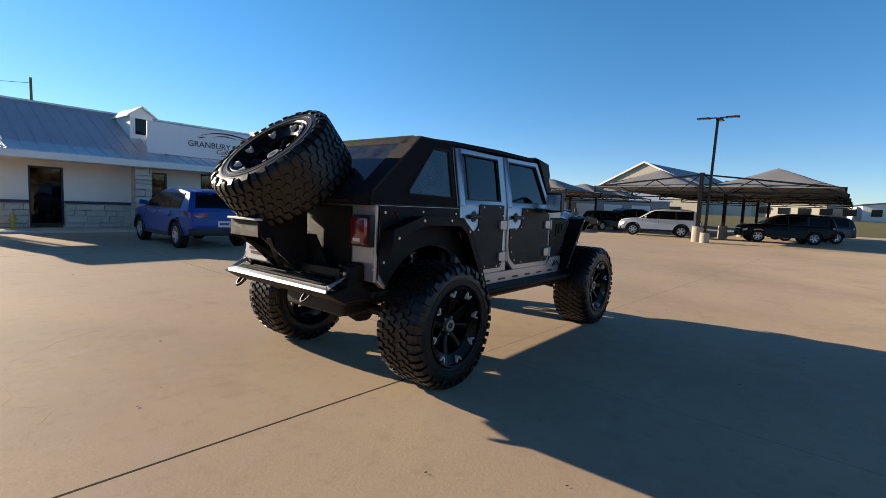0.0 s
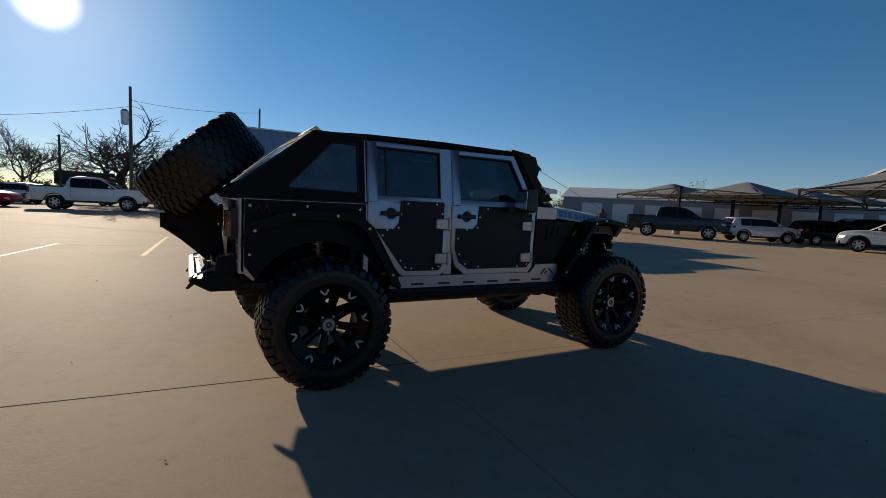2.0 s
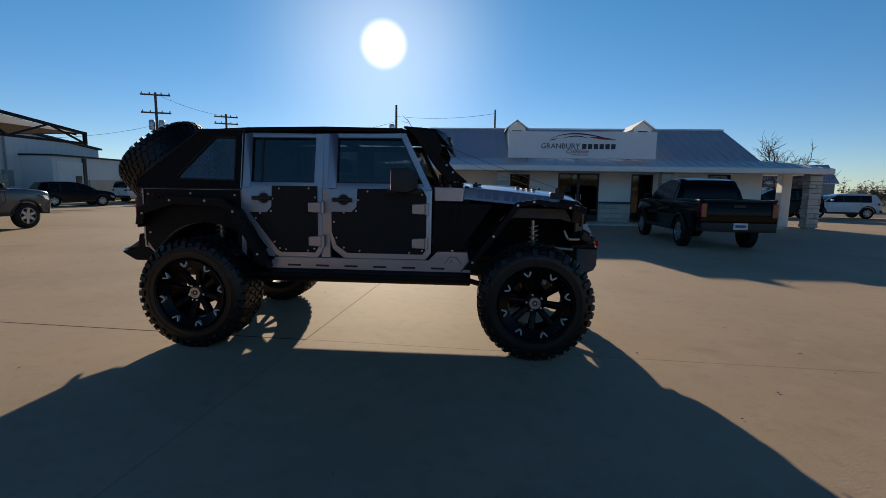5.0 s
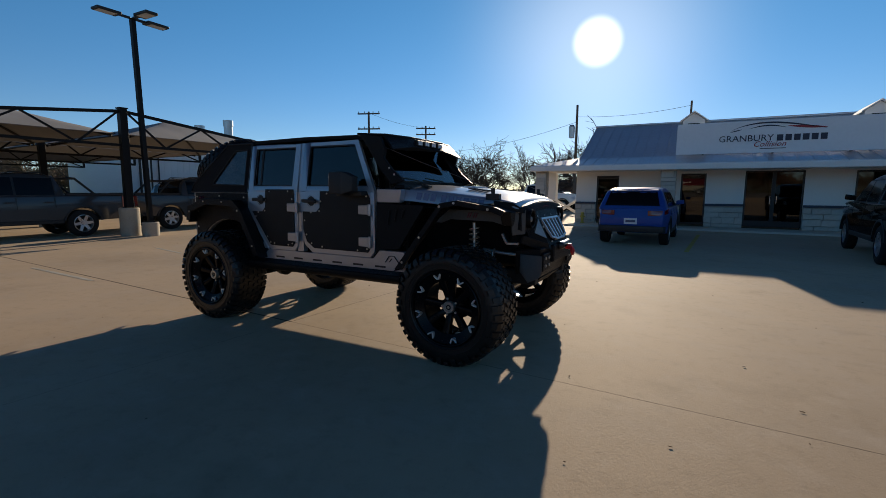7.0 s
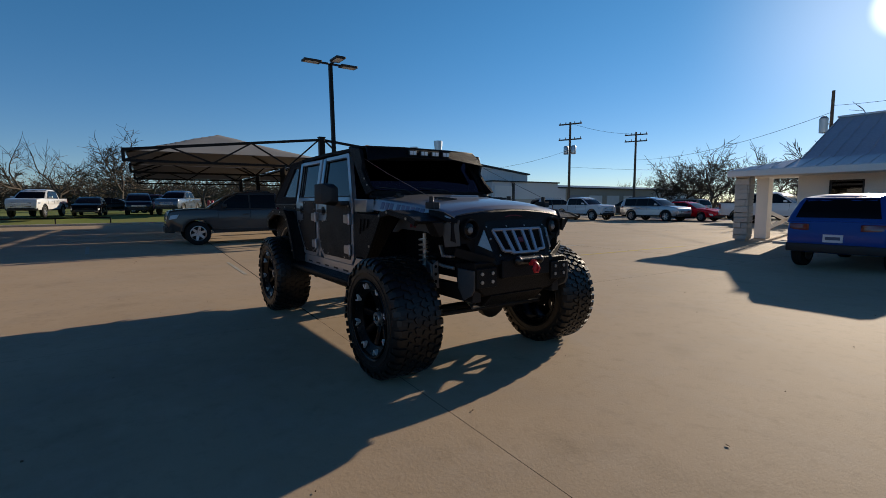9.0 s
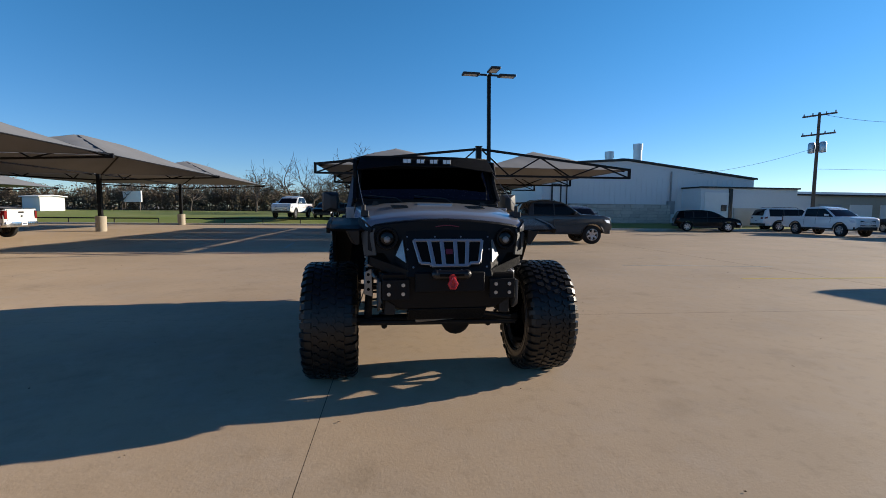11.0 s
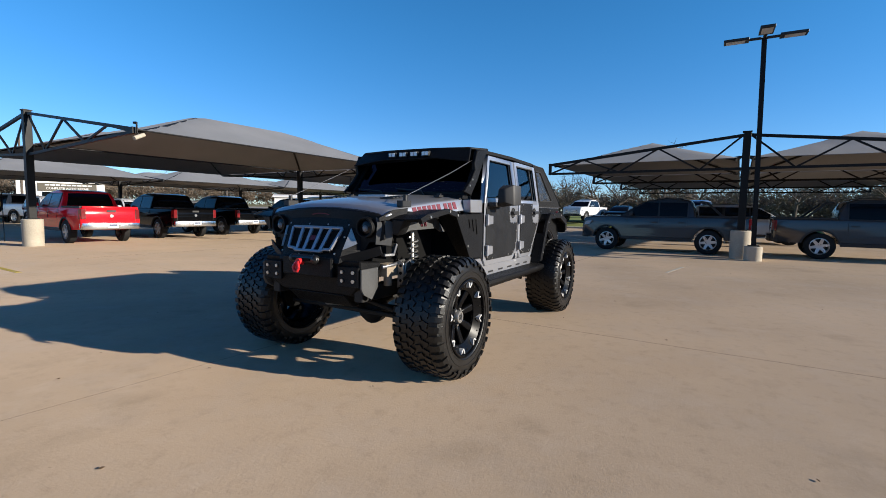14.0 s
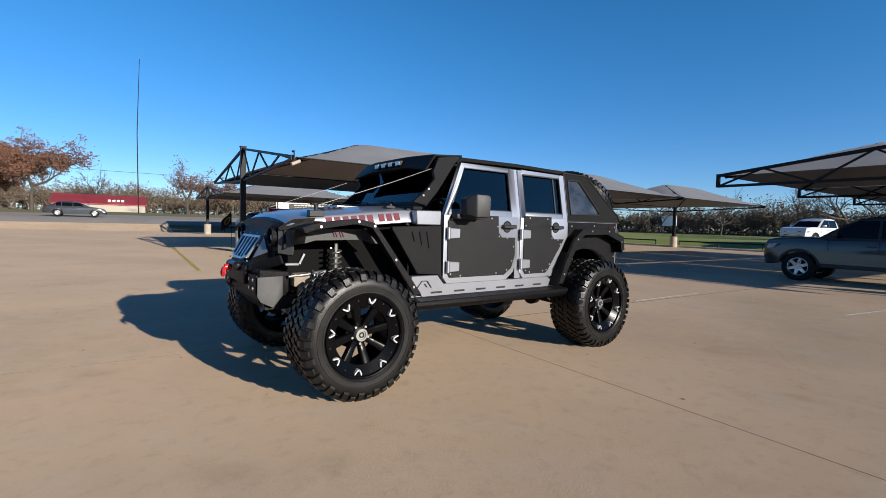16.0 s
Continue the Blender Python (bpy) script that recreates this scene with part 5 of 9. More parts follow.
    box(bm, -2.30, -2.10, -0.56, 0.56, 0.815, 0.828)
    for k in range(3):
        box(bm, -2.26 + k * 0.05, -2.245 + k * 0.05, -0.55, 0.55, 0.828, 0.833)
    part("step_tray", bm, M_PANEL, rb, "ribbed grey bumper step")
    bm = B()
    loft(bm, [[(-2.385, y0, 0.782), (-2.375, y0, 0.805), (-2.345, y1, 0.822), (-2.338, y1, 0.812), (-2.370, y0, 0.778)] for y0, y1 in ((-0.67, -0.63), (0.63, 0.59))])
    for s in (-1, 1):
        loft(bm, [[(-2.375, s * 0.66, 0.785), (-2.345, s * 0.62, 0.822), (-2.335, s * 0.61, 0.808)], [(-2.22, s * 0.68, 0.885), (-2.21, s * 0.655, 0.875), (-2.20, s * 0.64, 0.855)]])
    bar(bm, (-2.13, -0.60, 0.842), (-2.13, 0.58, 0.842), 0.03, 0.012)
    part("step_lip", bm, M_RAW, rb, "bare steel lip with turned-up ends", bevel=0.002)
    for y in (-0.42, 0.46):
        bm = B()
        pts = [(-2.34 - 0.05 * math.sin(radians(a)), y + 0.035 * math.cos(radians(a)), 0.735 - 0.05 * math.sin(radians(a))) for a in range(0, 181, 30)]
        tube(bm, pts, 0.012, 8)
        part("shackle", bm, M_PLASTIC, rb, "black recovery shackle")
    for y in (-0.66, -0.61, 0.61):
        bm = B()
        cyl(bm, (-2.225, y, 0.90), 0.012, 0.015, 8, "x")
        part("bolt", bm, M_BARE, rb)
    # spare carrier: plates and arms
    for s in (-1, 1):
        bm = B()
        prism(bm, [(s * 0.47, 0.84), (s * 0.24, 1.14), (s * 0.06, 1.14), (s * 0.06, 0.84)], "yz", -2.165, -2.145)
        g = part("carrier_bracket", bm, M_PANEL, rb, "dark grey slotted carrier bracket", bevel=0.003)
        bm = B()
        prism(bm, [(s * 0.20, 0.93), (s * 0.23, 0.93), (s * 0.20, 1.06), (s * 0.17, 1.06)], "yz", -2.170, -2.1652)
        part("slot", bm, M_DARK, g)
        bm = B()
        prism(bm, [(-2.17, 0.86), (-2.25, 0.86), (-2.57, 1.15), (-2.55, 1.23), (-2.28, 1.42), (-2.17, 1.30)], "xz", s * 0.15 - 0.01, s * 0.15 + 0.01)
        part("carrier_gusset", bm, M_BLACK, rb, "black triangular carrier plate", bevel=0.003)
        bm = B()
        bar(bm, (-2.22, -s * 0.10, 0.87), (-2.54, s * 0.24, 1.14), 0.035)
        part("carrier_brace", bm, M_BLACK, rb, bevel=0.003)
    bm = B()
    bar(bm, (-2.20, -0.62, 0.90), (-2.20, 0.62, 0.90), 0.06)
    tube(bm, [(-2.36, 0, 1.28), (-2.22, 0, 1.58)], 0.05, 12)
    loft(bm, [[(-2.36, -0.2, 1.32), (-2.10, -0.2, 1.58), (-2.08, -0.2, 1.56), (-2.34, -0.2, 1.30)], [(-2.36, 0.2, 1.32), (-2.10, 0.2, 1.58), (-2.08, 0.2, 1.56), (-2.34, 0.2, 1.30)]])
    part("carrier_arm", bm, M_BLACK, rb, "black tubular spare-wheel arm", bevel=0.004)
    bm = B()
    box(bm, -2.575, -2.545, -0.17, 0.21, 1.12, 1.235)
    cp = part("carrier_plate", bm, M_BLACK, rb, "black plate under the spare", bevel=0.004)
    bm = B()
    box(bm, -2.60, -2.53, -0.17, 0.21, 1.236, 1.252)
    part("plate_edge", bm, M_RAW, cp, "bare steel plate edge", bevel=0.003)
    bm = B()
    tube(bm, [(-2.47, -0.14, 1.355), (-2.50, -0.15, 1.31), (-2.50, -0.155, 1.265), (-2.50, -0.185, 1.25), (-2.50, -0.205, 1.28)], 0.013, 8)
    lathe(bm, [(0.012, -0.006), (0.028, -0.006), (0.028, 0.006), (0.012, 0.006)], 14, "x", (-2.47, -0.135, 1.365), closed=True)
    part("tow_hook", bm, M_CHROME, rb, "bright steel snap hook")
    bm = B()
    box(bm, -2.325, -2.315, 0.14, 0.45, 0.905, 1.05)
    lp = part("licence_plate", bm, M_PLATE, rb, "white dealer plate with red bar", bevel=0.003)
    for z0, y0, y1 in ((0.985, 0.20, 0.39), (0.95, 0.22, 0.37)):
        bm = B()
        box(bm, -2.329, -2.3252, y0, y1, z0, z0 + 0.022)
        part("plate_print", bm, M_REDDECAL, lp, "red printed bar")

    # floor, frame, axles, springs
    bm = B()
    box(bm, -2.03, 0.90, -0.74, 0.74, 0.72, 0.76)
    part("floor_pan", bm, M_UNDER, jeep)
    bm = B()
    box(bm, 0.86, 0.90, -0.70, 0.70, 0.72, 1.44)
    box(bm, 0.90, 1.88, -0.40, 0.40, 0.78, 1.24)
    part("engine_bay", bm, M_UNDER, jeep, "dark engine bay")
    for s in (-1, 1):
        bm = B()
        box(bm, -2.05, 2.02, s * 0.44 - 0.04, s * 0.44 + 0.04, 0.62, 0.74)
        part("frame_rail", bm, M_UNDER, jeep, bevel=0.006)
    for x in (1.4735, -1.4735):
        bm = B()
        tube(bm, [(x, -0.72, 0.46), (x, 0.72, 0.46)], 0.045, 12)
        lathe(bm, [(0, -0.13), (0.08, -0.12), (0.125, -0.05), (0.13, 0.03), (0.08, 0.10), (0, 0.13)], 16, "x", (x, 0.16 if x > 0 else 0.0, 0.45))
        part("axle", bm, M_UNDER, jeep, "dark solid axle")
        for s in (-1, 1):
            bm = B()
            pts = [(x - 0.02 + 0.058 * math.cos(a), s * 0.50 + 0.058 * math.sin(a), 0.52 + 0.42 * a / (2 * math.pi * 6.5)) for a in [k * 2 * math.pi / 10 for k in range(66)]]
            tube(bm, pts, 0.010, 6)
            part("coil_spring", bm, M_PLASTIC, jeep, "black coil spring")
            bm = B()
            tube(bm, [(x + 0.06, s * 0.60, 0.50), (x + 0.02, s * 0.58, 0.82)], 0.032, 10)
            part("shock_absorber", bm, M_UNDER, jeep, "dark shock absorber")
            bm = B()
            pts = [(x + 0.016 + 0.042 * math.cos(a), s * 0.58 + 0.042 * math.sin(a), 0.84 + 0.26 * a / (2 * math.pi * 6)) for a in [k * 2 * math.pi / 10 for k in range(61)]]
            tube(bm, pts, 0.007, 6)
            tube(bm, [(x + 0.02, s * 0.58, 0.82), (x + 0.01, s * 0.57, 1.14)], 0.016, 8)
            part("damper_rod", bm, M_BARE, jeep, "bright damper with coil")
            if x > 0:
                bm = B()
                prism(bm, [(x + 0.10, 0.70), (x + 0.21, 0.72), (x + 0.19, 0.90), (x + 0.12, 0.93)], "xz", min(s * 0.615, s * 0.63), max(s * 0.615, s * 0.63))
                prism(bm, [(s * 0.56, 0.70), (s * 0.63, 0.72), (s * 0.62, 0.90), (s * 0.57, 0.93)], "yz", x + 0.20, x + 0.212)
                kb = part("knuckle_bracket", bm, M_ALUM, jeep, "drilled grey steel bracket by the damper", bevel=0.002)
                for z in (0.76, 0.82, 0.88):
                    bm = B()
                    cyl(bm, (x + 0.2121, s * 0.595, z), 0.013, 0.002, 10, "x")
                    part("hole", bm, M_DARK, kb)
            bm = B()
            tube(bm, [(x, s * 0.46, 0.40), (x * 0.45, s * 0.42, 0.60)], 0.026, 8)
            part("control_arm", bm, M_UNDER, jeep)
    bm = B()
    box(bm, 1.66, 1.82, 0.46, 0.56, 0.80, 0.90)
    cyl(bm, (1.74, 0.51, 0.72), 0.035, 0.10, 12, "z")
    part("steering_box", bm, M_TANCAST, jeep, "tan cast steering box", bevel=0.012, seg=2)
    bm = B()
    tube(bm, [(1.62, -0.66, 0.47), (1.62, 0.66, 0.45)], 0.022, 10)
    tube(bm, [(1.68, 0.60, 0.50), (1.64, -0.30, 0.66)], 0.020, 10)
    part("steering_link", bm, M_UNDER, jeep, "dark steering tie rod")
    bm = B()
    tube(bm, [(1.56, -0.18, 0.55), (1.66, -0.20, 0.50), (1.70, 0.10, 0.53)], 0.028, 10)
    part("steering_damper", bm, M_BARE, jeep)
    bm = B()
    tube(bm, [(-1.4, 0, 0.46), (-0.35, 0, 0.62)], 0.035, 10)
    tube(bm, [(1.35, 0.14, 0.47), (0.2, 0.08, 0.62)], 0.03, 10)
    part("drive_shaft", bm, M_UNDER, jeep)
    bm = B()
    box(bm, -0.45, 0.45, -0.30, 0.30, 0.54, 0.72)
    part("transfer_case_skid", bm, M_UNDER, jeep, bevel=0.02)
    bm = B()
    box(bm, -2.0, -1.72, -0.38, 0.38, 0.50, 0.72)
    part("muffler", bm, M_UNDER, jeep, "dark muffler under the tail", bevel=0.05, seg=3)

    # inside: dash, wheel, seats, roll bar
    bm = B()
    box(bm, 0.48, 0.80, -0.70, 0.70, 1.12, 1.42)
    part("dashboard", bm, M_PLASTIC, jeep, bevel=0.03, seg=2)
    bm = B()
    ring = [(0.36 - 0.05 * math.sin(radians(a)), 0.36 + 0.185 * math.cos(radians(a)), 1.38 + 0.18 * math.sin(radians(a))) for a in range(0, 361, 15)]
    tube(bm, ring, 0.016, 6)
    bar(bm, (0.36, 0.18, 1.38), (0.36, 0.54, 1.38), 0.03)
    tube(bm, [(0.36, 0.36, 1.38), (0.55, 0.36, 1.30)], 0.03, 8)
    part("steering_wheel", bm, M_PLASTIC, jeep)
    for x, ys in ((-0.12, (-0.36, 0.36)), (-0.95, (-0.40, 0.0, 0.40))):
        for y in ys:
            hw = 0.24 if x > -0.5 else 0.19
            bm = B()
            box(bm, x - 0.20, x + 0.28, y - hw, y + hw, 0.92, 1.06)
            loft(bm, [[(x - 0.20, y - hw, 1.02), (x - 0.20, y + hw, 1.02), (x - 0.32, y + hw, 1.02), (x - 0.32, y - hw, 1.02)],
                      [(x - 0.32, y - hw * 0.9, 1.56), (x - 0.32, y + hw * 0.9, 1.56), (x - 0.42, y + hw * 0.9, 1.55), (x - 0.42, y - hw * 0.9, 1.55)]])
            st = part("seat", bm, M_SEAT, jeep, "dark cloth seat", bevel=0.03, seg=2)
            bm = B()
            box(bm, x - 0.44, x - 0.34, y - 0.12, y + 0.12, 1.58, 1.73)
            part("headrest", bm, M_SEAT, st, bevel=0.03, seg=2)
    bm = B()
    for x in (-0.40, -1.20):
        tube(bm, [(x, -0.70, 0.76), (x, -0.66, 1.55), (x, -0.58, 1.84), (x, -0.4, 1.88), (x, 0.4, 1.88), (x, 0.58, 1.84), (x, 0.66, 1.55), (x, 0.70, 0.76)], 0.035, 8)
    for s in (-1, 1):
        tube(bm, [(0.40, s * 0.60, 1.86), (-1.20, s * 0.58, 1.86), (-1.90, s * 0.62, 1.38)], 0.03, 8)
    part("roll_cage", bm, M_SEAT, jeep, "padded black roll cage")
    return jeep


def _mirror_bm(s):
    bm = B()
    loft(bm, [[(0.27, s * 0.885, 1.375), (0.27, s * 1.075, 1.385), (0.27, s * 1.07, 1.575), (0.27, s * 0.90, 1.575)],
              [(0.36, s * 0.885, 1.365), (0.40, s * 1.05, 1.38), (0.40, s * 1.04, 1.58), (0.36, s * 0.90, 1.58)],
              [(0.47, s * 0.90, 1.40), (0.46, s * 0.98, 1.41), (0.46, s * 0.97, 1.54), (0.47, s * 0.905, 1.54)]])
    box(bm, 0.20, 0.50, min(s * 0.80, s * 0.90), max(s * 0.80, s * 0.90), 1.365, 1.41)
    return bm


build_jeep()

# ---- the collision-shop building ----
M_STUCCO = mat("white_painted_wall", (0.82, 0.79, 0.74), 0.8, 0, 0.07, 0.8, 30, 0.15, 40)
M_TRIM = mat("white_trim", (0.82, 0.80, 0.76), 0.6, 0, 0.06, 2, 30)
M_STONE = mat("grey_limestone", (0.50, 0.46, 0.40), 0.85, 0, 0.28, 1.5, 14, 0.6, 18, isle=0.6)
M_MORTAR = mat("stone_mortar", (0.36, 0.34, 0.31), 0.9, 0, 0.15, 5, 40)
M_ROOF = mat("grey_blue_metal_roof", (0.56, 0.57, 0.60), 0.36, 0.40, 0.14, 0.7, 10)
M_DARKTRIM = mat("dark_bronze_frame", (0.022, 0.020, 0.020), 0.4, 0.3, 0.15)
M_BAND = mat("dark_blue_band", (0.03, 0.04, 0.07), 0.6, 0, 0.15)
M_SHOPGLASS = glass("shop_window_glass", (0.45, 0.42, 0.40), 0.015, 0.35)
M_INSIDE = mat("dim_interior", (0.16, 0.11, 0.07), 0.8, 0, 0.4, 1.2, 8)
M_SIGN = mat("white_sign_board", (0.80, 0.80, 0.81), 0.5, 0, 0.04, 0.5, 10)
M_SIGNINK = mat("navy_sign_ink", (0.015, 0.022, 0.05), 0.5, 0, 0.1)
M_SIGNRED = mat("red_sign_ink", (0.35, 0.02, 0.03), 0.5, 0, 0.1)
M_HYDRANT = mat("yellow_enamel", (0.50, 0.38, 0.06), 0.5, 0, 0.2)

WALL_Y, WALL_X0, WALL_X1, BACK_Y = 17.0, -1.65, 13.6, 23.6
shop = thing("shop_building", "low white shop with stone skirting, blue-grey metal roof and sign board", "building")
# front wall in piers between its openings
OPENINGS = [(-0.78, 0.14, 0.16, 2.10), (2.50, 3.39, 0.16, 2.16), (4.68, 6.52, 0.14, 2.24), (7.94, 8.90, 0.16, 2.22), (11.25, 12.25, 0.95, 2.26)]
edges = [WALL_X0] + [v for o in OPENINGS for v in o[:2]] + [WALL_X1]
for a, b in zip(edges[::2], edges[1::2]):
    bm = B()
    box(bm, a, b, WALL_Y, WALL_Y + 0.22, 0.0, 2.75)
    part("wall_pier", bm, M_STUCCO, shop, "white painted wall", smooth=0)
for x0, x1, z0, z1 in OPENINGS:
    bm = B()
    box(bm, x0, x1, WALL_Y, WALL_Y + 0.22, z1, 2.75)
    part("wall_lintel", bm, M_STUCCO, shop, smooth=0)
    if z0 > 0.3:
        bm = B()
        box(bm, x0, x1, WALL_Y, WALL_Y + 0.22, 0.0, z0)
        part("wall_apron", bm, M_STUCCO, shop, smooth=0)
for x in (WALL_X0, WALL_X1 - 0.22):
    bm = B()
    box(bm, x, x + 0.22, WALL_Y + 0.22, BACK_Y, 0.0, 2.75)
    part("side_wall", bm, M_STUCCO, shop, "white painted wall", smooth=0)
bm = B()
box(bm, WALL_X0, WALL_X1, BACK_Y, BACK_Y + 0.2, 0.0, 2.75)
part("back_wall", bm, M_STUCCO, shop, "white painted wall", smooth=0)
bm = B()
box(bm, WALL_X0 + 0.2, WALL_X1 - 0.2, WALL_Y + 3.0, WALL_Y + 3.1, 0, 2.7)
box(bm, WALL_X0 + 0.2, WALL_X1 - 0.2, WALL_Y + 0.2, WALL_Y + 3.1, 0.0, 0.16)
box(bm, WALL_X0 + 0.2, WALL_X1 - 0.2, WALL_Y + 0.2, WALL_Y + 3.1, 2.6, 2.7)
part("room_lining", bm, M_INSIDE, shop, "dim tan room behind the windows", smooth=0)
bm = B()
box(bm, WALL_X0 - 0.1, WALL_X1 + 0.1, WALL_Y - 1.6, WALL_Y, -0.05, 0.07)
part("walkway", bm, M_KERB, shop, "pale concrete walkway", smooth=0, bevel=0.02)
# skirting of stones, course by course, with a dark cap band
rnd = random.Random(11)
stone_meshes = []
for i in range(10):
    bm = B()
    L, H = 0.26 + 0.05 * i, (0.15, 0.20, 0.24)[i % 3]
    cbox(bm, (0, 0, 0), (L, 0.09, H))
    for v in bm.verts:
        v.co += Vector((rnd.uniform(-1, 1) * 0.018, rnd.uniform(-1, 1) * 0.008, rnd.uniform(-1, 1) * 0.014))
    o = part("stone", bm, M_STONE, shop, smooth=0, bevel=0.012)
    stone_meshes.append((L, H, o.data))
    bpy.data.objects.remove(o)


def stonework(x0, x1, y, z0, z1, along="x"):
    """Courses of rough stone on the face that looks to -y (along x) or to -x / +x (along y)."""
    if along == "x":
        part("stone_backing", box(B(), x0, x1, y - 0.03, y - 0.001, z0, z1), M_MORTAR, shop, "grey mortar behind the stones", smooth=0)
    z = z0
    row = 0
    while z < z1 - 0.05:
        H = (0.15, 0.20, 0.24)[(row * 2 + row // 3) % 3]
        H = min(H, z1 - z)
        x = x0
        while x < x1 - 0.04:
            L, h0, me = rnd.choice(stone_meshes)
            L2 = min(L, x1 - x)
            c = (x + L2 / 2, y - 0.045, z + H / 2) if along == "x" else (y, x + L2 / 2, z + H / 2)
            m = Matrix.Translation(c) @ (Matrix.Identity(4) if along == "x" else Matrix.Rotation(math.pi / 2, 4, "Z")) @ Matrix.Diagonal(((L2 - 0.014) / L, 1, (H - 0.014) / h0, 1))
            shared("stone", me, shop, m)
            x += L2
        z += H
        row += 1


for a, b in zip(edges[::2], edges[1::2]):
    stonework(a, b, WALL_Y, 0.07, 0.90)
bm = B()
for a, b in zip(edges[::2], edges[1::2]):
    box(bm, a, b, WALL_Y - 0.11, WALL_Y - 0.002, 0.90, 0.98)
part("cap_band", bm, M_BAND, shop, "dark band over the stone", smooth=0, bevel=0.008)
# stone pilasters and the porch piers at both ends
def pier(x0, x1, y0, y1, z1):
    bm = B()
    box(bm, x0 + 0.06, x1 - 0.06, y0 + 0.06, y1 - 0.06, 0.0, z1)
    part("pier_core", bm, M_MORTAR, shop, smooth=0)
    stonework(x0, x1, y0 + 0.09, 0.06, z1)
    for x in (x0 + 0.045, x1 - 0.045):
        stonework(y0 + 0.07, y1 - 0.02, x, 0.06, z1, "y")


pier(1.84, 2.37, 15.62, 16.08, 2.30)
pier(8.75, 9.26, 15.62, 16.08, 2.30)
pier(-3.10, -2.64, 15.62, 16.08, 2.30)
pier(14.70, 15.20, 15.62, 16.08, 2.30)
for x, y in ((-2.86, 17.5), (14.6, 17.1)):
    bm = B()
    box(bm, x - 0.20, x + 0.20, y - 0.20, y + 0.20, 0.0, 2.30)
    part("porch_post", bm, M_TRIM, shop, "white square porch post", smooth=0, bevel=0.01)
for a, b in (((-2.78, 17.6, 0.35), (-1.7, 19.2, 1.25)), ((-2.78, 17.6, 1.05), (-1.7, 19.2, 0.15))):
    bm = B()
    bar(bm, a, b, 0.06, 0.12)
    part("porch_board", bm, M_TRIM, shop, "white porch board", smooth=0)
# windows and doors
for i, (x0, x1, z0, z1) in enumerate(OPENINGS):
    name = "double_door" if i == 2 else "shop_window"
    bm = B()
    t = 0.06
    for a, b, c, d in ((x0, x0 + t, z0, z1), (x1 - t, x1, z0, z1), (x0 + t, x1 - t, z1 - t, z1), (x0 + t, x1 - t, z0, z0 + (0.22 if i == 2 else t))):
        box(bm, a, b, WALL_Y + 0.03, WALL_Y + 0.12, c, d)
    if i == 2:
        xm = (x0 + x1) / 2
        box(bm, xm - 0.06, xm + 0.06, WALL_Y + 0.025, WALL_Y + 0.125, z0 + 0.22, z1 - t)
    w = part(name, bm, M_DARKTRIM, shop, "dark bronze glass double door" if i == 2 else "dark framed shop window", smooth=0)
    panes = [(x0 + t, (x0 + x1) / 2 - 0.06), ((x0 + x1) / 2 + 0.06, x1 - t)] if i == 2 else [(x0 + t, x1 - t)]
    for a, b in panes:
        bm = B()
        box(bm, a, b, WALL_Y + 0.07, WALL_Y + 0.076, z0 + (0.22 if i == 2 else t), z1 - t)
        part("pane", bm, M_SHOPGLASS, w, "dark reflecting pane", smooth=0)
    if i == 2:
        for a in ((x0 + x1) / 2 - 0.10, (x0 + x1) / 2 + 0.10):
            bm = B()
            tube(bm, [(a, WALL_Y - 0.02, 1.0), (a, WALL_Y - 0.03, 1.3)], 0.014, 8)
            part("door_pull", bm, M_CHROME, w)
# low skirt roof over walk and porches, hipped at both ends, then the steep roof
RX0, RX1, EAVE_Y, SKIRT_Y, RIDGE_Y, RIDGE_Z = -3.2, 15.35, 15.3, 16.5, 20.0, 4.60
HX0, HX1 = WALL_X0 + 0.05, WALL_X1 - 0.05
slopes = [[(RX0, EAVE_Y, 2.46), (RX1, EAVE_Y, 2.46), (HX1, SKIRT_Y, 2.80), (HX0, SKIRT_Y, 2.80)],
          [(RX0, 18.5, 2.46), (RX0, EAVE_Y, 2.46), (HX0, SKIRT_Y, 2.80), (HX0, 18.5, 2.80)],
          [(RX1, EAVE_Y, 2.46), (RX1, 18.5, 2.46), (HX1, 18.5, 2.80), (HX1, SKIRT_Y, 2.80)]]
bm = B()
for face in slopes:
    loft(bm, [[(x, y, z + dz) for x, y, z in face] for dz in (-0.02, 0.03)])
part("skirt_roof", bm, M_ROOF, shop, "low standing-seam porch roof", smooth=0)
bm = B()
box(bm, RX0 + 0.1, RX1 - 0.1, EAVE_Y + 0.1, WALL_Y + 0.1, 2.28, 2.42)
box(bm, RX0 + 0.1, HX0, WALL_Y + 0.1, 18.45, 2.28, 2.42)
box(bm, HX1, RX1 - 0.1, WALL_Y + 0.1, 18.45, 2.28, 2.42)
part("soffit", bm, M_TRIM, shop, "white soffit", smooth=0)
bm = B()
box(bm, RX0 - 0.02, RX1 + 0.02, EAVE_Y - 0.06, EAVE_Y + 0.06, 2.26, 2.47)
for x in (RX0, RX1):
    box(bm, x - 0.06, x + 0.06, EAVE_Y + 0.06, 18.5, 2.27, 2.465)
part("fascia_gutter", bm, M_TRIM, shop, "white fascia and gutter", smooth=0, bevel=0.015)
bm = B()
prism(bm, [(SKIRT_Y - 0.1, 2.76), (RIDGE_Y, RIDGE_Z - 0.06), (23.5, 2.76)], "yz", -1.45, 13.15)
part("main_roof", bm, M_ROOF, shop, "steep blue-grey metal roof", smooth=0)
bm = B()
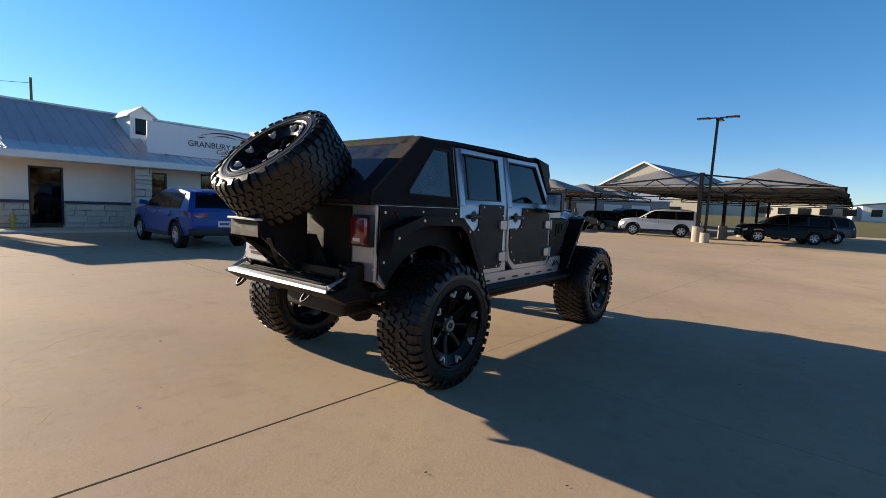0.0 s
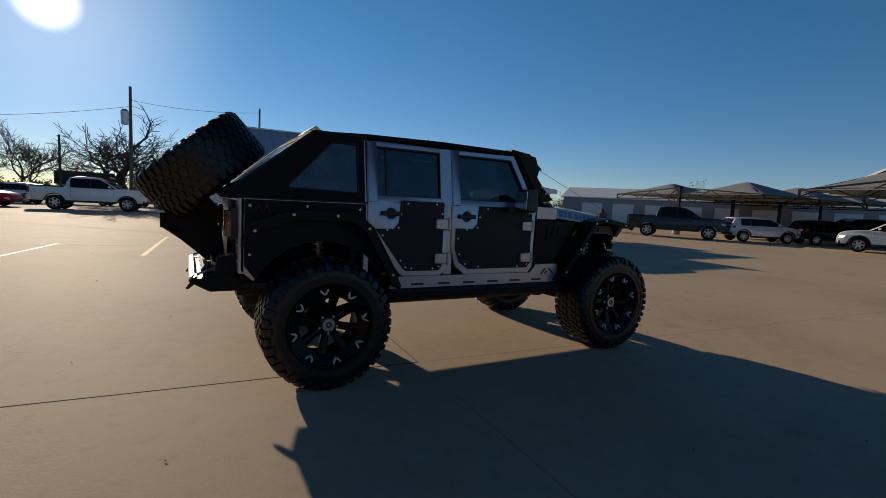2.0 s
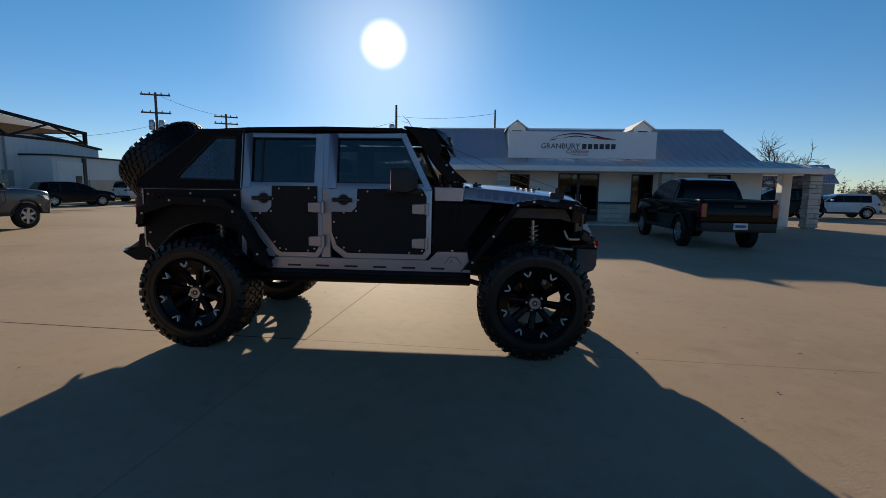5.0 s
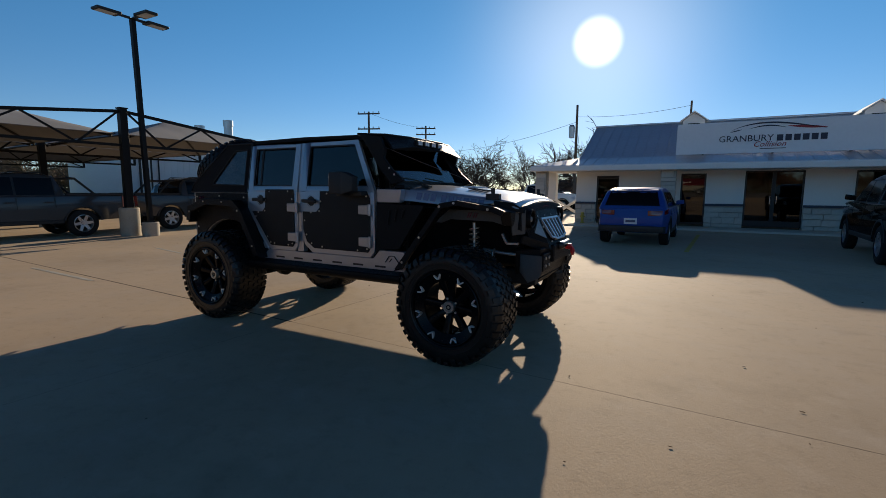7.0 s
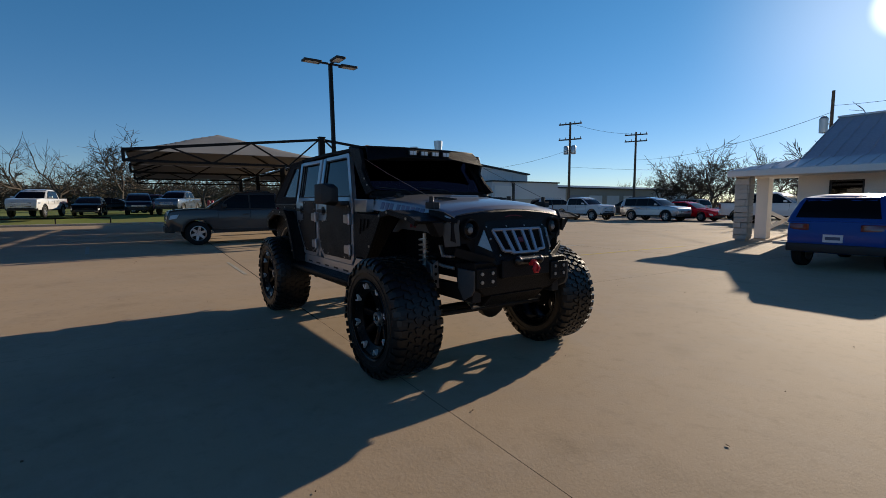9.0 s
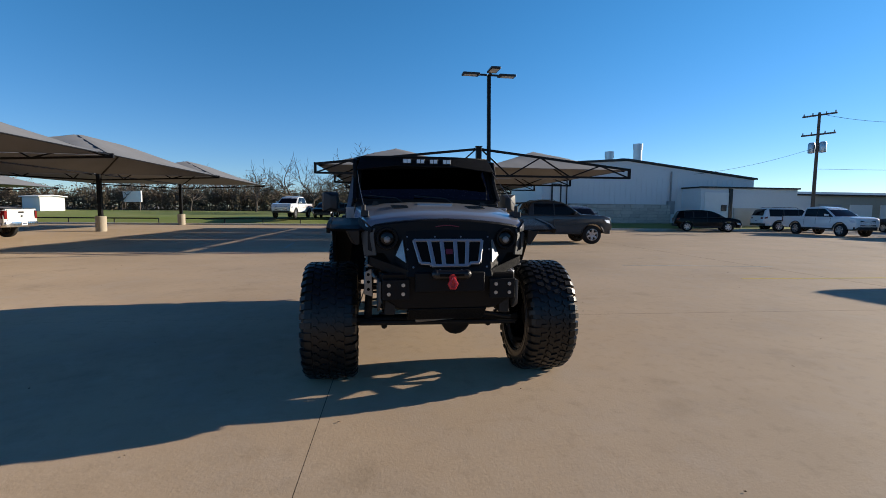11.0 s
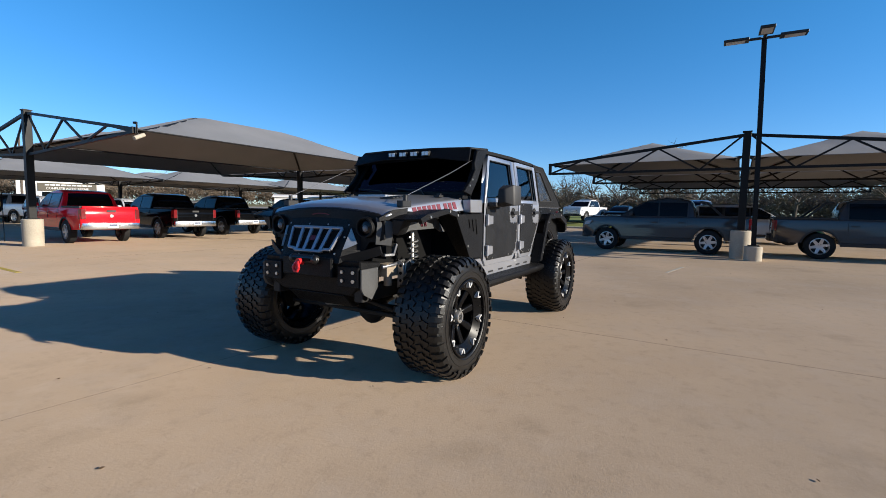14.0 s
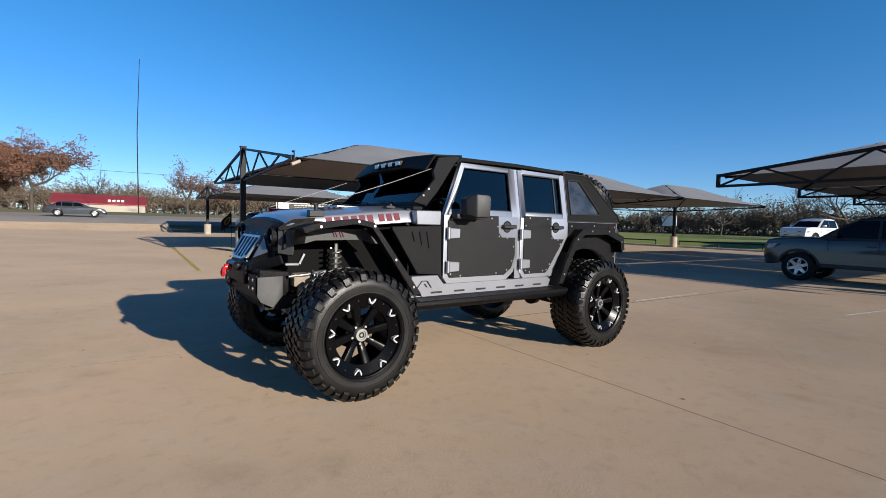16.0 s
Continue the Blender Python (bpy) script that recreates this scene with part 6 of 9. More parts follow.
box(bm, -1.5, 13.2, RIDGE_Y - 0.1, RIDGE_Y + 0.1, RIDGE_Z - 0.08, RIDGE_Z)
part("ridge_cap", bm, M_ROOF, shop, smooth=0, bevel=0.02)
seam = None
for k in range(36):
    x = -1.43 + k * 14.56 / 35
    if seam is None:
        bm = B()
        bar(bm, (0, SKIRT_Y - 0.1, 2.775), (0, RIDGE_Y - 0.05, RIDGE_Z - 0.075), 0.03, 0.045)
        seam = part("roof_seam", bm, M_ROOF, shop, smooth=0)
        seam.matrix_basis = Matrix.Translation((x, 0, 0))
    else:
        shared("roof_seam", seam.data, shop, Matrix.Translation((x, 0, 0)))
for k in range(1, 44):
    x = RX0 + k * (RX1 - RX0) / 44
    u = min(1.0, (x - RX0) / (HX0 - RX0), (RX1 - x) / (RX1 - HX1))
    bm = B()
    bar(bm, (x, EAVE_Y + 0.01, 2.497), (x, EAVE_Y + (SKIRT_Y - EAVE_Y) * u, 2.497 + 0.34 * u), 0.028, 0.032)
    part("porch_seam", bm, M_ROOF, shop, smooth=0)
for x0, x1 in ((RX0, HX0), (RX1, HX1)):
    for k in range(6):
        y = EAVE_Y + 0.45 * (k + 1)
        u = min(1.0, (y - EAVE_Y) / (SKIRT_Y - EAVE_Y))
        bm = B()
        bar(bm, (x0, y, 2.497), (x0 + (x1 - x0) * u, y, 2.497 + 0.34 * u), 0.028, 0.032)
        part("porch_seam", bm, M_ROOF, shop, smooth=0)
# dormers
for x in (2.80, 8.55):
    bm = B()
    box(bm, x - 0.40, x + 0.40, 17.80, 19.9, 3.2, 4.34)
    prism(bm, [(x - 0.40, 4.34), (x + 0.40, 4.34), (x, 4.64)], "xz", 17.80, 20.0)
    d = part("dormer", bm, M_TRIM, shop, "white gabled dormer", smooth=0)
    bm = B()
    for s in (-1, 1):
        loft(bm, [[(x + s * 0.52, y, 4.27), (x, y, 4.66), (x, y, 4.71), (x + s * 0.52, y, 4.32)] for y in (17.66, 20.1)])
    part("dormer_roof", bm, M_TRIM, d, smooth=0)
    bm = B()
    box(bm, x - 0.22, x + 0.22, 17.775, 17.80, 3.62, 4.22)
    part("dormer_window", bm, M_DARKGLASS, d, "dark dormer window", smooth=0)
# sign board in front of the roof
sign = thing("sign_board", "white shop sign board with dark car sketch and lettering", "sign", pose(5.40, 15.84, 3.385))
bm = B()
box(bm, -3.10, 3.10, -0.03, 0.06, -0.56, 0.56)
part("board", bm, M_SIGN, sign, smooth=0, bevel=0.006)
for x in (-2.2, 0, 2.2):
    bm = B()
    bar(bm, (x, 0.06, -0.45), (x, 0.75, -0.52), 0.06)
    bar(bm, (x, 0.06, 0.3), (x, 1.25, -0.22), 0.06)
    part("sign_brace", bm, M_DARKTRIM, sign, smooth=0)
TXT = Matrix.Rotation(math.pi / 2, 4, "X")
text_part("town_lettering", "GRANBURY", 0.315, M_SIGNINK, sign, Matrix.Translation((-0.90, -0.038, -0.06)) @ TXT)
for k in range(6):
    bm = B()
    box(bm, 0.02 + k * 0.242, 0.20 + k * 0.242, -0.04, -0.031, -0.165, 0.045)
    part("brand_block", bm, M_SIGNINK, sign, "plain dark block of brand lettering", smooth=0)
text_part("script_lettering", "Collision", 0.27, M_SIGNRED, sign, Matrix.Translation((-0.19, -0.042, -0.27)) @ TXT, 0.35)
bm = B()
box(bm, -0.45, 0.30, -0.04, -0.031, -0.43, -0.405)
part("small_print_bar", bm, M_SIGNINK, sign, smooth=0)


def swoosh(pts, w0, mt, name):
    bm = B()
    up, dn = [], []
    for i, (x, z) in enumerate(pts):
        w = w0 * math.sin(math.pi * (i + 0.35) / (len(pts) - 0.3))
        up.append((x, z + w))
        dn.append((x, z - w))
    loft(bm, [[(d[0], -0.031, d[1]), (d[0], -0.040, d[1]), (u[0], -0.040, u[1]), (u[0], -0.031, u[1])] for d, u in zip(dn, up)])
    part(name, bm, mt, sign, smooth=0)


swoosh([(-1.38 + 0.138 * k, 0.20 + 0.27 * math.sin(math.pi * (k / 20) ** 0.75)) for k in range(21)], 0.028, M_SIGNINK, "roof_line_sketch")
swoosh([(-0.80 + 0.09 * k, 0.28 + 0.09 * math.sin(math.pi * k / 12)) for k in range(13)], 0.022, M_SIGNINK, "side_line_sketch")
swoosh([(0.30 + 0.11 * k, 0.33 - 0.010 * k) for k in range(11)], 0.045, M_SIGNRED, "tail_sketch")
swoosh([(-1.38 + 0.05 * k, 0.18 + 0.012 * k) for k in range(8)], 0.020, M_SIGNINK, "nose_sketch")
# yellow hydrant against the wall
hyd = thing("hydrant", "small yellow fire hydrant on the walkway", "hydrant", pose(-1.25, 16.6, 0.07))
bm = B()
lathe(bm, [(0, 0), (0.10, 0), (0.10, 0.03), (0.06, 0.04), (0.06, 0.36), (0.075, 0.38), (0.05, 0.46), (0, 0.48)], 14, "z")
part("barrel", bm, M_HYDRANT, hyd)
bm = B()
cyl(bm, (-0.11, 0, 0.28), 0.035, 0.22, 10, "x")
part("outlets", bm, M_HYDRANT, hyd)

# ---- shade canopies over the parking bays ----
M_STEEL = mat("black_painted_steel", (0.008, 0.0078, 0.0078), 0.5, 0.0, 0.3, 2, 40, spec=0.2)
M_FABRIC = mat("grey_shade_cloth", (0.20, 0.203, 0.212), 0.9, 0, 0.16, 0.8, 60, 0.02, 25, spec=0.12)
M_FABRIC.node_tree.nodes["Principled BSDF"].inputs["Sheen Weight"].default_value = 0.06
M_FABRIC.node_tree.nodes["Principled BSDF"].inputs["Sheen Roughness"].default_value = 0.45
M_PED = mat("cast_concrete_footing", (0.40, 0.35, 0.27), 0.85, 0, 0.22, 3, 40, 0.4, 30)
M_LAMPHEAD = mat("black_lamp_housing", (0.02, 0.02, 0.02), 0.5, 0.2, 0.2)
M_LAMPLENS = mat("pale_lamp_lens", (0.55, 0.56, 0.56), 0.3, 0, 0.1)


def canopy(name, cols, half, top, end, low, peak, at, pr=0.27, ph=0.85, tip=None):
    """Posts along local x with trussed arms along local y; hipped cloth panels are stretched between them."""
    tip = tip or low
    c = thing(name, "grey shade-cloth canopy on black steel posts with trussed arms", "canopy", at, "parking canopies")
    for x in cols:
        bm = B()
        lathe(bm, [(0, -0.02), (pr, -0.02), (pr + 0.005, ph - 0.02), (pr - 0.02, ph), (0, ph)], 20, "z", (x, 0, 0))
        part("footing", bm, M_PED, c, "round concrete footing")
        bm = B()
        box(bm, x - 0.10, x + 0.10, -0.10, 0.10, ph, top)
        box(bm, x - 0.15, x + 0.15, -0.15, 0.15, ph, ph + 0.025)
        post = part("post", bm, M_STEEL, c, "black square steel post", smooth=0, bevel=0.006)
        bm = B()
        box(bm, x - 0.12, x + 0.12, -0.12, 0.12, top, top + 0.03)
        part("post_cap", bm, M_STEEL, post, smooth=0)
        for s in (-1, 1):
            bm = B()
            bar(bm, (x, s * 0.09, top - 0.08), (x, s * half, end), 0.085, 0.085)
            bar(bm, (x, s * 0.09, low), (x, s * half, tip), 0.075, 0.075)
            bar(bm, (x, s * half, tip - 0.03), (x, s * half, end + 0.05), 0.09, 0.09)
            n = 5
            for k in range(n):
                f0, f1 = k / n, (k + 1) / n
                up = [top - 0.08 + (end - top + 0.08) * f for f in (f0, f1)]
                dn = [low + (tip - low) * f for f in (f0, f1)]
                if k % 2 == 0:
                    a, b = (x, s * max(half * f0, 0.1), up[0]), (x, s * half * f1, dn[1])
                else:
                    a, b = (x, s * half * f0, dn[0]), (x, s * half * f1, up[1])
                bar(bm, a, b, 0.05)
            part("truss_arm", bm, M_STEEL, c, "black trussed arm", smooth=0)
    # cloth, bay by bay
    for x0, x1 in zip(cols, cols[1:]):
        for s in (-1, 1):
            ya, yb = s * 0.18, s * (half - 0.05)
            xa, xb = x0 - 0.12, x1 + 0.12
            cx, cy = (xa + xb) / 2, (ya + yb) / 2
            zin, zout = end + 0.02, end
            ridge = max(abs(xb - xa) - abs(yb - ya), 0.0) / 2 * 0.85
            n = 20
            bm = B()
            grid = {}
            for i in range(n + 1):
                for j in range(n + 1):
                    u, v = i / n, j / n
                    x, y = xa + (xb - xa) * u, ya + (yb - ya) * v
                    # height rises as a stretched hip, slightly dished
                    du = min(1.0, abs(x - cx) / (abs(xb - xa) / 2))
                    dv = abs(y - cy) / (abs(yb - ya) / 2)
                    d = max(max(0.0, (du * abs(xb - xa) / 2 - ridge) / (abs(xb - xa) / 2 - ridge)), dv)
                    h = (1 - d) ** 1.05
                    # taut pleats run down from the hips
                    pleat = 0.012 * math.sin(17 * u + 3 * v) * math.sin(math.pi * d) + 0.008 * math.sin(29 * v + 5 * u) * math.sin(math.pi * d)
                    z = zin + (zout - zin) * v + (peak - end) * h + pleat
                    grid[i, j] = bm.verts.new((x, y, z)), bm.verts.new((x, y, z - 0.012))
            for i in range(n):
                for j in range(n):
                    q = (grid[i, j], grid[i + 1, j], grid[i + 1, j + 1], grid[i, j + 1])
                    bm.faces.new([p[0] for p in q])
                    bm.faces.new([p[1] for p in q][::-1])
            rim = [(i, 0) for i in range(n)] + [(n, j) for j in range(n)] + [(i, n) for i in range(n, 0, -1)] + [(0, j) for j in range(n, 0, -1)]
            for p, q in zip(rim, rim[1:] + rim[:1]):
                bm.faces.new((grid[p][0], grid[p][1], grid[q][1], grid[q][0]))
            cloth = part("cloth_panel", bm, M_FABRIC, c, "grey hipped shade cloth", smooth=25)
            for a, b in (((xa, ya), (xb, ya)), ((xa, yb), (xb, yb))):
                bm = B()
                tube(bm, [(a[0], a[1], zin if a[1] == ya else zout), (b[0], b[1], zin if b[1] == ya else zout)], 0.022, 6)
                part("edge_tube", bm, M_STEEL, cloth)
            for qx in (xa, xb):
                for qy in (ya, yb):
                    bm = B()
                    px_ = cx + (ridge if qx > cx else -ridge)
                    tube(bm, [(qx + (px_ - qx) * f, qy + (cy - qy) * f, zout - 0.055 + (peak - end) * f ** 1.05) for f in (0.02, 0.2, 0.4, 0.6, 0.8, 0.98)], 0.04, 6)
                    part("hip_rafter", bm, M_STEEL, cloth, "black hip tube under the cloth")
    return c


canopy("parking_canopy", [0, -6.1, -12.2, -18.3], 6.02, 3.76, 3.02, 2.70, 4.02, pose(-11.95, 3.62, 0, 0, 0, -3.0))
canopy("parking_canopy", [0, -10.85, -21.7, -32.5], 6.3, 4.18, 3.16, 2.85, 4.32, pose(-1.75, -15.75, 0, 0, 0, -1.6), tip=3.09)
canopy("parking_canopy", [0, -10.85, -21.7, -32.5, -43.3], 6.3, 4.0, 3.2, 2.88, 4.30, pose(-4.5, -38.5, 0, 0, 0, -1.6), tip=3.12)
canopy("parking_canopy", [0, 6.5, 13.0, 19.5, 26.0], 6.1, 3.78, 3.02, 2.70, 4.25, pose(24.9, 2.05, 0, 0, 0, -3.0))
canopy("parking_canopy", [0, 6.5, 13.0, 19.5], 6.1, 3.6, 3.02, 2.70, 4.05, pose(30.2, 18.3, 0, 0, 0, -3.0))

eye = thing("security_camera", "small grey security camera on the tip of a canopy arm", "camera", pose(-1.57, -9.38, 3.20, 0, 0, 20))
bm = B()
bar(bm, (0, -0.03, 0.10), (0, 0.06, 0.10), 0.05)
tube(bm, [(0, 0.05, 0.10), (0, 0.06, -0.14), (-0.05, 0.08, -0.20)], 0.02, 8)
part("bracket", bm, M_STEEL, eye, "bent steel bracket")
bm = B()
tube(bm, [(-0.16, 0.10, -0.16), (0.10, 0.06, -0.28)], 0.05, 12)
part("housing", bm, M_PED, eye, "pale tube housing")


def lot_lamp(at, h, lean_deg, ped=0.42, r=0.23, third=180):
    """A tall square pole with three flat lamp heads."""
    lp = thing("parking_lamp", "tall black pole lamp with three flat LED heads", "street lamp", at, "yard lamps")
    bm = B()
    lathe(bm, [(0, -0.02), (r, -0.02), (r, ped - 0.02), (r - 0.02, ped), (0, ped)], 18, "z")
    part("footing", bm, M_PED, lp, "round concrete footing")
    tip = Vector((lean_deg[0], lean_deg[1], h))
    bm = B()
    bar(bm, (0, 0, ped), tip, 0.12)
    box(bm, -0.14, 0.14, -0.14, 0.14, ped, ped + 0.03)
    part("pole", bm, M_STEEL, lp, "black square pole", smooth=0)
    for a in (90, third, 270):
        m = Matrix.Translation(tip) @ Matrix.Rotation(radians(a + 0), 4, "Z")
        bm = B()
        box(bm, 0.06, 0.42, -0.04, 0.04, -0.03, 0.03, m)
        box(bm, 0.36, 0.98, -0.17, 0.17, -0.035, 0.035, m)
        hd = part("lamp_head", bm, M_LAMPHEAD, lp, "flat black lamp head", smooth=0, bevel=0.01)
        bm = B()
        box(bm, 0.46, 0.92, -0.13, 0.13, -0.042, -0.037, m)
        part("lens", bm, M_LAMPLENS, hd, "pale lamp lens", smooth=0)
    return lp


lot_lamp(pose(-11.42, 3.92, 0, 0, 0, 0), 6.28, (-0.05, -0.08), third=0)
lot_lamp(pose(24.2, 1.55, 0, 0, 0, 180), 6.62, (-0.05, 0.1), 0.55)
lot_lamp(pose(24.0, -27.0, 0, 0, 0, 180), 6.9, (0, 0), 0.55)

# ---- parked vehicles ----
PAINTS = {}


def paint(name, col, metal=0.3, rough=0.3, coat=1.0, spec=0.5):
    if name not in PAINTS:
        PAINTS[name] = mat(name, col, rough, metal, 0.05, 1.5, 300, 0, 60, 0.05, coat=coat, spec=spec)
    return PAINTS[name]


P_GREY = paint("gunmetal_paint", (0.0561, 0.0568, 0.0594), 0.3, 0.2, 0.5, 0.4)
P_BLACK = paint("black_car_paint", (0.0035, 0.0035, 0.004), 0.0, 0.09, 0.0, 0.14)
P_WHITE = paint("white_car_paint", (0.74, 0.74, 0.73), 0.0, 0.3)
P_RED = paint("bright_red_paint", (0.80, 0.010, 0.020), 0.0, 0.12, 0.0, 0.25)
P_MAROON = paint("maroon_paint", (0.13, 0.012, 0.016), 0.2, 0.3)
P_BLUE = paint("bright_blue_paint", (0.004, 0.062, 0.29), 0.0, 0.3, 0.12, 0.22)
P_NAVY = paint("dark_blue_paint", (0.006, 0.009, 0.020), 0.2, 0.3, 0.4)
P_SILVER = paint("pale_silver_paint", (0.48, 0.49, 0.50), 0.6, 0.3)
P_SLATE = paint("slate_blue_paint", (0.11, 0.14, 0.18), 0.4, 0.25, 0.6)
P_TAN = paint("tan_paint", (0.30, 0.25, 0.18), 0.3, 0.35)

WHEELS = {}


def car_wheel(r, w):
    """Meshes of one road wheel, outer face along +y, made once for each size."""
    key = (round(r, 3), round(w, 3))
    if key not in WHEELS:
        h, hw = r * 0.64, w / 2
        bm = B()
        lathe(bm, [(h, -hw), (h + 0.03, -hw - 0.004), (r - 0.03, -hw + 0.01), (r, -hw + 0.035), (r, hw - 0.035), (r - 0.03, hw - 0.01), (h + 0.03, hw + 0.004), (h, hw)], 28, "y")
        t = part("tyre", bm, M_TYRE_PLAIN)
        bm = B()
        lathe(bm, [(h, -hw), (h, hw - 0.01), (h - 0.02, hw - 0.006), (h - 0.03, hw - 0.04), (h - 0.035, -hw)], 28, "y")
        for k in range(6):
            m = Matrix.Rotation(2 * math.pi * k / 6, 4, "Y")
            vs = loft(bm, [[(-0.05, hw - 0.03, 0.03), (0.05, hw - 0.03, 0.03), (0.05, hw - 0.06, 0.03), (-0.05, hw - 0.06, 0.03)],
                           [(-0.035, hw - 0.015, h - 0.02), (0.035, hw - 0.015, h - 0.02), (0.035, hw - 0.05, h - 0.02), (-0.035, hw - 0.05, h - 0.02)]])
            bmesh.ops.transform(bm, matrix=m, verts=[v for q in vs for v in q])
        lathe(bm, [(0, hw - 0.02), (0.06, hw - 0.02), (0.07, hw - 0.05)], 16, "y")
        rm = part("rim", bm, M_ALLOY)
        # flat dark disc whose colour stands for the shade behind the spokes
        bm = B()
        lathe(bm, [(0, 0), (h - 0.03, 0.0)], 20, "y")
        bk = part("brake_shadow", bm, M_UNDER)
        WHEELS[key] = (t.data, rm.data, bk.data)
        for o in (t, rm, bk):
            bpy.data.objects.remove(o)
    return WHEELS[key]


# each kind: length, width, wheelbase, front overhang, wheel radius, sill, belt, bed rail,
# then the cabin's outline from the cowl over the roof to the tail, and the side windows' limits along x
KINDS = {
    "pickup": dict(L=5.34, W=1.88, wb=3.20, fo=0.92, r=0.40, sill=0.47, belt=1.20, bed=1.24, front=((1.40, 1.17), (0.98, 1.46), (0.62, 1.69), (0.36, 1.785)),
                   roof=((-0.10, 1.835), (-0.55, 1.825)), back=((-0.86, 1.76), (-1.00, 1.50), (-1.06, 1.18)), hood=((1.30, 1.235), (1.75, 1.235), (2.25, 1.205), (2.54, 1.15)), nose=(2.63, 1.06),
                   cuts=(0.06, -0.80), panes=((0.10, 0.94), (-0.80, 0.04))),
    "suv": dict(L=4.95, W=1.95, wb=2.90, fo=0.92, r=0.385, sill=0.40, belt=1.12, bed=None, front=((1.30, 1.10), (0.86, 1.38), (0.50, 1.60), (0.22, 1.70)),
                roof=((-0.40, 1.775), (-1.30, 1.775)), back=((-2.02, 1.72), (-2.26, 1.55), (-2.38, 1.22), (-2.41, 1.08)), hood=((1.20, 1.15), (1.70, 1.12), (2.10, 1.06), (2.32, 0.98)), nose=(2.44, 0.86),
                cuts=(0.02, -1.02), panes=((0.06, 0.92), (-0.94, -0.01), (-1.98, -1.05))),
    "crossover": dict(L=4.30, W=1.78, wb=2.62, fo=0.86, r=0.345, sill=0.34, belt=1.00, bed=None, front=((1.14, 0.98), (0.72, 1.24), (0.36, 1.42), (0.08, 1.49)),
                      roof=((-0.45, 1.545), (-1.15, 1.53)), back=((-1.76, 1.47), (-1.86, 1.40), (-2.02, 1.12), (-2.06, 0.96)), hood=((1.02, 1.03), (1.45, 1.00), (1.82, 0.93), (2.02, 0.84)), nose=(2.12, 0.70),
                      cuts=(-0.05, -0.98), panes=((-0.02, 0.74), (-0.90, -0.08), (-1.50, -0.98))),
    "sedan": dict(L=4.85, W=1.84, wb=2.82, fo=0.94, r=0.335, sill=0.30, belt=0.94, bed=None, front=((1.12, 0.92), (0.62, 1.17), (0.22, 1.35), (-0.10, 1.42)),
                  roof=((-0.50, 1.455), (-0.95, 1.435)), back=((-1.30, 1.36), (-1.66, 1.17), (-1.96, 0.99), (-2.02, 0.92)), hood=((1.00, 0.96), (1.60, 0.91), (2.10, 0.82), (2.30, 0.74)), nose=(2.40, 0.60),
                  cuts=(-0.18, -1.10), panes=((-0.15, 0.62), (-1.00, -0.20), (-1.45, -1.06))),
}
KINDS["big_pickup"] = {k: v for k, v in KINDS["pickup"].items()}
for k, v in (("L", 5.82), ("W", 2.03), ("wb", 3.55), ("fo", 0.99), ("r", 0.43), ("sill", 0.52), ("belt", 1.31), ("bed", 1.35), ("nose", (2.86, 1.10))):
    KINDS["big_pickup"][k] = v
for k in ("front", "roof", "back", "hood"):
    KINDS["big_pickup"][k] = tuple((x * 1.09, z * 1.085) for x, z in KINDS["pickup"][k])
KINDS["big_pickup"]["cuts"] = (0.065, -0.87)
KINDS["big_pickup"]["panes"] = ((0.11, 1.02), (-0.87, 0.045))


def along(line, z):
    """The x of an outline at a height."""
    for (x0, z0), (x1, z1) in zip(line, line[1:]):
        if min(z0, z1) - 1e-6 <= z <= max(z0, z1) + 1e-6:
            return x0 + (x1 - x0) * (z - z0) / ((z1 - z0) or 1e-6)
    return line[0][0] if abs(z - line[0][1]) < abs(z - line[-1][1]) else line[-1][0]


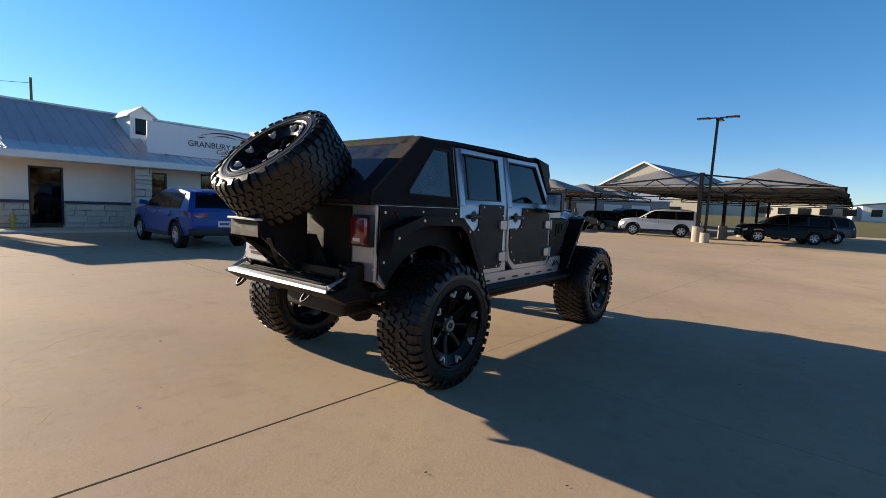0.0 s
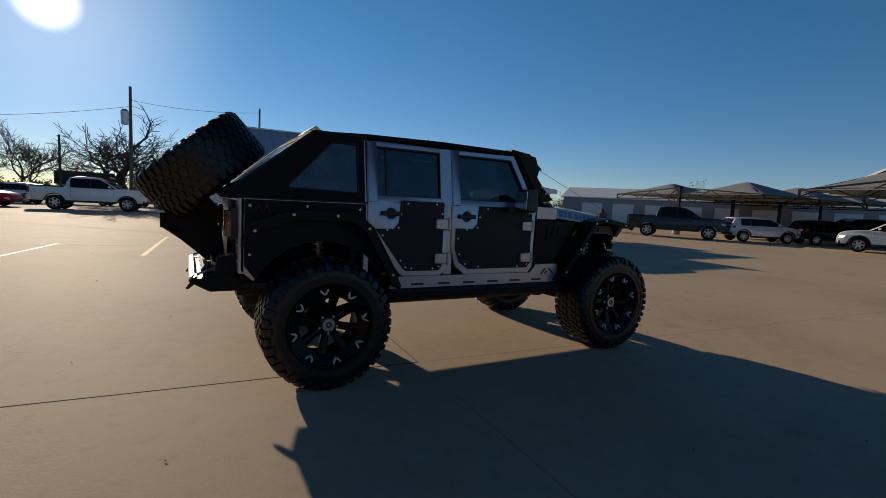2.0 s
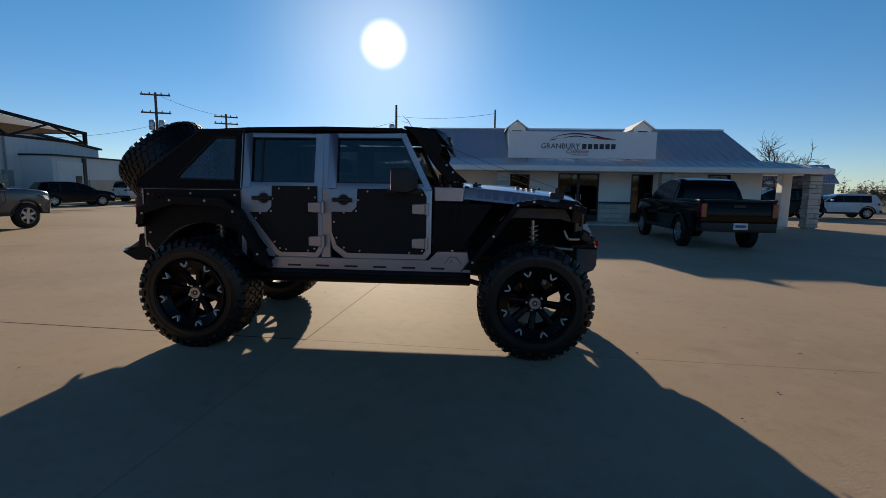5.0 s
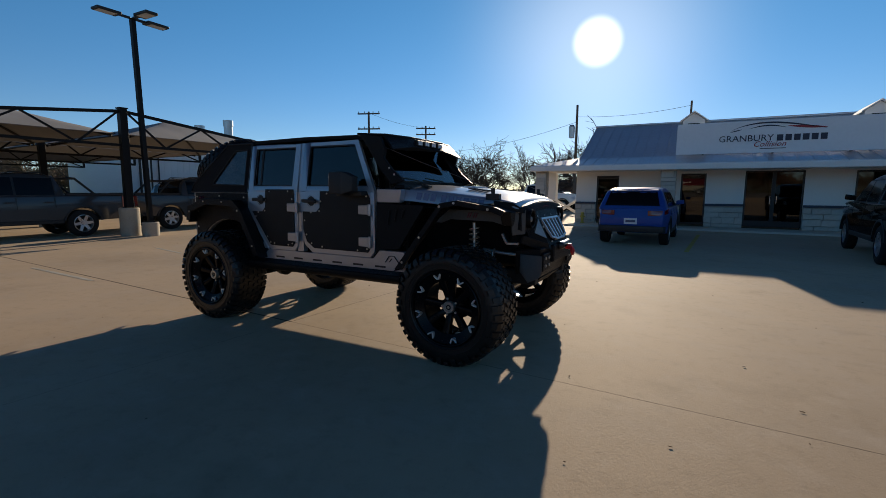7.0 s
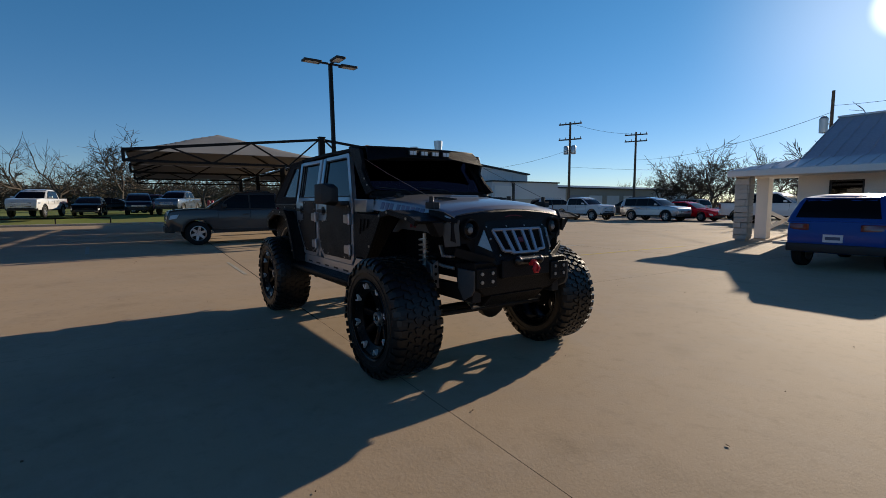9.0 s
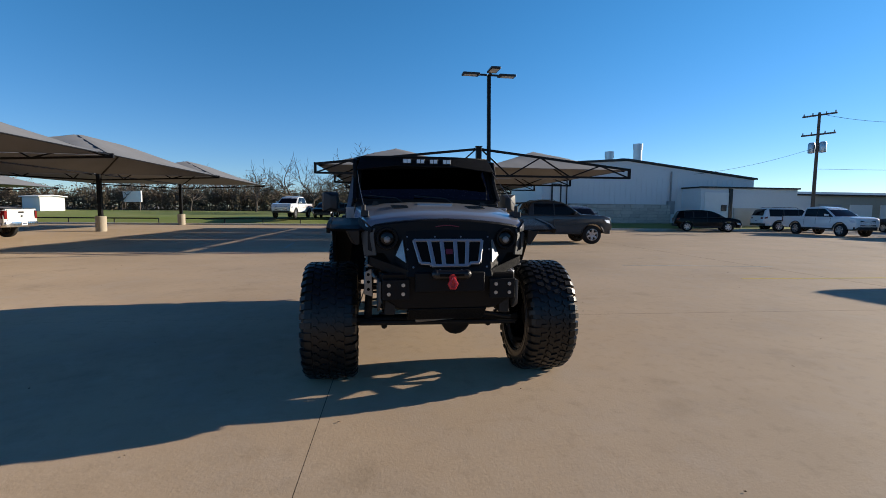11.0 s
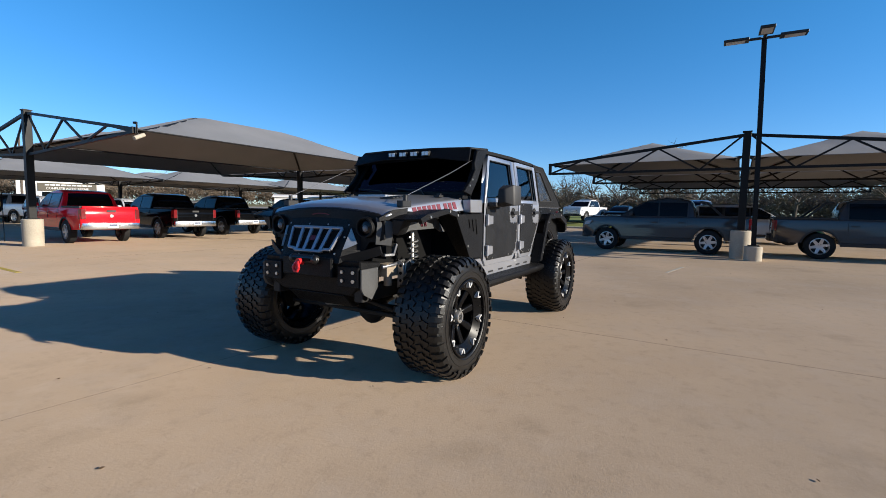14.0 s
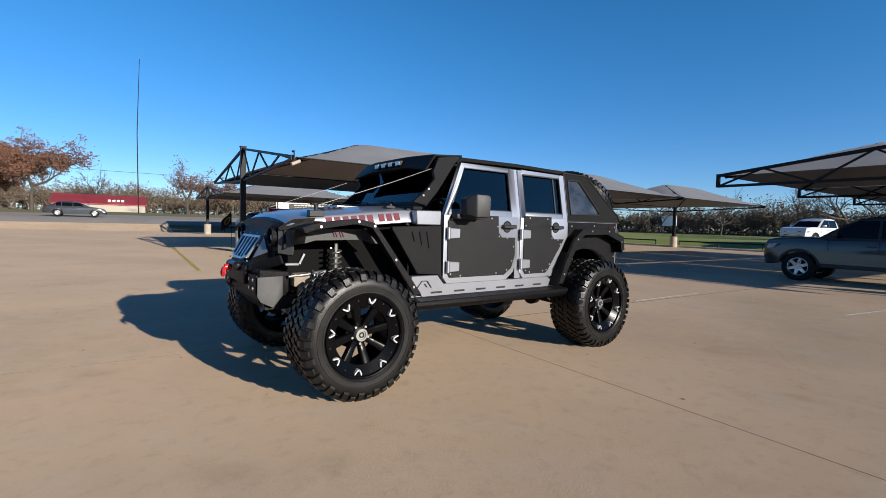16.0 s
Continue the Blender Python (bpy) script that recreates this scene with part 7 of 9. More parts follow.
def vehicle(kind, name, label, body_paint, at, category="car", group="parked vehicles", bright=True, rack=False):
    """A parked vehicle; local +x is ahead and the origin lies on the ground under its middle."""
    k = KINDS[kind]
    L, W, wb, fo, r = k["L"], k["W"], k["wb"], k["fo"], k["r"]
    xf, xr, hw = L / 2, -L / 2, W / 2
    ax_f, ax_r = xf - fo, xf - fo - wb
    truck = k["bed"] is not None
    car = thing(name, label, category, at, group)
    sill, belt = k["sill"], k["belt"]
    nx, nz = k["nose"]
    arch = r + 0.06
    low = [(xr + 0.10, sill + 0.02), (xr + 0.02, sill + 0.10), (xr, sill + 0.30), (xr + 0.015, belt - 0.22)]
    if truck:
        low += [(xr + 0.03, k["bed"] - 0.06), (xr + 0.06, k["bed"] - 0.01), (k["back"][-1][0] - 0.1, k["bed"] - 0.01)]
    elif kind == "sedan":
        low += [(xr + 0.05, belt - 0.02), (xr + 0.12, belt + 0.03), (k["back"][-1][0] - 0.05, belt + 0.02)]
    else:
        low += [(xr + 0.05, belt - 0.03), (k["back"][-1][0] + 0.06, belt - 0.01)]
    low += [(k["front"][0][0] - 0.25, belt)] + list(k["hood"]) + [(nx - 0.03, nz + 0.03), (nx, nz - 0.06), (xf, (nz + sill) / 2 + 0.02), (xf - 0.01, sill + 0.14), (xf - 0.07, sill + 0.03), (xf - 0.16, sill)]
    a0 = math.degrees(math.asin(max(-0.95, min(0.95, (sill - r) / arch))))
    low += arc(ax_f, r, arch, a0, 180 - a0, 14) + arc(ax_r, r, arch, a0, 180 - a0, 14)
    bm = B()

    def flank(z):
        """Half width of the body by height: fullest below the waist, drawn in above and below."""
        u = (z - sill) / (belt - sill)
        return hw * (1 - 0.035 * max(0.0, u - 0.62) / 0.38 - 0.045 * max(0.0, 0.35 - u) / 0.35)

    def slice_at(f, tuck):
        ring = []
        for x, z in low:
            on_arch = min(math.hypot(x - ax_f, z - r), math.hypot(x - ax_r, z - r)) < arch + 0.01
            top = z > belt - 0.12
            zz = z if on_arch else z - tuck * (0.05 if top else 0.0) + tuck * (0.03 if z < sill + 0.05 else 0.0)
            xx = x if on_arch else x * (1 - tuck * 0.016)
            y = f * flank(z)
            if x > xf - 0.60:
                y *= 1 - 0.16 * ((x - (xf - 0.60)) / 0.60) ** 1.8
            if x < xr + 0.30:
                y *= 1 - (0.045 if truck else 0.12) * ((xr + 0.30 - x) / 0.30) ** 1.5
            # a bulge over each wheel
            for ax in (ax_f, ax_r):
                d = math.hypot(x - ax, z - r)
                if d < arch + 0.25 and abs(f) > 0.9:
                    y *= 1 + 0.012 * (1 - max(0.0, d - arch) / 0.25)
            ring.append((xx, y, zz))
        return ring

    loft(bm, [slice_at(f, t) for f, t in ((-1.0, 1.0), (-0.985, 0.45), (-0.94, 0.08), (-0.80, -0.05), (0.0, -0.30), (0.80, -0.05), (0.94, 0.08), (0.985, 0.45), (1.0, 1.0))])
    part("body", bm, body_paint, car, "", smooth=48)
    # cabin: its outline lofted across, drawn in towards the roof and bowed over the top
    outline = list(k["front"]) + list(k["roof"]) + list(k["back"])
    ztop = max(z for x, z in outline)
    zb = min(k["front"][0][1], k["back"][-1][1])
    bw, tw = hw * 0.955, hw * 0.745

    def cab_y(z):
        u = (z - zb) / (ztop - zb)
        return bw + (tw - bw) * (0.85 * u + 0.15 * u * u)

    xm = (k["front"][-1][0] + k["back"][0][0]) / 2

    def cab_ring(f, sh):
        pts = []
        for x, z in outline:
            u = max(0.0, (z - zb) / (ztop - zb))
            pts.append((x + (xm - x) * sh * 0.055 + (0.05 * (1 - f * f) * (1 if x > xm else -0.5)), f * cab_y(z), z - sh * 0.055 * u + 0.018 * (1 - f * f) * u))
        return pts

    bm = B()
    loft(bm, [cab_ring(f, sh) for f, sh in ((-1.0, 1.0), (-0.985, 0.55), (-0.93, 0.12), (-0.75, 0.0), (-0.35, 0.0), (0.35, 0.0), (0.75, 0.0), (0.93, 0.12), (0.985, 0.55), (1.0, 1.0))])
    part("cabin", bm, body_paint, car, "", smooth=40)

    z0, z1 = belt + 0.035, ztop - 0.135
    fl, bl = list(k["front"]), list(k["back"])

    def edge(z):
        return along(fl, z) - 0.09, along(bl, z) + (0.07 if truck else 0.10)

    def patch(nm, lo, hi, s, za, zc, proud, material, label=""):
        """A piece of the cabin's flank between two limits along x, cut to the pillars' slope."""
        bm = B()
        rows = []
        for i in range(5):
            z = za + (zc - za) * i / 4
            e0, e1 = edge(z)
            a, b = min(hi, e0), max(lo, e1)
            b = min(b, a - 0.02)
            rows.append([(a, z), (b, z)])
        ring = [p[0] for p in rows] + [p[1] for p in rows][::-1]
        loft(bm, [[(x, s * (cab_y(z) + proud - d), z) for x, z in ring] for d in (0.0, 0.02)])
        return part(nm, bm, material, car, label, smooth=0)

    for s in (-1, 1):
        lo = min(p[0] for p in k["panes"])
        patch("pillar_band", lo - 0.03, 9, s, z0 - 0.03, z1 + 0.02, 0.0035, M_PLASTIC)
        for a, b in k["panes"]:
            patch("side_window", a, b, s, z0, z1, 0.0075, M_DARKGLASS, "dark side glass")
        for x in (k["front"][0][0] - 0.30,) + k["cuts"]:
            bm = B()
            zs = [sill + 0.06 + (belt - 0.05 - sill - 0.06) * i / 5 for i in range(6)]
            for za, zc in zip(zs, zs[1:]):
                loft(bm, [[(x + dx, s * (flank(z) + dy), z) for dx, dy in ((-0.004, 0.0025), (0.004, 0.0025), (0.004, -0.01), (-0.004, -0.01))] for z in (za, zc)])
            part("door_seam", bm, M_PLASTIC, car, smooth=0)
        for x in k["cuts"]:
            bm = B()
            box(bm, x + 0.06, x + 0.24, min(s * hw * 0.97, s * (hw + 0.012)), max(s * hw * 0.97, s * (hw + 0.012)), belt - 0.185, belt - 0.155)
            part("door_handle", bm, body_paint, car, bevel=0.006)
        bm = B()
        mx = k["front"][0][0] - 0.46
        loft(bm, [[(mx - 0.07, s * (hw - 0.02), belt + 0.05), (mx + 0.05, s * (hw - 0.02), belt + 0.05), (mx + 0.05, s * (hw - 0.02), belt + 0.16), (mx - 0.07, s * (hw - 0.02), belt + 0.17)],
                  [(mx - 0.08, s * (hw + 0.20), belt + 0.07), (mx + 0.03, s * (hw + 0.18), belt + 0.07), (mx + 0.02, s * (hw + 0.17), belt + 0.19), (mx - 0.08, s * (hw + 0.19), belt + 0.20)]])
        part("mirror", bm, body_paint if body_paint is not P_GREY else M_PLASTIC, car, bevel=0.02, seg=2)
        for ax in (ax_f, ax_r):
            bm = B()
            lim = max(a0, -6)
            pts, outer = arc(ax, r, arch - 0.005, lim, 180 - lim, 16), arc(ax, r, arch + 0.045, lim, 180 - lim, 16)
            prism(bm, pts + outer[::-1], "xz", min(s * (hw - 0.05), s * (hw + 0.014)), max(s * (hw - 0.05), s * (hw + 0.014)))
            part("arch_trim", bm, body_paint if kind == "sedan" else M_PLASTIC, car, smooth=20, bevel=0.006)
            bm = B()
            loft(bm, [[(x, s * y, z) for x, z in arc(ax, r, arch + 0.01, a0, 180 - a0, 12)] for y in (hw * 0.55, hw - 0.05)], caps=False, closed=False)
            bmesh.ops.solidify(bm, geom=bm.faces, thickness=0.02)
            part("wheel_well", bm, M_DARK, car, smooth=30)
        bm = B()
        box(bm, ax_r + arch + 0.02, ax_f - arch - 0.02, min(s * (hw - 0.09), s * (hw - 0.01)), max(s * (hw - 0.09), s * (hw - 0.01)), sill - 0.06, sill + 0.05)
        part("sill_trim", bm, M_PLASTIC, car, smooth=0, bevel=0.012)
        # head and tail lamps
        bm = B()
        loft(bm, [[(nx - 0.34, s * hw * 0.95, nz - 0.02), (nx - 0.10, s * hw * 0.86, nz - 0.05), (nx + 0.005, s * hw * 0.62, nz - 0.07), (nx + 0.02, s * hw * 0.60, nz - 0.15), (nx - 0.05, s * hw * 0.87, nz - 0.19), (nx - 0.26, s * hw * 0.965, nz - 0.15)],
                  [(nx - 0.36, s * hw * 0.80, nz - 0.02), (nx - 0.16, s * hw * 0.74, nz - 0.05), (nx - 0.10, s * hw * 0.56, nz - 0.07), (nx - 0.10, s * hw * 0.56, nz - 0.15), (nx - 0.12, s * hw * 0.74, nz - 0.19), (nx - 0.30, s * hw * 0.80, nz - 0.15)]])
        part("headlight", bm, M_CLEARLENS, car, "clear headlight", bevel=0.008)
        bm = B()
        if truck:
            loft(bm, [[(xr - 0.012, s * hw * 0.79, z), (xr - 0.008, s * hw * 0.925, z), (xr + 0.13, s * hw * 0.972, z), (xr + 0.13, s * hw * 0.79, z)] for z in (k["bed"] - 0.40, k["bed"] - 0.06)])
        else:
            w0 = 0.46 if kind == "crossover" else 0.58
            loft(bm, [[(xr - 0.008, s * hw * w0, za), (xr + 0.03, s * hw * 0.84, za), (xr + 0.30, s * hw * 0.985, za + 0.05), (xr + 0.30, s * hw * 0.80, za + 0.05), (xr + 0.12, s * hw * w0, za)] for za in (belt - 0.19, belt - 0.06)])
        part("tail_light", bm, M_TAIL, car, "red tail light", bevel=0.01)
        for ax in (ax_f, ax_r):
            t, rm, bk = car_wheel(r, 0.24)
            w = new("wheel")
            w.parent = car
            w.matrix_basis = Matrix.Translation((ax, s * (hw - 0.125), r - 0.004)) @ Matrix.Rotation(0 if s > 0 else math.pi, 4, "Z") @ Matrix.Rotation(ax * 1.7 + s, 4, "Y")
            for nm, me in (("tyre", t), ("rim", rm), ("brake_disc", bk)):
                o = new(nm, me)
                o.parent = w

    def across(line, za, zc, wide, nm, lab, out):
        """Front or rear glass laid on the bowed face of the cabin."""
        bm = B()
        zs = [za + (zc - za) * i / 4 for i in range(5)]
        fs = (-wide, -wide * 0.6, 0.0, wide * 0.6, wide)
        lay = []
        for d in (0.012 * out, -0.012 * out):
            for z in zs:
                u = max(0.0, (z - zb) / (ztop - zb))
                x = along(line, z)
                lay.append([bm.verts.new((x + (0.05 * (1 - f * f) * (1 if out > 0 else -0.5)) + d, f * cab_y(z), z + 0.018 * (1 - f * f) * u)) for f in fs])
        n = len(zs)
        for q, flip in ((0, False), (n, True)):
            for i in range(n - 1):
                for j in range(len(fs) - 1):
                    v = (lay[q + i][j], lay[q + i][j + 1], lay[q + i + 1][j + 1], lay[q + i + 1][j])
                    bm.faces.new(v[::-1] if flip else v)
        rim = [lay[0][j] for j in range(len(fs))] + [lay[i][-1] for i in range(1, n)] + [lay[n - 1][j] for j in range(len(fs) - 2, -1, -1)] + [lay[i][0] for i in range(n - 2, 0, -1)]
        back = [lay[n][j] for j in range(len(fs))] + [lay[n + i][-1] for i in range(1, n)] + [lay[2 * n - 1][j] for j in range(len(fs) - 2, -1, -1)] + [lay[n + i][0] for i in range(n - 2, 0, -1)]
        for i in range(len(rim)):
            j = (i + 1) % len(rim)
            bm.faces.new((rim[i], back[i], back[j], rim[j]))
        return part(nm, bm, M_DARKGLASS, car, lab, smooth=40)

    across(fl, fl[0][1] + 0.06, fl[-1][1] - 0.03, 0.88, "windscreen", "dark windscreen", 1)
    across(bl, max(bl[-1][1] + 0.10, belt + 0.06), bl[0][1] - 0.05, 0.82, "rear_window", "dark rear glass", -1)
    # grille, bumpers, plate
    bm = B()
    gz0, gz1 = sill + 0.20, nz - 0.07
    loft(bm, [[(xf - 0.04, y, gz0), (xf + 0.012, y * 0.98, gz0), (nx + 0.012, y * 0.94, gz1), (nx - 0.05, y * 0.94, gz1)] for y in (-hw * 0.57, hw * 0.57)])
    g = part("grille", bm, M_PLASTIC, car, "black grille", smooth=0, bevel=0.01)
    for i in range(3):
        bm = B()
        f = (i + 0.7) / 3.6
        z = gz0 + (gz1 - gz0) * f
        x = xf + (nx - xf) * f
        box(bm, x + 0.006, x + 0.022, -hw * 0.52, hw * 0.52, z, z + 0.022)
        part("grille_bar", bm, M_CHROME if kind not in ("sedan", "crossover") and bright else M_PLASTIC, g, smooth=0)
    fb = [(-hw * 0.86, xf - 0.10), (-hw * 0.62, xf + 0.03), (hw * 0.62, xf + 0.03), (hw * 0.86, xf - 0.10), (hw * 0.86, xf - 0.24), (-hw * 0.86, xf - 0.24)]
    bm = B()
    loft(bm, [[(x, y, z) for y, x in fb] for z in (sill - 0.04, sill + 0.15)])
    part("front_bumper", bm, M_PLASTIC, car, bevel=0.02, seg=2)
    rbm = [(-hw * 0.95, xr + 0.16), (-hw * 0.90, xr - (0.05 if truck else -0.02)), (-hw * 0.60, xr - (0.11 if truck else 0.03)), (hw * 0.60, xr - (0.11 if truck else 0.03)), (hw * 0.90, xr - (0.05 if truck else -0.02)), (hw * 0.95, xr + 0.16)]
    bm = B()
    loft(bm, [[(x, y, z) for y, x in rbm] for z in (sill + 0.03, sill + (0.25 if truck else 0.20))])
    part("rear_bumper", bm, M_CHROME if truck and bright and body_paint is not P_GREY else M_PLASTIC, car, bevel=0.025, seg=2)
    bm = B()
    pz = sill + 0.09 if truck else belt - 0.42
    px = xr - (0.122 if truck else 0.022)
    box(bm, px, px + 0.03, -0.16, 0.16, pz, pz + 0.155)
    pl = part("licence_plate", bm, M_PLATE, car, "white licence plate", smooth=0)
    bm = B()
    box(bm, px - 0.003, px - 0.0005, -0.12, 0.12, pz + 0.05, pz + 0.11)
    part("plate_print_bar", bm, M_BLUEBAR, pl, smooth=0)
    if truck:
        bx = k["back"][-1][0]
        bm = B()
        box(bm, xr + 0.10, bx - 0.04, -hw * 0.84, hw * 0.84, k["bed"] - 0.02, k["bed"] - 0.004)
        part("bed_liner", bm, M_DARK, car, "black load bed", smooth=0)
        for s in (-1, 1):
            bm = B()
            box(bm, xr + 0.085, bx - 0.02, s * hw * 0.90 - 0.05, s * hw * 0.90 + 0.05, k["bed"] - 0.03, k["bed"] + 0.035)
            part("bed_rail", bm, M_PLASTIC, car, bevel=0.012)
        bm = B()
        box(bm, xr + 0.0, xr + 0.075, -hw * 0.88, hw * 0.88, k["bed"] - 0.05, k["bed"] + 0.03)
        part("tailgate_cap", bm, body_paint, car, bevel=0.02, seg=2)
        for y in (-hw * 0.79, hw * 0.79):
            bm = B()
            box(bm, xr - 0.006, xr + 0.01, y - 0.004, y + 0.004, sill + 0.28, k["bed"] - 0.03)
            part("tailgate_seam", bm, M_PLASTIC, car, smooth=0)
        bm = B()
        box(bm, xr - 0.012, xr + 0.02, -0.14, 0.14, k["bed"] - 0.17, k["bed"] - 0.09)
        part("tailgate_handle", bm, M_PLASTIC, car, bevel=0.01)
        if bright:
            bm = B()
            cyl(bm, (xr - 0.016, 0, k["bed"] - 0.29), 0.055, 0.02, 14, "x")
            part("round_badge", bm, M_CHROME, car)
        if rack:
            for s in (-1, 1):
                bm = B()
                tube(bm, [(bx - 0.75, s * hw * 0.88, k["bed"] + 0.02), (bx - 0.30, s * hw * 0.80, ztop - 0.13), (bx - 0.10, s * hw * 0.78, ztop - 0.11)], 0.035, 8)
                part("sport_bar", bm, M_PLASTIC, car, "black tubular sport bar")
            bm = B()
            tube(bm, [(bx - 0.26, -hw * 0.80, ztop - 0.13), (bx - 0.26, hw * 0.80, ztop - 0.13)], 0.035, 8)
            part("sport_bar", bm, M_PLASTIC, car, "black tubular sport bar")
    if kind == "suv" or rack:
        for s in (-1, 1):
            bm = B()
            xa, xb = k["front"][-1][0] - 0.15, (k["back"][0][0] + 0.15)
            tube(bm, [(xa, s * tw * 0.93, ztop - 0.05), (xa - 0.12, s * tw * 0.92, ztop + 0.02), (xb + 0.12, s * tw * 0.92, ztop + 0.015), (xb, s * tw * 0.93, ztop - 0.06)], 0.016, 6)
            part("roof_rail", bm, M_PLASTIC, car)
    elif kind == "crossover":
        bm = B()
        xe, ze = k["back"][0]
        prism(bm, [(xe + 0.20, ze + 0.035), (xe - 0.10, ze - 0.005), (xe - 0.09, ze - 0.03), (xe + 0.20, ze - 0.02)], "xz", -tw * 0.9, tw * 0.9)
        part("roof_spoiler", bm, body_paint, car, bevel=0.01)
    return car


PK = "mid-size pickup truck with alloy wheels"
# two grey pickups under the canopy by the lamp
vehicle("pickup", "pickup_truck", "gunmetal grey " + PK + " under a canopy", P_GREY, pose(-13.75, 1.35, 0, 0, 0, -91.5), "truck", rack=True)
vehicle("pickup", "pickup_truck", "gunmetal grey " + PK + " by a lamp", P_GREY, pose(-14.15, 7.25, 0, 0, 0, 86.5), "truck", rack=True)
vehicle("suv", "parked_suv", "slate blue SUV parked near the white workshop", P_SLATE, pose(-25.9, 14.3, 0, 0, 0, -4))
vehicle("suv", "parked_suv", "silver SUV under the canopy behind the pickups", P_SILVER, pose(-21.5, 4.3, 0, 0, 0, 95))
vehicle("crossover", "crossover_car", "black crossover parked by the workshop", P_BLACK, pose(-25.2, 24.0, 0, 0, 0, 62))
vehicle("suv", "parked_suv", "white SUV parked past the workshop annex", P_WHITE, pose(-25.5, 31.5, 0, 0, 0, 75))
# in front of the shop
vehicle("crossover", "crossover_car", "bright blue compact crossover parked by the shop", P_BLUE, pose(1.70, 11.00, 0, 0, 0, 88.5))
vehicle("pickup", "pickup_truck", "black crew-cab pickup truck parked in front of the shop", P_BLACK, pose(7.40, 9.52, 0, 0, 0, 87.5), "truck", bright=False)
# under the canopy row with the red truck
for x, y, kd, nm, pt, lab in ((-3.85, -17.7, "pickup", "pickup_truck", P_RED, "bright red pickup truck under the shade canopy"),
                              (-7.27, -18.3, "pickup", "pickup_truck", P_BLACK, "black pickup truck with silver bumper under the canopy"),
                              (-10.45, -18.7, "pickup", "pickup_truck", P_BLACK, "black crew-cab pickup truck under the canopy"),
                              (-14.9, -18.3, "pickup", "pickup_truck", P_BLACK, "black crew-cab pickup truck by a canopy post"),
                              (-17.5, -17.8, "pickup", "pickup_truck", P_WHITE, "white pickup truck at the row's end")):
    vehicle(kd, nm, lab, pt, pose(x, y, 0, 0, 0, -94), "truck")
vehicle("suv", "parked_suv", "white SUV behind the red truck", P_WHITE, pose(-8.0, -30.5, 0, 0, 0, 84))
vehicle("big_pickup", "pickup_truck", "silver full-size pickup in the far parking row", P_SILVER, pose(-9.0, -39.4, 0, 0, 0, -75), "truck")
vehicle("suv", "parked_suv", "white SUV in the second parking row", P_WHITE, pose(-13.0, -32.0, 0, 0, 0, 84))
vehicle("suv", "parked_suv", "silver SUV in the second parking row", P_SILVER, pose(-18.0, -33.0, 0, 0, 0, 84))
# on the lawn beyond the kerb
def on_land(x, y, turn):
    return pose(x, y, terrain(x, y) + 0.03, 0, 0, turn)


vehicle("big_pickup", "pickup_truck", "white full-size pickup truck on the lawn", P_WHITE, on_land(-40.4, -7.3, -12), "truck")
vehicle("sedan", "sedan_car", "black sedan on the lawn", P_BLACK, on_land(-41.6, -4.3, -6))
vehicle("suv", "parked_suv", "dark SUV on the lawn", P_NAVY, on_land(-42.6, -1.0, -3))
vehicle("suv", "parked_suv", "maroon SUV on the lawn", P_MAROON, on_land(-50.0, 1.2, 70))
vehicle("sedan", "sedan_car", "black sedan at the back of the lawn", P_BLACK, on_land(-50.0, -2.6, 80))
vehicle("big_pickup", "pickup_truck", "blue-grey full-size pickup on the lawn", P_SLATE, on_land(-42.0, 1.9, -24), "truck")
# the far row past the shop
vehicle("pickup", "pickup_truck", "white pickup truck with topper in the far row", P_WHITE, pose(-20.4, 29.0, -0.02, 0, 0, -4), "truck")
vehicle("suv", "parked_suv", "tan and silver SUV in the far row", P_SILVER, pose(-15.3, 31.0, -0.02, 0, 0, -4))
vehicle("sedan", "sedan_car", "red sedan in the far row", P_RED, pose(-13.8, 33.2, -0.02, 0, 0, -6))
vehicle("big_pickup", "pickup_truck", "white crew-cab pickup behind the porch", P_WHITE, pose(-7.45, 31.2, -0.02, 0, 0, -4), "truck")
for x, y, pt, kd, lab in ((-24, 41, P_NAVY, "suv", "dark SUV in the distant car row"), (-19, 42, P_TAN, "suv", "tan SUV in the distant car row"), (-14, 42, P_WHITE, "crossover", "white crossover in the distant car row"),
                          (-9.5, 43, P_NAVY, "sedan", "dark sedan in the distant car row"), (-4.5, 43, P_SILVER, "crossover", "silver crossover in the distant car row"), (1.5, 44, P_BLACK, "suv", "black SUV in the distant car row")):
    vehicle(kd, "parked_suv" if kd == "suv" else "sedan_car" if kd == "sedan" else "crossover_car", lab, pt, pose(x, y, -0.1, 0, 0, 170))
# rows past the shop on the other side
vehicle("suv", "parked_suv", "white SUV at the yard's edge by a lamp", P_WHITE, pose(29.4, 5.25, 0, 0, 0, 107))
vehicle("suv", "parked_suv", "black SUV under the canopy", P_BLACK, pose(31.7, -1.5, 0, 0, 0, 109))
vehicle("suv", "parked_suv", "dark blue SUV under the canopy", P_NAVY, pose(36.6, -2.6, 0, 0, 0, 112))
vehicle("big_pickup", "pickup_truck", "dark blue full-size pickup near the canopies", P_NAVY, pose(25.8, 15.3, 0, 0, 0, -58), "truck")
vehicle("crossover", "crossover_car", "white crossover near the canopies", P_WHITE, pose(29.7, 12.2, 0, 0, 0, -33))
vehicle("crossover", "crossover_car", "black crossover near the canopies", P_BLACK, pose(33.2, 9.8, 0, 0, 0, -33))
vehicle("suv", "parked_suv", "black SUV under the far canopy", P_BLACK, pose(38.0, 9.0, 0, 0, 0, -33))
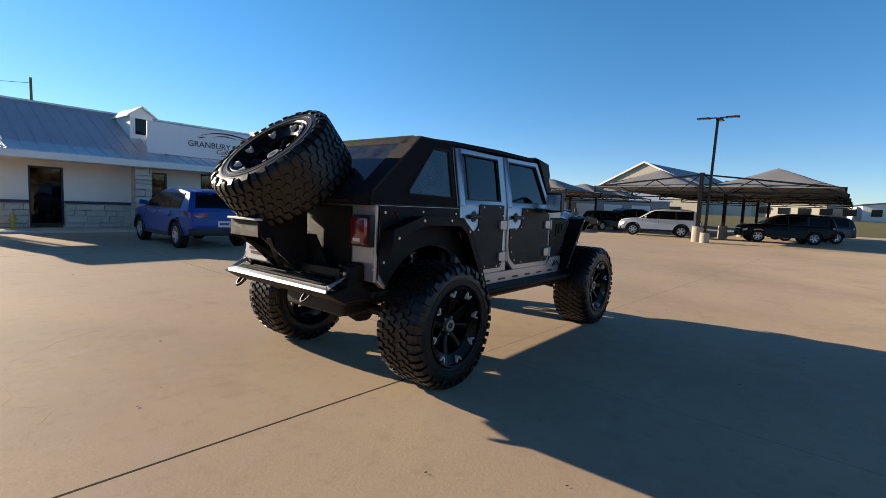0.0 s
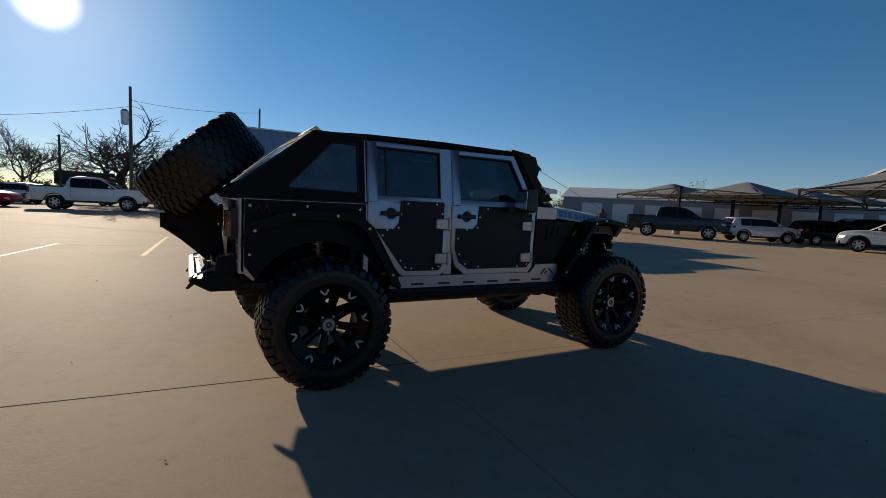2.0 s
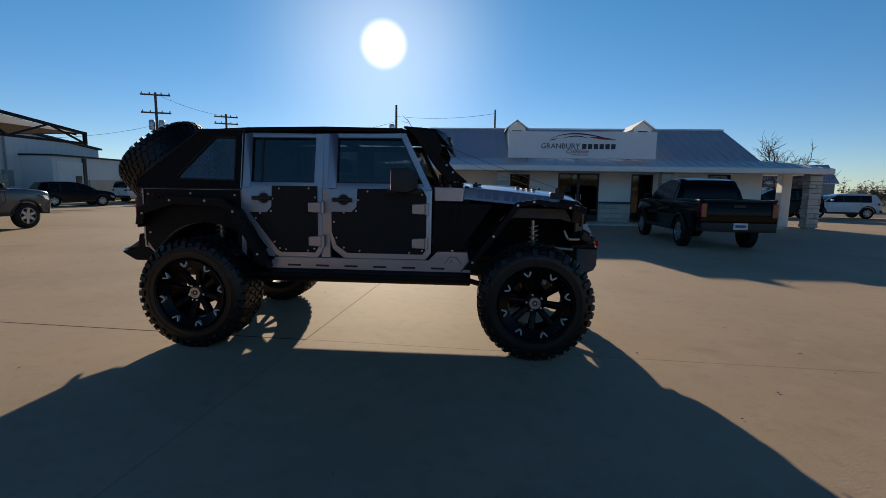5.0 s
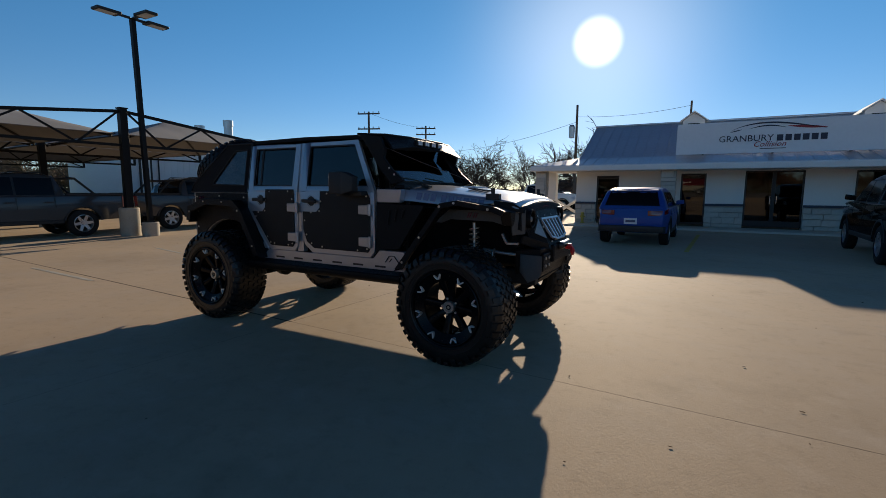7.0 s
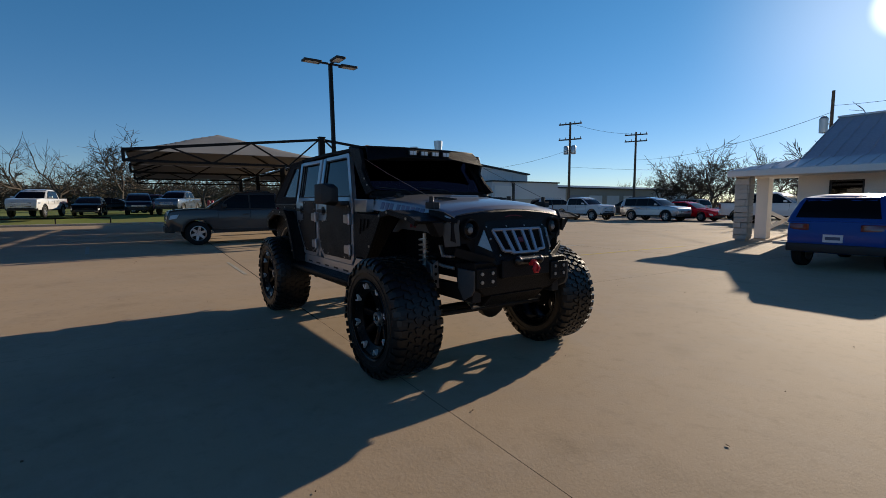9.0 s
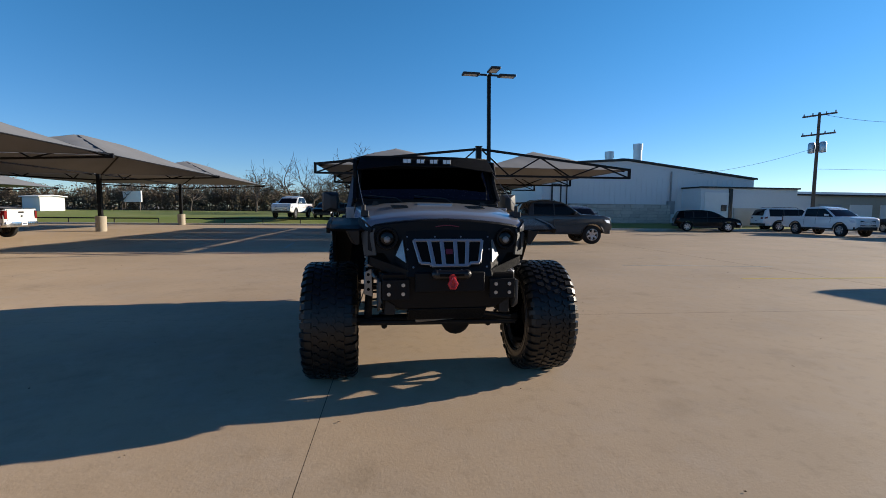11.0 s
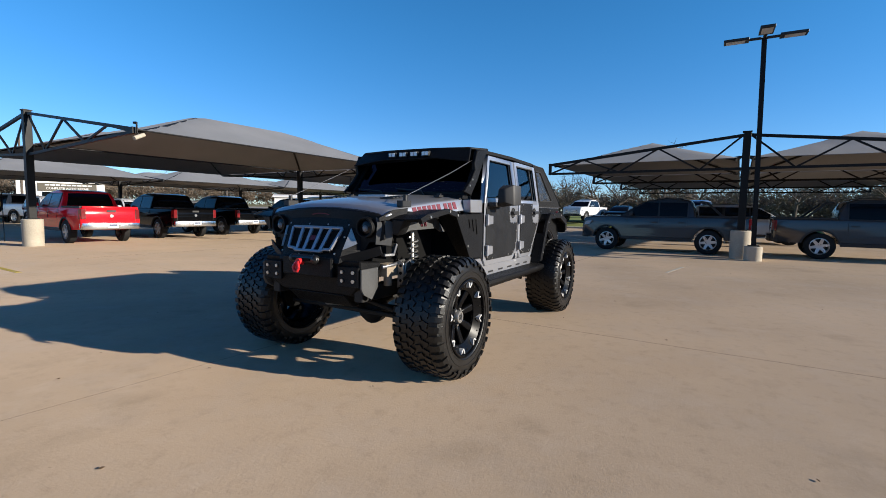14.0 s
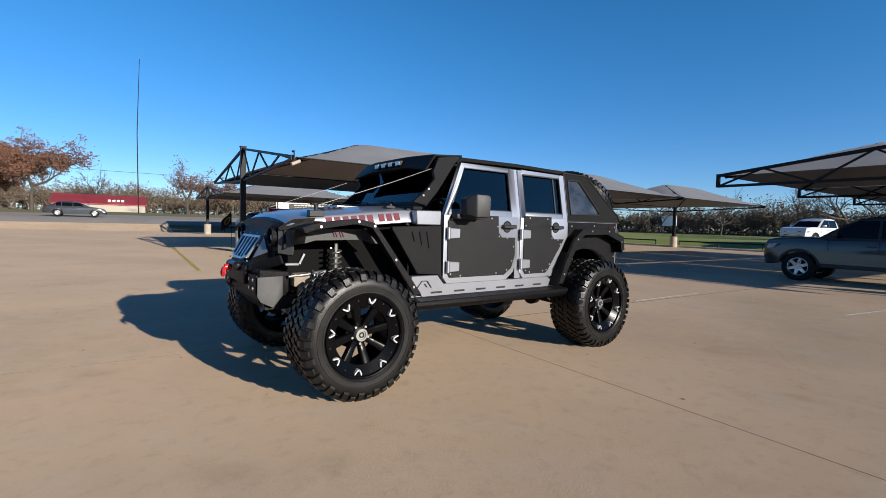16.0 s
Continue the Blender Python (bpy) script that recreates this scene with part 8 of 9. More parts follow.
vehicle("suv", "parked_suv", "black SUV under the far canopy", P_BLACK, pose(41.5, 7.0, 0, 0, 0, -33))
vehicle("crossover", "crossover_car", "white crossover beyond the shop's end", P_WHITE, pose(24.0, 27.0, 0, 0, 0, 170))
vehicle("suv", "parked_suv", "black SUV beyond the shop's end", P_BLACK, pose(19.5, 26.0, 0, 0, 0, 170))
# a car passing place on the highway verge
vehicle("sedan", "sedan_car", "dark silver sedan at the highway", P_GREY, on_land(4.4, -54.0, 178))

# ---- workshop, sheds, poles and trees round about ----
M_WHITEMETAL = mat("white_ribbed_cladding", (0.66, 0.68, 0.69), 0.55, 0.1, 0.05, 0.4, 8)
M_TANMETAL = mat("tan_cladding", (0.40, 0.36, 0.29), 0.6, 0.1, 0.08, 0.4, 8)
M_GREYMETAL = mat("grey_cladding", (0.30, 0.30, 0.30), 0.6, 0.1, 0.1, 0.4, 8)
M_FLUE = mat("galvanised_flue", (0.50, 0.52, 0.54), 0.35, 0.7, 0.12, 3, 30)
M_WOODPOLE = mat("weathered_pole_wood", (0.11, 0.085, 0.065), 0.9, 0, 0.3, 3, 40, 0.5, 25)
M_BARK = mat("grey_brown_bark", (0.085, 0.068, 0.055), 0.95, 0, 0.35, 2, 20, 0.6, 15)
M_SIGNBROWN = mat("dull_brown_sign", (0.10, 0.085, 0.06), 0.6, 0, 0.15)
M_RUST = mat("rust_brown_leaves", (0.20, 0.098, 0.060), 0.9, 0, 0.4, 1.5, 6)
M_BRUSH = mat("winter_brush", (0.185, 0.140, 0.100), 0.95, 0, 0.4, 0.4, 3)
M_OLIVE = mat("dull_olive_brush", (0.150, 0.122, 0.082), 0.95, 0, 0.4, 0.4, 3)
M_REDROOF = mat("red_metal_roof", (0.33, 0.045, 0.05), 0.5, 0.2, 0.1)
M_FLAG = mat("black_flag_cloth", (0.012, 0.012, 0.015), 0.85, 0, 0.2)
M_GOLD = mat("gold_print", (0.42, 0.28, 0.05), 0.7, 0, 0.1)


def shed(name, label, x0, x1, y0, y1, h, wall, at, roof_mat=None, rise=0.9, category="building", ridge="x"):
    b = thing(name, label, category, at)
    bm = B()
    if ridge == "x":
        prism(bm, [(y0, -0.5), (y1, -0.5), (y1, h), ((y0 + y1) / 2, h + rise), (y0, h)], "yz", x0, x1)
    else:
        prism(bm, [(x0, -0.5), (x1, -0.5), (x1, h), ((x0 + x1) / 2, h + rise), (x0, h)], "xz", y0, y1)
    part("wall", bm, wall, b, smooth=0)
    bm = B()
    e = 0.25
    if ridge == "x":
        ym = (y0 + y1) / 2
        for ya in (y0, y1):
            s = math.copysign(e, ya - ym)
            k = rise / (abs(ya - ym))
            loft(bm, [[(x, ya + s, h - k * e + 0.02), (x, ym, h + rise + 0.02), (x, ym, h + rise + 0.14), (x, ya + s, h - k * e + 0.14)] for x in (x0 - e, x1 + e)])
    else:
        xm = (x0 + x1) / 2
        for xa in (x0, x1):
            s = math.copysign(e, xa - xm)
            k = rise / (abs(xa - xm))
            loft(bm, [[(xa + s, y, h - k * e + 0.02), (xm, y, h + rise + 0.02), (xm, y, h + rise + 0.14), (xa + s, y, h - k * e + 0.14)] for y in (y0 - e, y1 + e)])
    part("roof", bm, roof_mat or wall, b, smooth=0)
    return b


def opening(b, name, plane, a0, a1, z0, z1, off, m, label, t=0.05):
    bm = B()
    if plane == "y":
        box(bm, a0, a1, off - t, off + t, z0, z1)
    else:
        box(bm, off - t, off + t, a0, a1, z0, z1)
    return part(name, bm, m, b, label, smooth=0)


# white workshop with stone skirting and flues; its gable end faces the yard
ws = thing("workshop", "large white metal workshop with stone skirting and roof flues", "building")
WX = -31.0
gable = [(13.6, -0.1), (33.2, -0.1), (33.2, 4.25), (21.0, 5.6), (13.6, 5.08)]
bm = B()
prism(bm, gable, "yz", WX - 8, WX)
part("wall", bm, M_WHITEMETAL, ws, "white ribbed metal wall", smooth=0)
bm = B()
for (y0, z0), (y1, z1) in (((13.4, 5.10), (21.0, 5.64)), ((21.0, 5.64), (33.4, 4.27))):
    loft(bm, [[(x, y0, z0), (x, y1, z1), (x, y1, z1 + 0.14), (x, y0, z0 + 0.14)] for x in (WX - 8.2, WX + 0.2)])
part("roof", bm, M_DARKTRIM, ws, "dark-edged metal roof", smooth=0)
rib = None
for kx in range(41):
    y = 13.8 + kx * 0.48
    if rib is None:
        bm = B()
        box(bm, WX, WX + 0.02, -0.03, 0.03, 1.9, 4.2)
        rib = part("wall_rib", bm, M_WHITEMETAL, ws, smooth=0)
        rib.matrix_basis = Matrix.Translation((0, y, 0))
    else:
        shared("wall_rib", rib.data, ws, Matrix.Translation((0, y, 0)))
bm = B()
box(bm, WX, WX + 0.25, 15.9, 25.0, -0.1, 2.0)
part("stone_skirting_bed", bm, M_MORTAR, ws, smooth=0)
rnd = random.Random(31)
z = 0.0
while z < 1.95:
    H = rnd.choice((0.22, 0.28, 0.34))
    H = min(H, 2.02 - z)
    y = 15.9
    while y < 24.9:
        L, h0, me = rnd.choice(stone_meshes)
        L2 = min(L * 1.7, 25.0 - y)
        shared("stone", me, ws, Matrix.Translation((WX + 0.27, y + L2 / 2, z + H / 2)) @ Matrix.Rotation(math.pi / 2, 4, "Z") @ Matrix.Diagonal(((L2 - 0.03) / L, 1, (H - 0.03) / h0, 1)))
        y += L2
    z += H
bm = B()
tube(bm, [(WX + 0.1, 25.1, 4.8), (WX + 0.1, 25.1, 0.2)], 0.07, 8)
box(bm, WX + 0.02, WX + 0.3, 24.8, 25.4, 1.2, 2.3)
part("downpipe", bm, M_GREYMETAL, ws, "grey downpipe and service box")
bm = B()
for y0, y1, z0, z1 in ((14.40, 14.50, 0.0, 3.6), (15.14, 15.24, 0.0, 3.6), (14.50, 15.14, 3.5, 3.6)):
    box(bm, WX, WX + 0.12, y0, y1, z0, z1)
dr = part("door_frame", bm, M_DARKTRIM, ws, "dark framed tall door", smooth=0)
bm = B()
box(bm, WX, WX + 0.06, 14.50, 15.14, 0.0, 3.5)
part("door_leaf", bm, M_TRIM, dr, "white door leaf", smooth=0)
bm = B()
tube(bm, [(WX + 0.08, 15.72, 0.1), (WX + 0.08, 15.72, 4.7)], 0.05, 8)
part("black_pipe", bm, M_DARKTRIM, ws, "black downpipe")
bm = B()
box(bm, WX, WX + 2.4, 26.2, 35.2, -0.1, 3.35)
an = part("annex", bm, M_WHITEMETAL, ws, "white lean-to annex", smooth=0)
bm = B()
box(bm, WX - 0.1, WX + 2.6, 26.1, 35.3, 3.35, 3.47)
part("annex_roof", bm, M_DARKTRIM, an, smooth=0)
bm = B()
box(bm, WX + 2.4, WX + 2.5, 29.2, 35.2, -0.1, 1.75)
part("annex_stone", bm, M_STONE, an, "pale stone skirting", smooth=0)
bm = B()
box(bm, WX + 2.4, WX + 2.46, 26.5, 28.7, 0.0, 3.0)
part("annex_door", bm, M_TRIM, an, "white roller door", smooth=0)
bm = B()
box(bm, WX + 2.4, WX + 2.52, 28.7, 29.0, 0.0, 3.3)
box(bm, WX + 2.46, WX + 2.5, 28.0, 28.5, 1.5, 2.0)
part("annex_post", bm, M_DARKTRIM, an, smooth=0)
for x, y, r, z0, z1 in ((WX - 2.2, 23.3, 0.36, 5.0, 7.35), (WX - 2.2, 20.6, 0.34, 5.3, 6.6)):
    bm = B()
    lathe(bm, [(r, z0), (r, z1 - 0.5), (r * 1.14, z1 - 0.5), (r * 1.14, z1), (r * 0.9, z1), (r * 0.9, z0)], 18, "z", (x, y, 0))
    part("flue", bm, M_FLUE, ws, "galvanised roof flue")
bm = B()
lathe(bm, [(0, 6.1), (0.5, 6.0), (0.62, 5.8), (0.62, 5.3)], 18, "z", (WX - 2.2, 21.9, 0))
part("roof_vent", bm, M_FLUE, ws, "low round roof vent")
bm = B()
box(bm, WX, WX + 4.5, 11.0, 16.2, -0.05, 0.02)
prism(bm, [(WX, -0.05), (WX + 4.5, -0.05), (WX + 4.5, 0.12), (WX + 2.6, 0.26), (WX, 0.42)], "xz", 16.2, 37)
tagged(part("grass_strip", bm, M_GRASS, smooth=0), "grass strip along the workshop", "lawn", kind="structure")
bm = B()
box(bm, WX + 4.5, WX + 4.75, 11.0, 37, -0.05, 0.14)
tagged(part("workshop_kerb", bm, M_KERB, smooth=0, bevel=0.03), "pale kerb by the workshop", "kerb", kind="structure")

# long low units that carry on the same line
lu = shed("storage_units", "long low tan storage units with pale roller doors", 0, 8, 0, 32, 3.0, M_TANMETAL, pose(-39, 36, 0), M_DARKTRIM, 0.4, ridge="y")
for kx in range(8):
    opening(lu, "roller_door", "x", 4.0 + kx * 3.4, 6.4 + kx * 3.4, 0, 2.2, 8.05, M_TRIM if kx % 4 else M_GREYMETAL, "pale roller door")
opening(lu, "wall_section", "x", 0.2, 3.2, -0.1, 2.95, 8.02, M_WHITEMETAL, "")
shed("brown_house", "low brown house with dark roof", 0, 6, 0, 5, 1.7, M_TANMETAL, pose(-17, 72, 0, 0, 0, 10), M_DARKTRIM, 1.5)
# grey units with white doors past the shop's end
gu = shed("storage_units", "grey storage units with a row of white roller doors", 0, 34, 0, 12, 3.0, M_GREYMETAL, pose(37, 38, 0, 0, 0, -52), M_WHITEMETAL, 1.3)
for kx in range(9):
    opening(gu, "roller_door", "y", 2.2 + kx * 3.4, 4.4 + kx * 3.4, 0, 2.4, -0.06, M_TRIM, "white roller door")
g2 = shed("dark_shed", "dark gabled shed beyond the shop", 0, 8, 0, 7, 2.6, M_GREYMETAL, pose(28, 46, 0, 0, 0, -20), M_ROOF, 1.8)
opening(g2, "roller_door", "y", 0.8, 3.0, 0, 2.2, -0.06, M_TRIM, "white door")
# the showroom far behind the canopies
sr = shed("showroom_building", "large pale showroom with a gabled grey roof", 0, 30, -10, 10, 6.2, M_TANMETAL, pose(88, 23, 0, 0, 0, -10), M_GREYMETAL, 4.7)
for kx in range(5):
    opening(sr, "window", "x", -7 + kx * 2.9, -5 + kx * 2.9, 0.4, 3.0, -0.06, M_DARKGLASS, "dark showroom window")
bm = B()
for s in (-1, 1):
    loft(bm, [[(x, s * 10.3, 6.06), (x, 0, 10.92), (x, 0, 11.25), (x, s * 10.3, 6.40)] for x in (-0.45, -0.30)])
part("rake_trim", bm, M_TRIM, sr, "white rake board", smooth=0)
lb = shed("low_building", "low pale building at the highway corner", 0, 16, 0, 8, 2.3, M_STUCCO, pose(88, -16, 1.8, 0, 0, 5), M_BAND, 0.5)
for kx in range(3):
    opening(lb, "window", "x", 1 + kx * 2.4, 2.2 + kx * 2.4, 0.7, 1.7, -0.06, M_DARKGLASS, "dark window")
tb = shed("office_building", "long low tan building with a dark flat roof", 0, 10.4, -7, 0, 2.3, M_TANMETAL, pose(95.5, 3.1, 1.8, 0, 0, -111.8), M_DARKTRIM, 0.3)
for kx in range(5):
    opening(tb, "window", "y", 1.2 + kx * 2.8, 2.8 + kx * 2.8, 0.6, 1.6, -7.06, M_DARKGLASS, "dark window")
# across the highway
rb_ = shed("red_roof_shop", "long shop with a red metal roof", 0, 12.4, 0, 8, 1.25, M_TANMETAL, pose(-4.4, -99, 1.95, 0, 0, -2), M_REDROOF, 1.5)
for kx in range(4):
    bm = B()
    box(bm, 3.0 + kx * 0.6, 3.4 + kx * 0.6, 7.0, 7.06, 1.75, 2.05)
    part("sign_block", bm, M_TRIM, rb_, "pale sign block", smooth=0)
ar = shed("auto_repair_shop", "pale garage with a dark sign panel", 0, 10.2, 0, 9, 3.5, M_STUCCO, pose(-36.5, -87.3, 1.2, 0, 0, -21.8), M_STUCCO, 0.5)
bm = B()
box(bm, 1.0, 7.9, 9.02, 9.10, 2.0, 3.2)
pn = part("sign_panel", bm, M_SIGNBROWN, ar, "dull brown sign panel", smooth=0)
bm = B()
for k in range(9):
    box(bm, 1.6 + k * 0.62, 2.1 + k * 0.62, 9.10, 9.12, 2.84, 3.02)
part("sign_print", bm, M_TRIM, pn, "pale line of small print", smooth=0)
text_part("sign_lettering", "COMPLETE AUTO REPAIR", 0.44, M_TRIM, pn, Matrix.Translation((4.45, 9.12, 2.42)) @ Matrix.Rotation(math.pi, 4, "Z") @ TXT)
for kx in range(2):
    opening(ar, "garage_door", "y", 1.2 + kx * 3.6, 3.8 + kx * 3.6, 0, 1.9, 9.04, M_DARKGLASS, "dark garage door")
shed("far_trailer", "long low white trailer past the lawn", 0, 8.8, 0, 2.6, 1.85, M_TRIM, pose(-47.9, -44.4, 0.9, 0, 0, -45.6), M_TRIM, 0.25)
wb_ = shed("far_station", "small pale station building over the lawn", 0, 4.4, 0, 2.8, 1.70, M_STUCCO, pose(-65.4, -45.6, 0.85, 0, 0, 55), M_TRIM, 0.15)
for kx in range(3):
    opening(wb_, "window", "y", 0.4 + kx * 1.3, 1.3 + kx * 1.3, 0.5, 1.35, 2.85, M_DARKGLASS, "dark window")
    opening(wb_, "window", "x", 0.3 + kx * 0.85, 0.85 + kx * 0.85, 0.5, 1.35, -0.05, M_DARKGLASS, "dark window")


# ---- utility poles ----
def utility_pole(x, y, h, arms, xf=False, turn=0, r=0.15):
    p = thing("utility_pole", "tall wooden utility pole with crossarms", "pole", pose(x, y, terrain(x, y) + 0.1, 0, 0, turn), "utility poles")
    bm = B()
    tube(bm, [(0, 0, -0.1), (0, 0, h * 0.5), (0, 0, h)], r, 10, r * 0.65)
    part("pole", bm, M_WOODPOLE, p)
    for z in arms:
        bm = B()
        box(bm, -1.15, 1.15, -0.06, 0.06, z - 0.06, z + 0.06)
        a = part("crossarm", bm, M_WOODPOLE, p, smooth=0)
        for q in (-1.05, -0.45, 0.45, 1.05):
            bm = B()
            lathe(bm, [(0, z + 0.06), (0.05, z + 0.06), (0.04, z + 0.22), (0, z + 0.24)], 8, "z", (q, 0, 0))
            part("insulator", bm, M_GREYMETAL, a)
    if xf:
        for s in (-0.38, 0.38):
            bm = B()
            lathe(bm, [(0, 0), (0.22, 0.03), (0.24, 0.1), (0.24, 0.75), (0.18, 0.85), (0, 0.88)], 14, "z", (s, 0, h * 0.66))
            part("transformer", bm, M_FLUE, p, "grey pole transformer")
    return p


utility_pole(-26.7, 34.7, 9.3, (9.1, 7.6), True, 20)
utility_pole(-25.7, 44.3, 9.0, (8.7, 8.0), False, 25)
utility_pole(-5.72, 34.1, 8.2, (), False, 0, 0.13)
pt_ = thing("pole_transformer", "grey transformer can high on a utility pole", "transformer", pose(-5.72, 33.8, 0.3))
bm = B()
lathe(bm, [(0, 5.3), (0.22, 5.35), (0.24, 6.2), (0.13, 6.35), (0, 6.38)], 14, "z", (-0.3, 0, 0))
bar(bm, (-0.3, 0.1, 5.9), (0.0, 0.3, 5.9), 0.08)
part("can", bm, M_FLUE, pt_)
utility_pole(2.3, 33.1, 7.7, (), False, 0, 0.10)
utility_pole(-14.0, 58.0, 6.6, (), False, 0)
utility_pole(-62, -60, 8.0, (7.6,), False, 30)
utility_pole(-45, -66, 8.0, (7.6,), False, 30)
utility_pole(-20, -70, 8.0, (), False, 30)
# thin mast at the highway
mast = thing("radio_mast", "very tall thin grey mast", "mast", pose(-1.5, -65.7, 1.7))
bm = B()
tube(bm, [(0, 0, 0), (0.1, 0, 10), (-0.2, 0, 19)], 0.07, 8, 0.03)
part("mast_tube", bm, M_UNDER, mast)


def wire(a, b, sag, r=0.014):
    bm = B()
    pts = [Vector(a).lerp(Vector(b), i / 16) - Vector((0, 0, sag * 4 * (i / 16) * (1 - i / 16))) for i in range(17)]
    tube(bm, pts, r, 4)
    w = tagged(part("power_line", bm, M_CANVAS), "thin black power line between poles", "cable", "power lines")
    return w


wire((-26.7, 34.7, 9.2), (-25.7, 44.3, 8.8), 0.3)
wire((-26.7, 34.7, 6.6), (-31.2, 27.0, 4.6), 0.3)
wire((-25.7, 44.3, 6.0), (-5.72, 34.1, 6.9), 0.7)
wire((-5.72, 34.1, 7.3), (2.3, 33.1, 7.4), 0.25)
wire((-26.7, 34.7, 4.9), (-14, 58, 4.9), 0.3)
wire((60, -88, 9.5), (-80, -72, 9.5), 1.6, 0.03)


# ---- trees ----
def bare_tree(name, label, x, y, h, seed, spread=1.0, leaves=None, density=0, trunk=None, levels=4, category="tree", wide=1.0):
    """A tapered trunk that parts into crooked limbs, each set with side branches and fine twigs; some keep dry leaves."""
    rnd = random.Random(seed)
    t = thing(name, label, category, pose(x, y, terrain(x, y) - 0.05), "trees")
    bm_t, bm_c = B(), B()
    tips = []
    thick = (trunk or h * 0.026) * 0.75
    fine = max(0.011, 0.0019 * h)

    def grow(p, d, length, r, lv):
        n = 6 if lv >= levels - 1 else 4 if lv > 1 else 2
        pts = [p]
        dd = d.copy()
        bend = Vector((rnd.uniform(-1, 1), rnd.uniform(-1, 1), rnd.uniform(-0.3, 0.9)))
        for i in range(n):
            wob = Vector((rnd.uniform(-1, 1), rnd.uniform(-1, 1), rnd.uniform(-0.7, 0.7)))
            dd = (dd + (bend * 0.10 + wob * 0.22) * (0.35 if lv == levels else 1.0)).normalized()
            pts.append(pts[-1] + dd * length / n)
        r = max(r, fine)
        tube(bm_t if lv >= levels - 1 else bm_c, pts, r, 8 if lv >= levels - 1 else (5 if lv > 1 else 3), max(r * 0.5, fine * 0.7))
        if lv <= 1:
            tips.append(pts[-1])
        if lv == 0:
            return
        kids = 4 if lv == levels else rnd.choice((4, 5)) if lv > 1 else rnd.choice((4, 5, 6))
        for k in range(kids):
            # one shoot carries on from the end, the rest leave along the length
            u = 1.0 if k == 0 else (rnd.uniform(0.75, 1.0) if lv == levels else rnd.uniform(0.30, 0.95))
            i = min(int(u * n), n - 1)
            start = pts[i].lerp(pts[i + 1], u * n - i)
            axis = (pts[i + 1] - pts[i]).normalized()
            side = Matrix.Rotation(rnd.uniform(0, 2 * math.pi), 3, axis) @ axis.orthogonal().normalized()
            ang = radians(rnd.uniform(8, 25) if k == 0 and lv < levels else rnd.uniform(32, 62)) * min(spread, 1.3)
            nd = axis * math.cos(ang) + side * math.sin(ang)
            nd.z += 0.10
            grow(start, nd.normalized(), length * (rnd.uniform(0.70, 0.85) if k == 0 else rnd.uniform(0.48, 0.72)) * (1.45 if lv == levels else 1.0), r * (0.60 if k == 0 or lv == levels else 0.42), lv - 1)

    grow(Vector((0, 0, 0)), Vector((rnd.uniform(-0.1, 0.1), rnd.uniform(-0.1, 0.1), 1)), h * 0.24, thick, levels)
    grown = max(v.co.z for v in bm_c.verts)
    for b_ in (bm_t, bm_c):
        bmesh.ops.scale(b_, vec=Vector((wide, wide, 1)) * (h / grown), verts=b_.verts)
    tips = [Vector((p.x * wide, p.y * wide, p.z)) * (h / grown) for p in tips]
    part("trunk", bm_t, M_BARK, t, "rough grey-brown trunk")
    tagged(part("branchwork", bm_c, M_BARK, t, smooth=0), "tangle of bare limbs and twigs", kind="stuff")
    if leaves is not None and density:
        verts, faces = [], []
        for p in tips:
            for q in range(density):
                s = rnd.uniform(0.08, 0.17)
                c = p + Vector((rnd.gauss(0, 1), rnd.gauss(0, 1), rnd.gauss(-0.3, 0.8))) * h * 0.035
                a = Vector((rnd.uniform(-1, 1), rnd.uniform(-1, 1), rnd.uniform(-1, 1))).normalized()
                b = a.orthogonal().normalized()
                k = len(verts)
                verts.extend((c - a * s, c + b * s * 0.6, c + a * s, c - b * s * 0.6))
                faces.append((k, k + 1, k + 2, k + 3))
        me = bpy.data.meshes.new("crown")
        me.from_pydata(verts, [], faces)
        me.materials.append(leaves)
        cr = new("crown", me)
        cr.parent = t
        tagged(cr, "dry rust-brown leaves", kind="stuff")
    return t


bare_tree("bare_tree", "wide spreading bare oak by the lane", -4.6, 42.4, 6.3, 3, 1.25, levels=5, trunk=0.26, wide=1.2)
bare_tree("bare_tree", "wide spreading bare oak behind the white pickup", -6.5, 40.7, 8.2, 8, 1.25, levels=5, trunk=0.32, wide=1.35)
bare_tree("bare_tree", "bare tree along the lane", -16.1, 54.0, 8.2, 14, 1.1, trunk=0.2, levels=5)
bare_tree("bare_tree", "bare tree past the end of the shop", 22.8, 31.8, 6.2, 17, 1.2, trunk=0.18, levels=5)
bare_tree("bare_tree", "large spreading bare oak behind the lawn cars", -57.2, -2.1, 10.0, 21, 1.2, levels=5, trunk=0.26, wide=1.2)
bare_tree("bare_tree", "bare winter tree beyond the storage units", -27.6, 52.5, 7.2, 61, 1.15, trunk=0.17, levels=5, wide=1.05)
bare_tree("bare_tree", "bare winter tree beyond the storage units", -26.0, 55.7, 7.6, 62, 1.15, trunk=0.17, levels=5, wide=1.05)
bare_tree("bare_tree", "bare winter tree beyond the storage units", -20.9, 51.5, 8.0, 63, 1.15, trunk=0.17, levels=5, wide=1.05)
for x, y, h, sd in ((-61.0, -7.6, 8.5, 22), (-67.0, -11.2, 8.5, 23), (-70, -17, 8, 24), (-60, 6.5, 7.5, 31), (-66, 12, 8, 34), (-72, -27, 7.5, 35), (-75, -38, 7, 36), (-64, 20, 8, 37), (-70, 2, 8.5, 38), (-72, 28, 8, 39)):
    bare_tree("bare_tree", "bare winter tree behind the lawn", x, y, h, sd, 1.05)
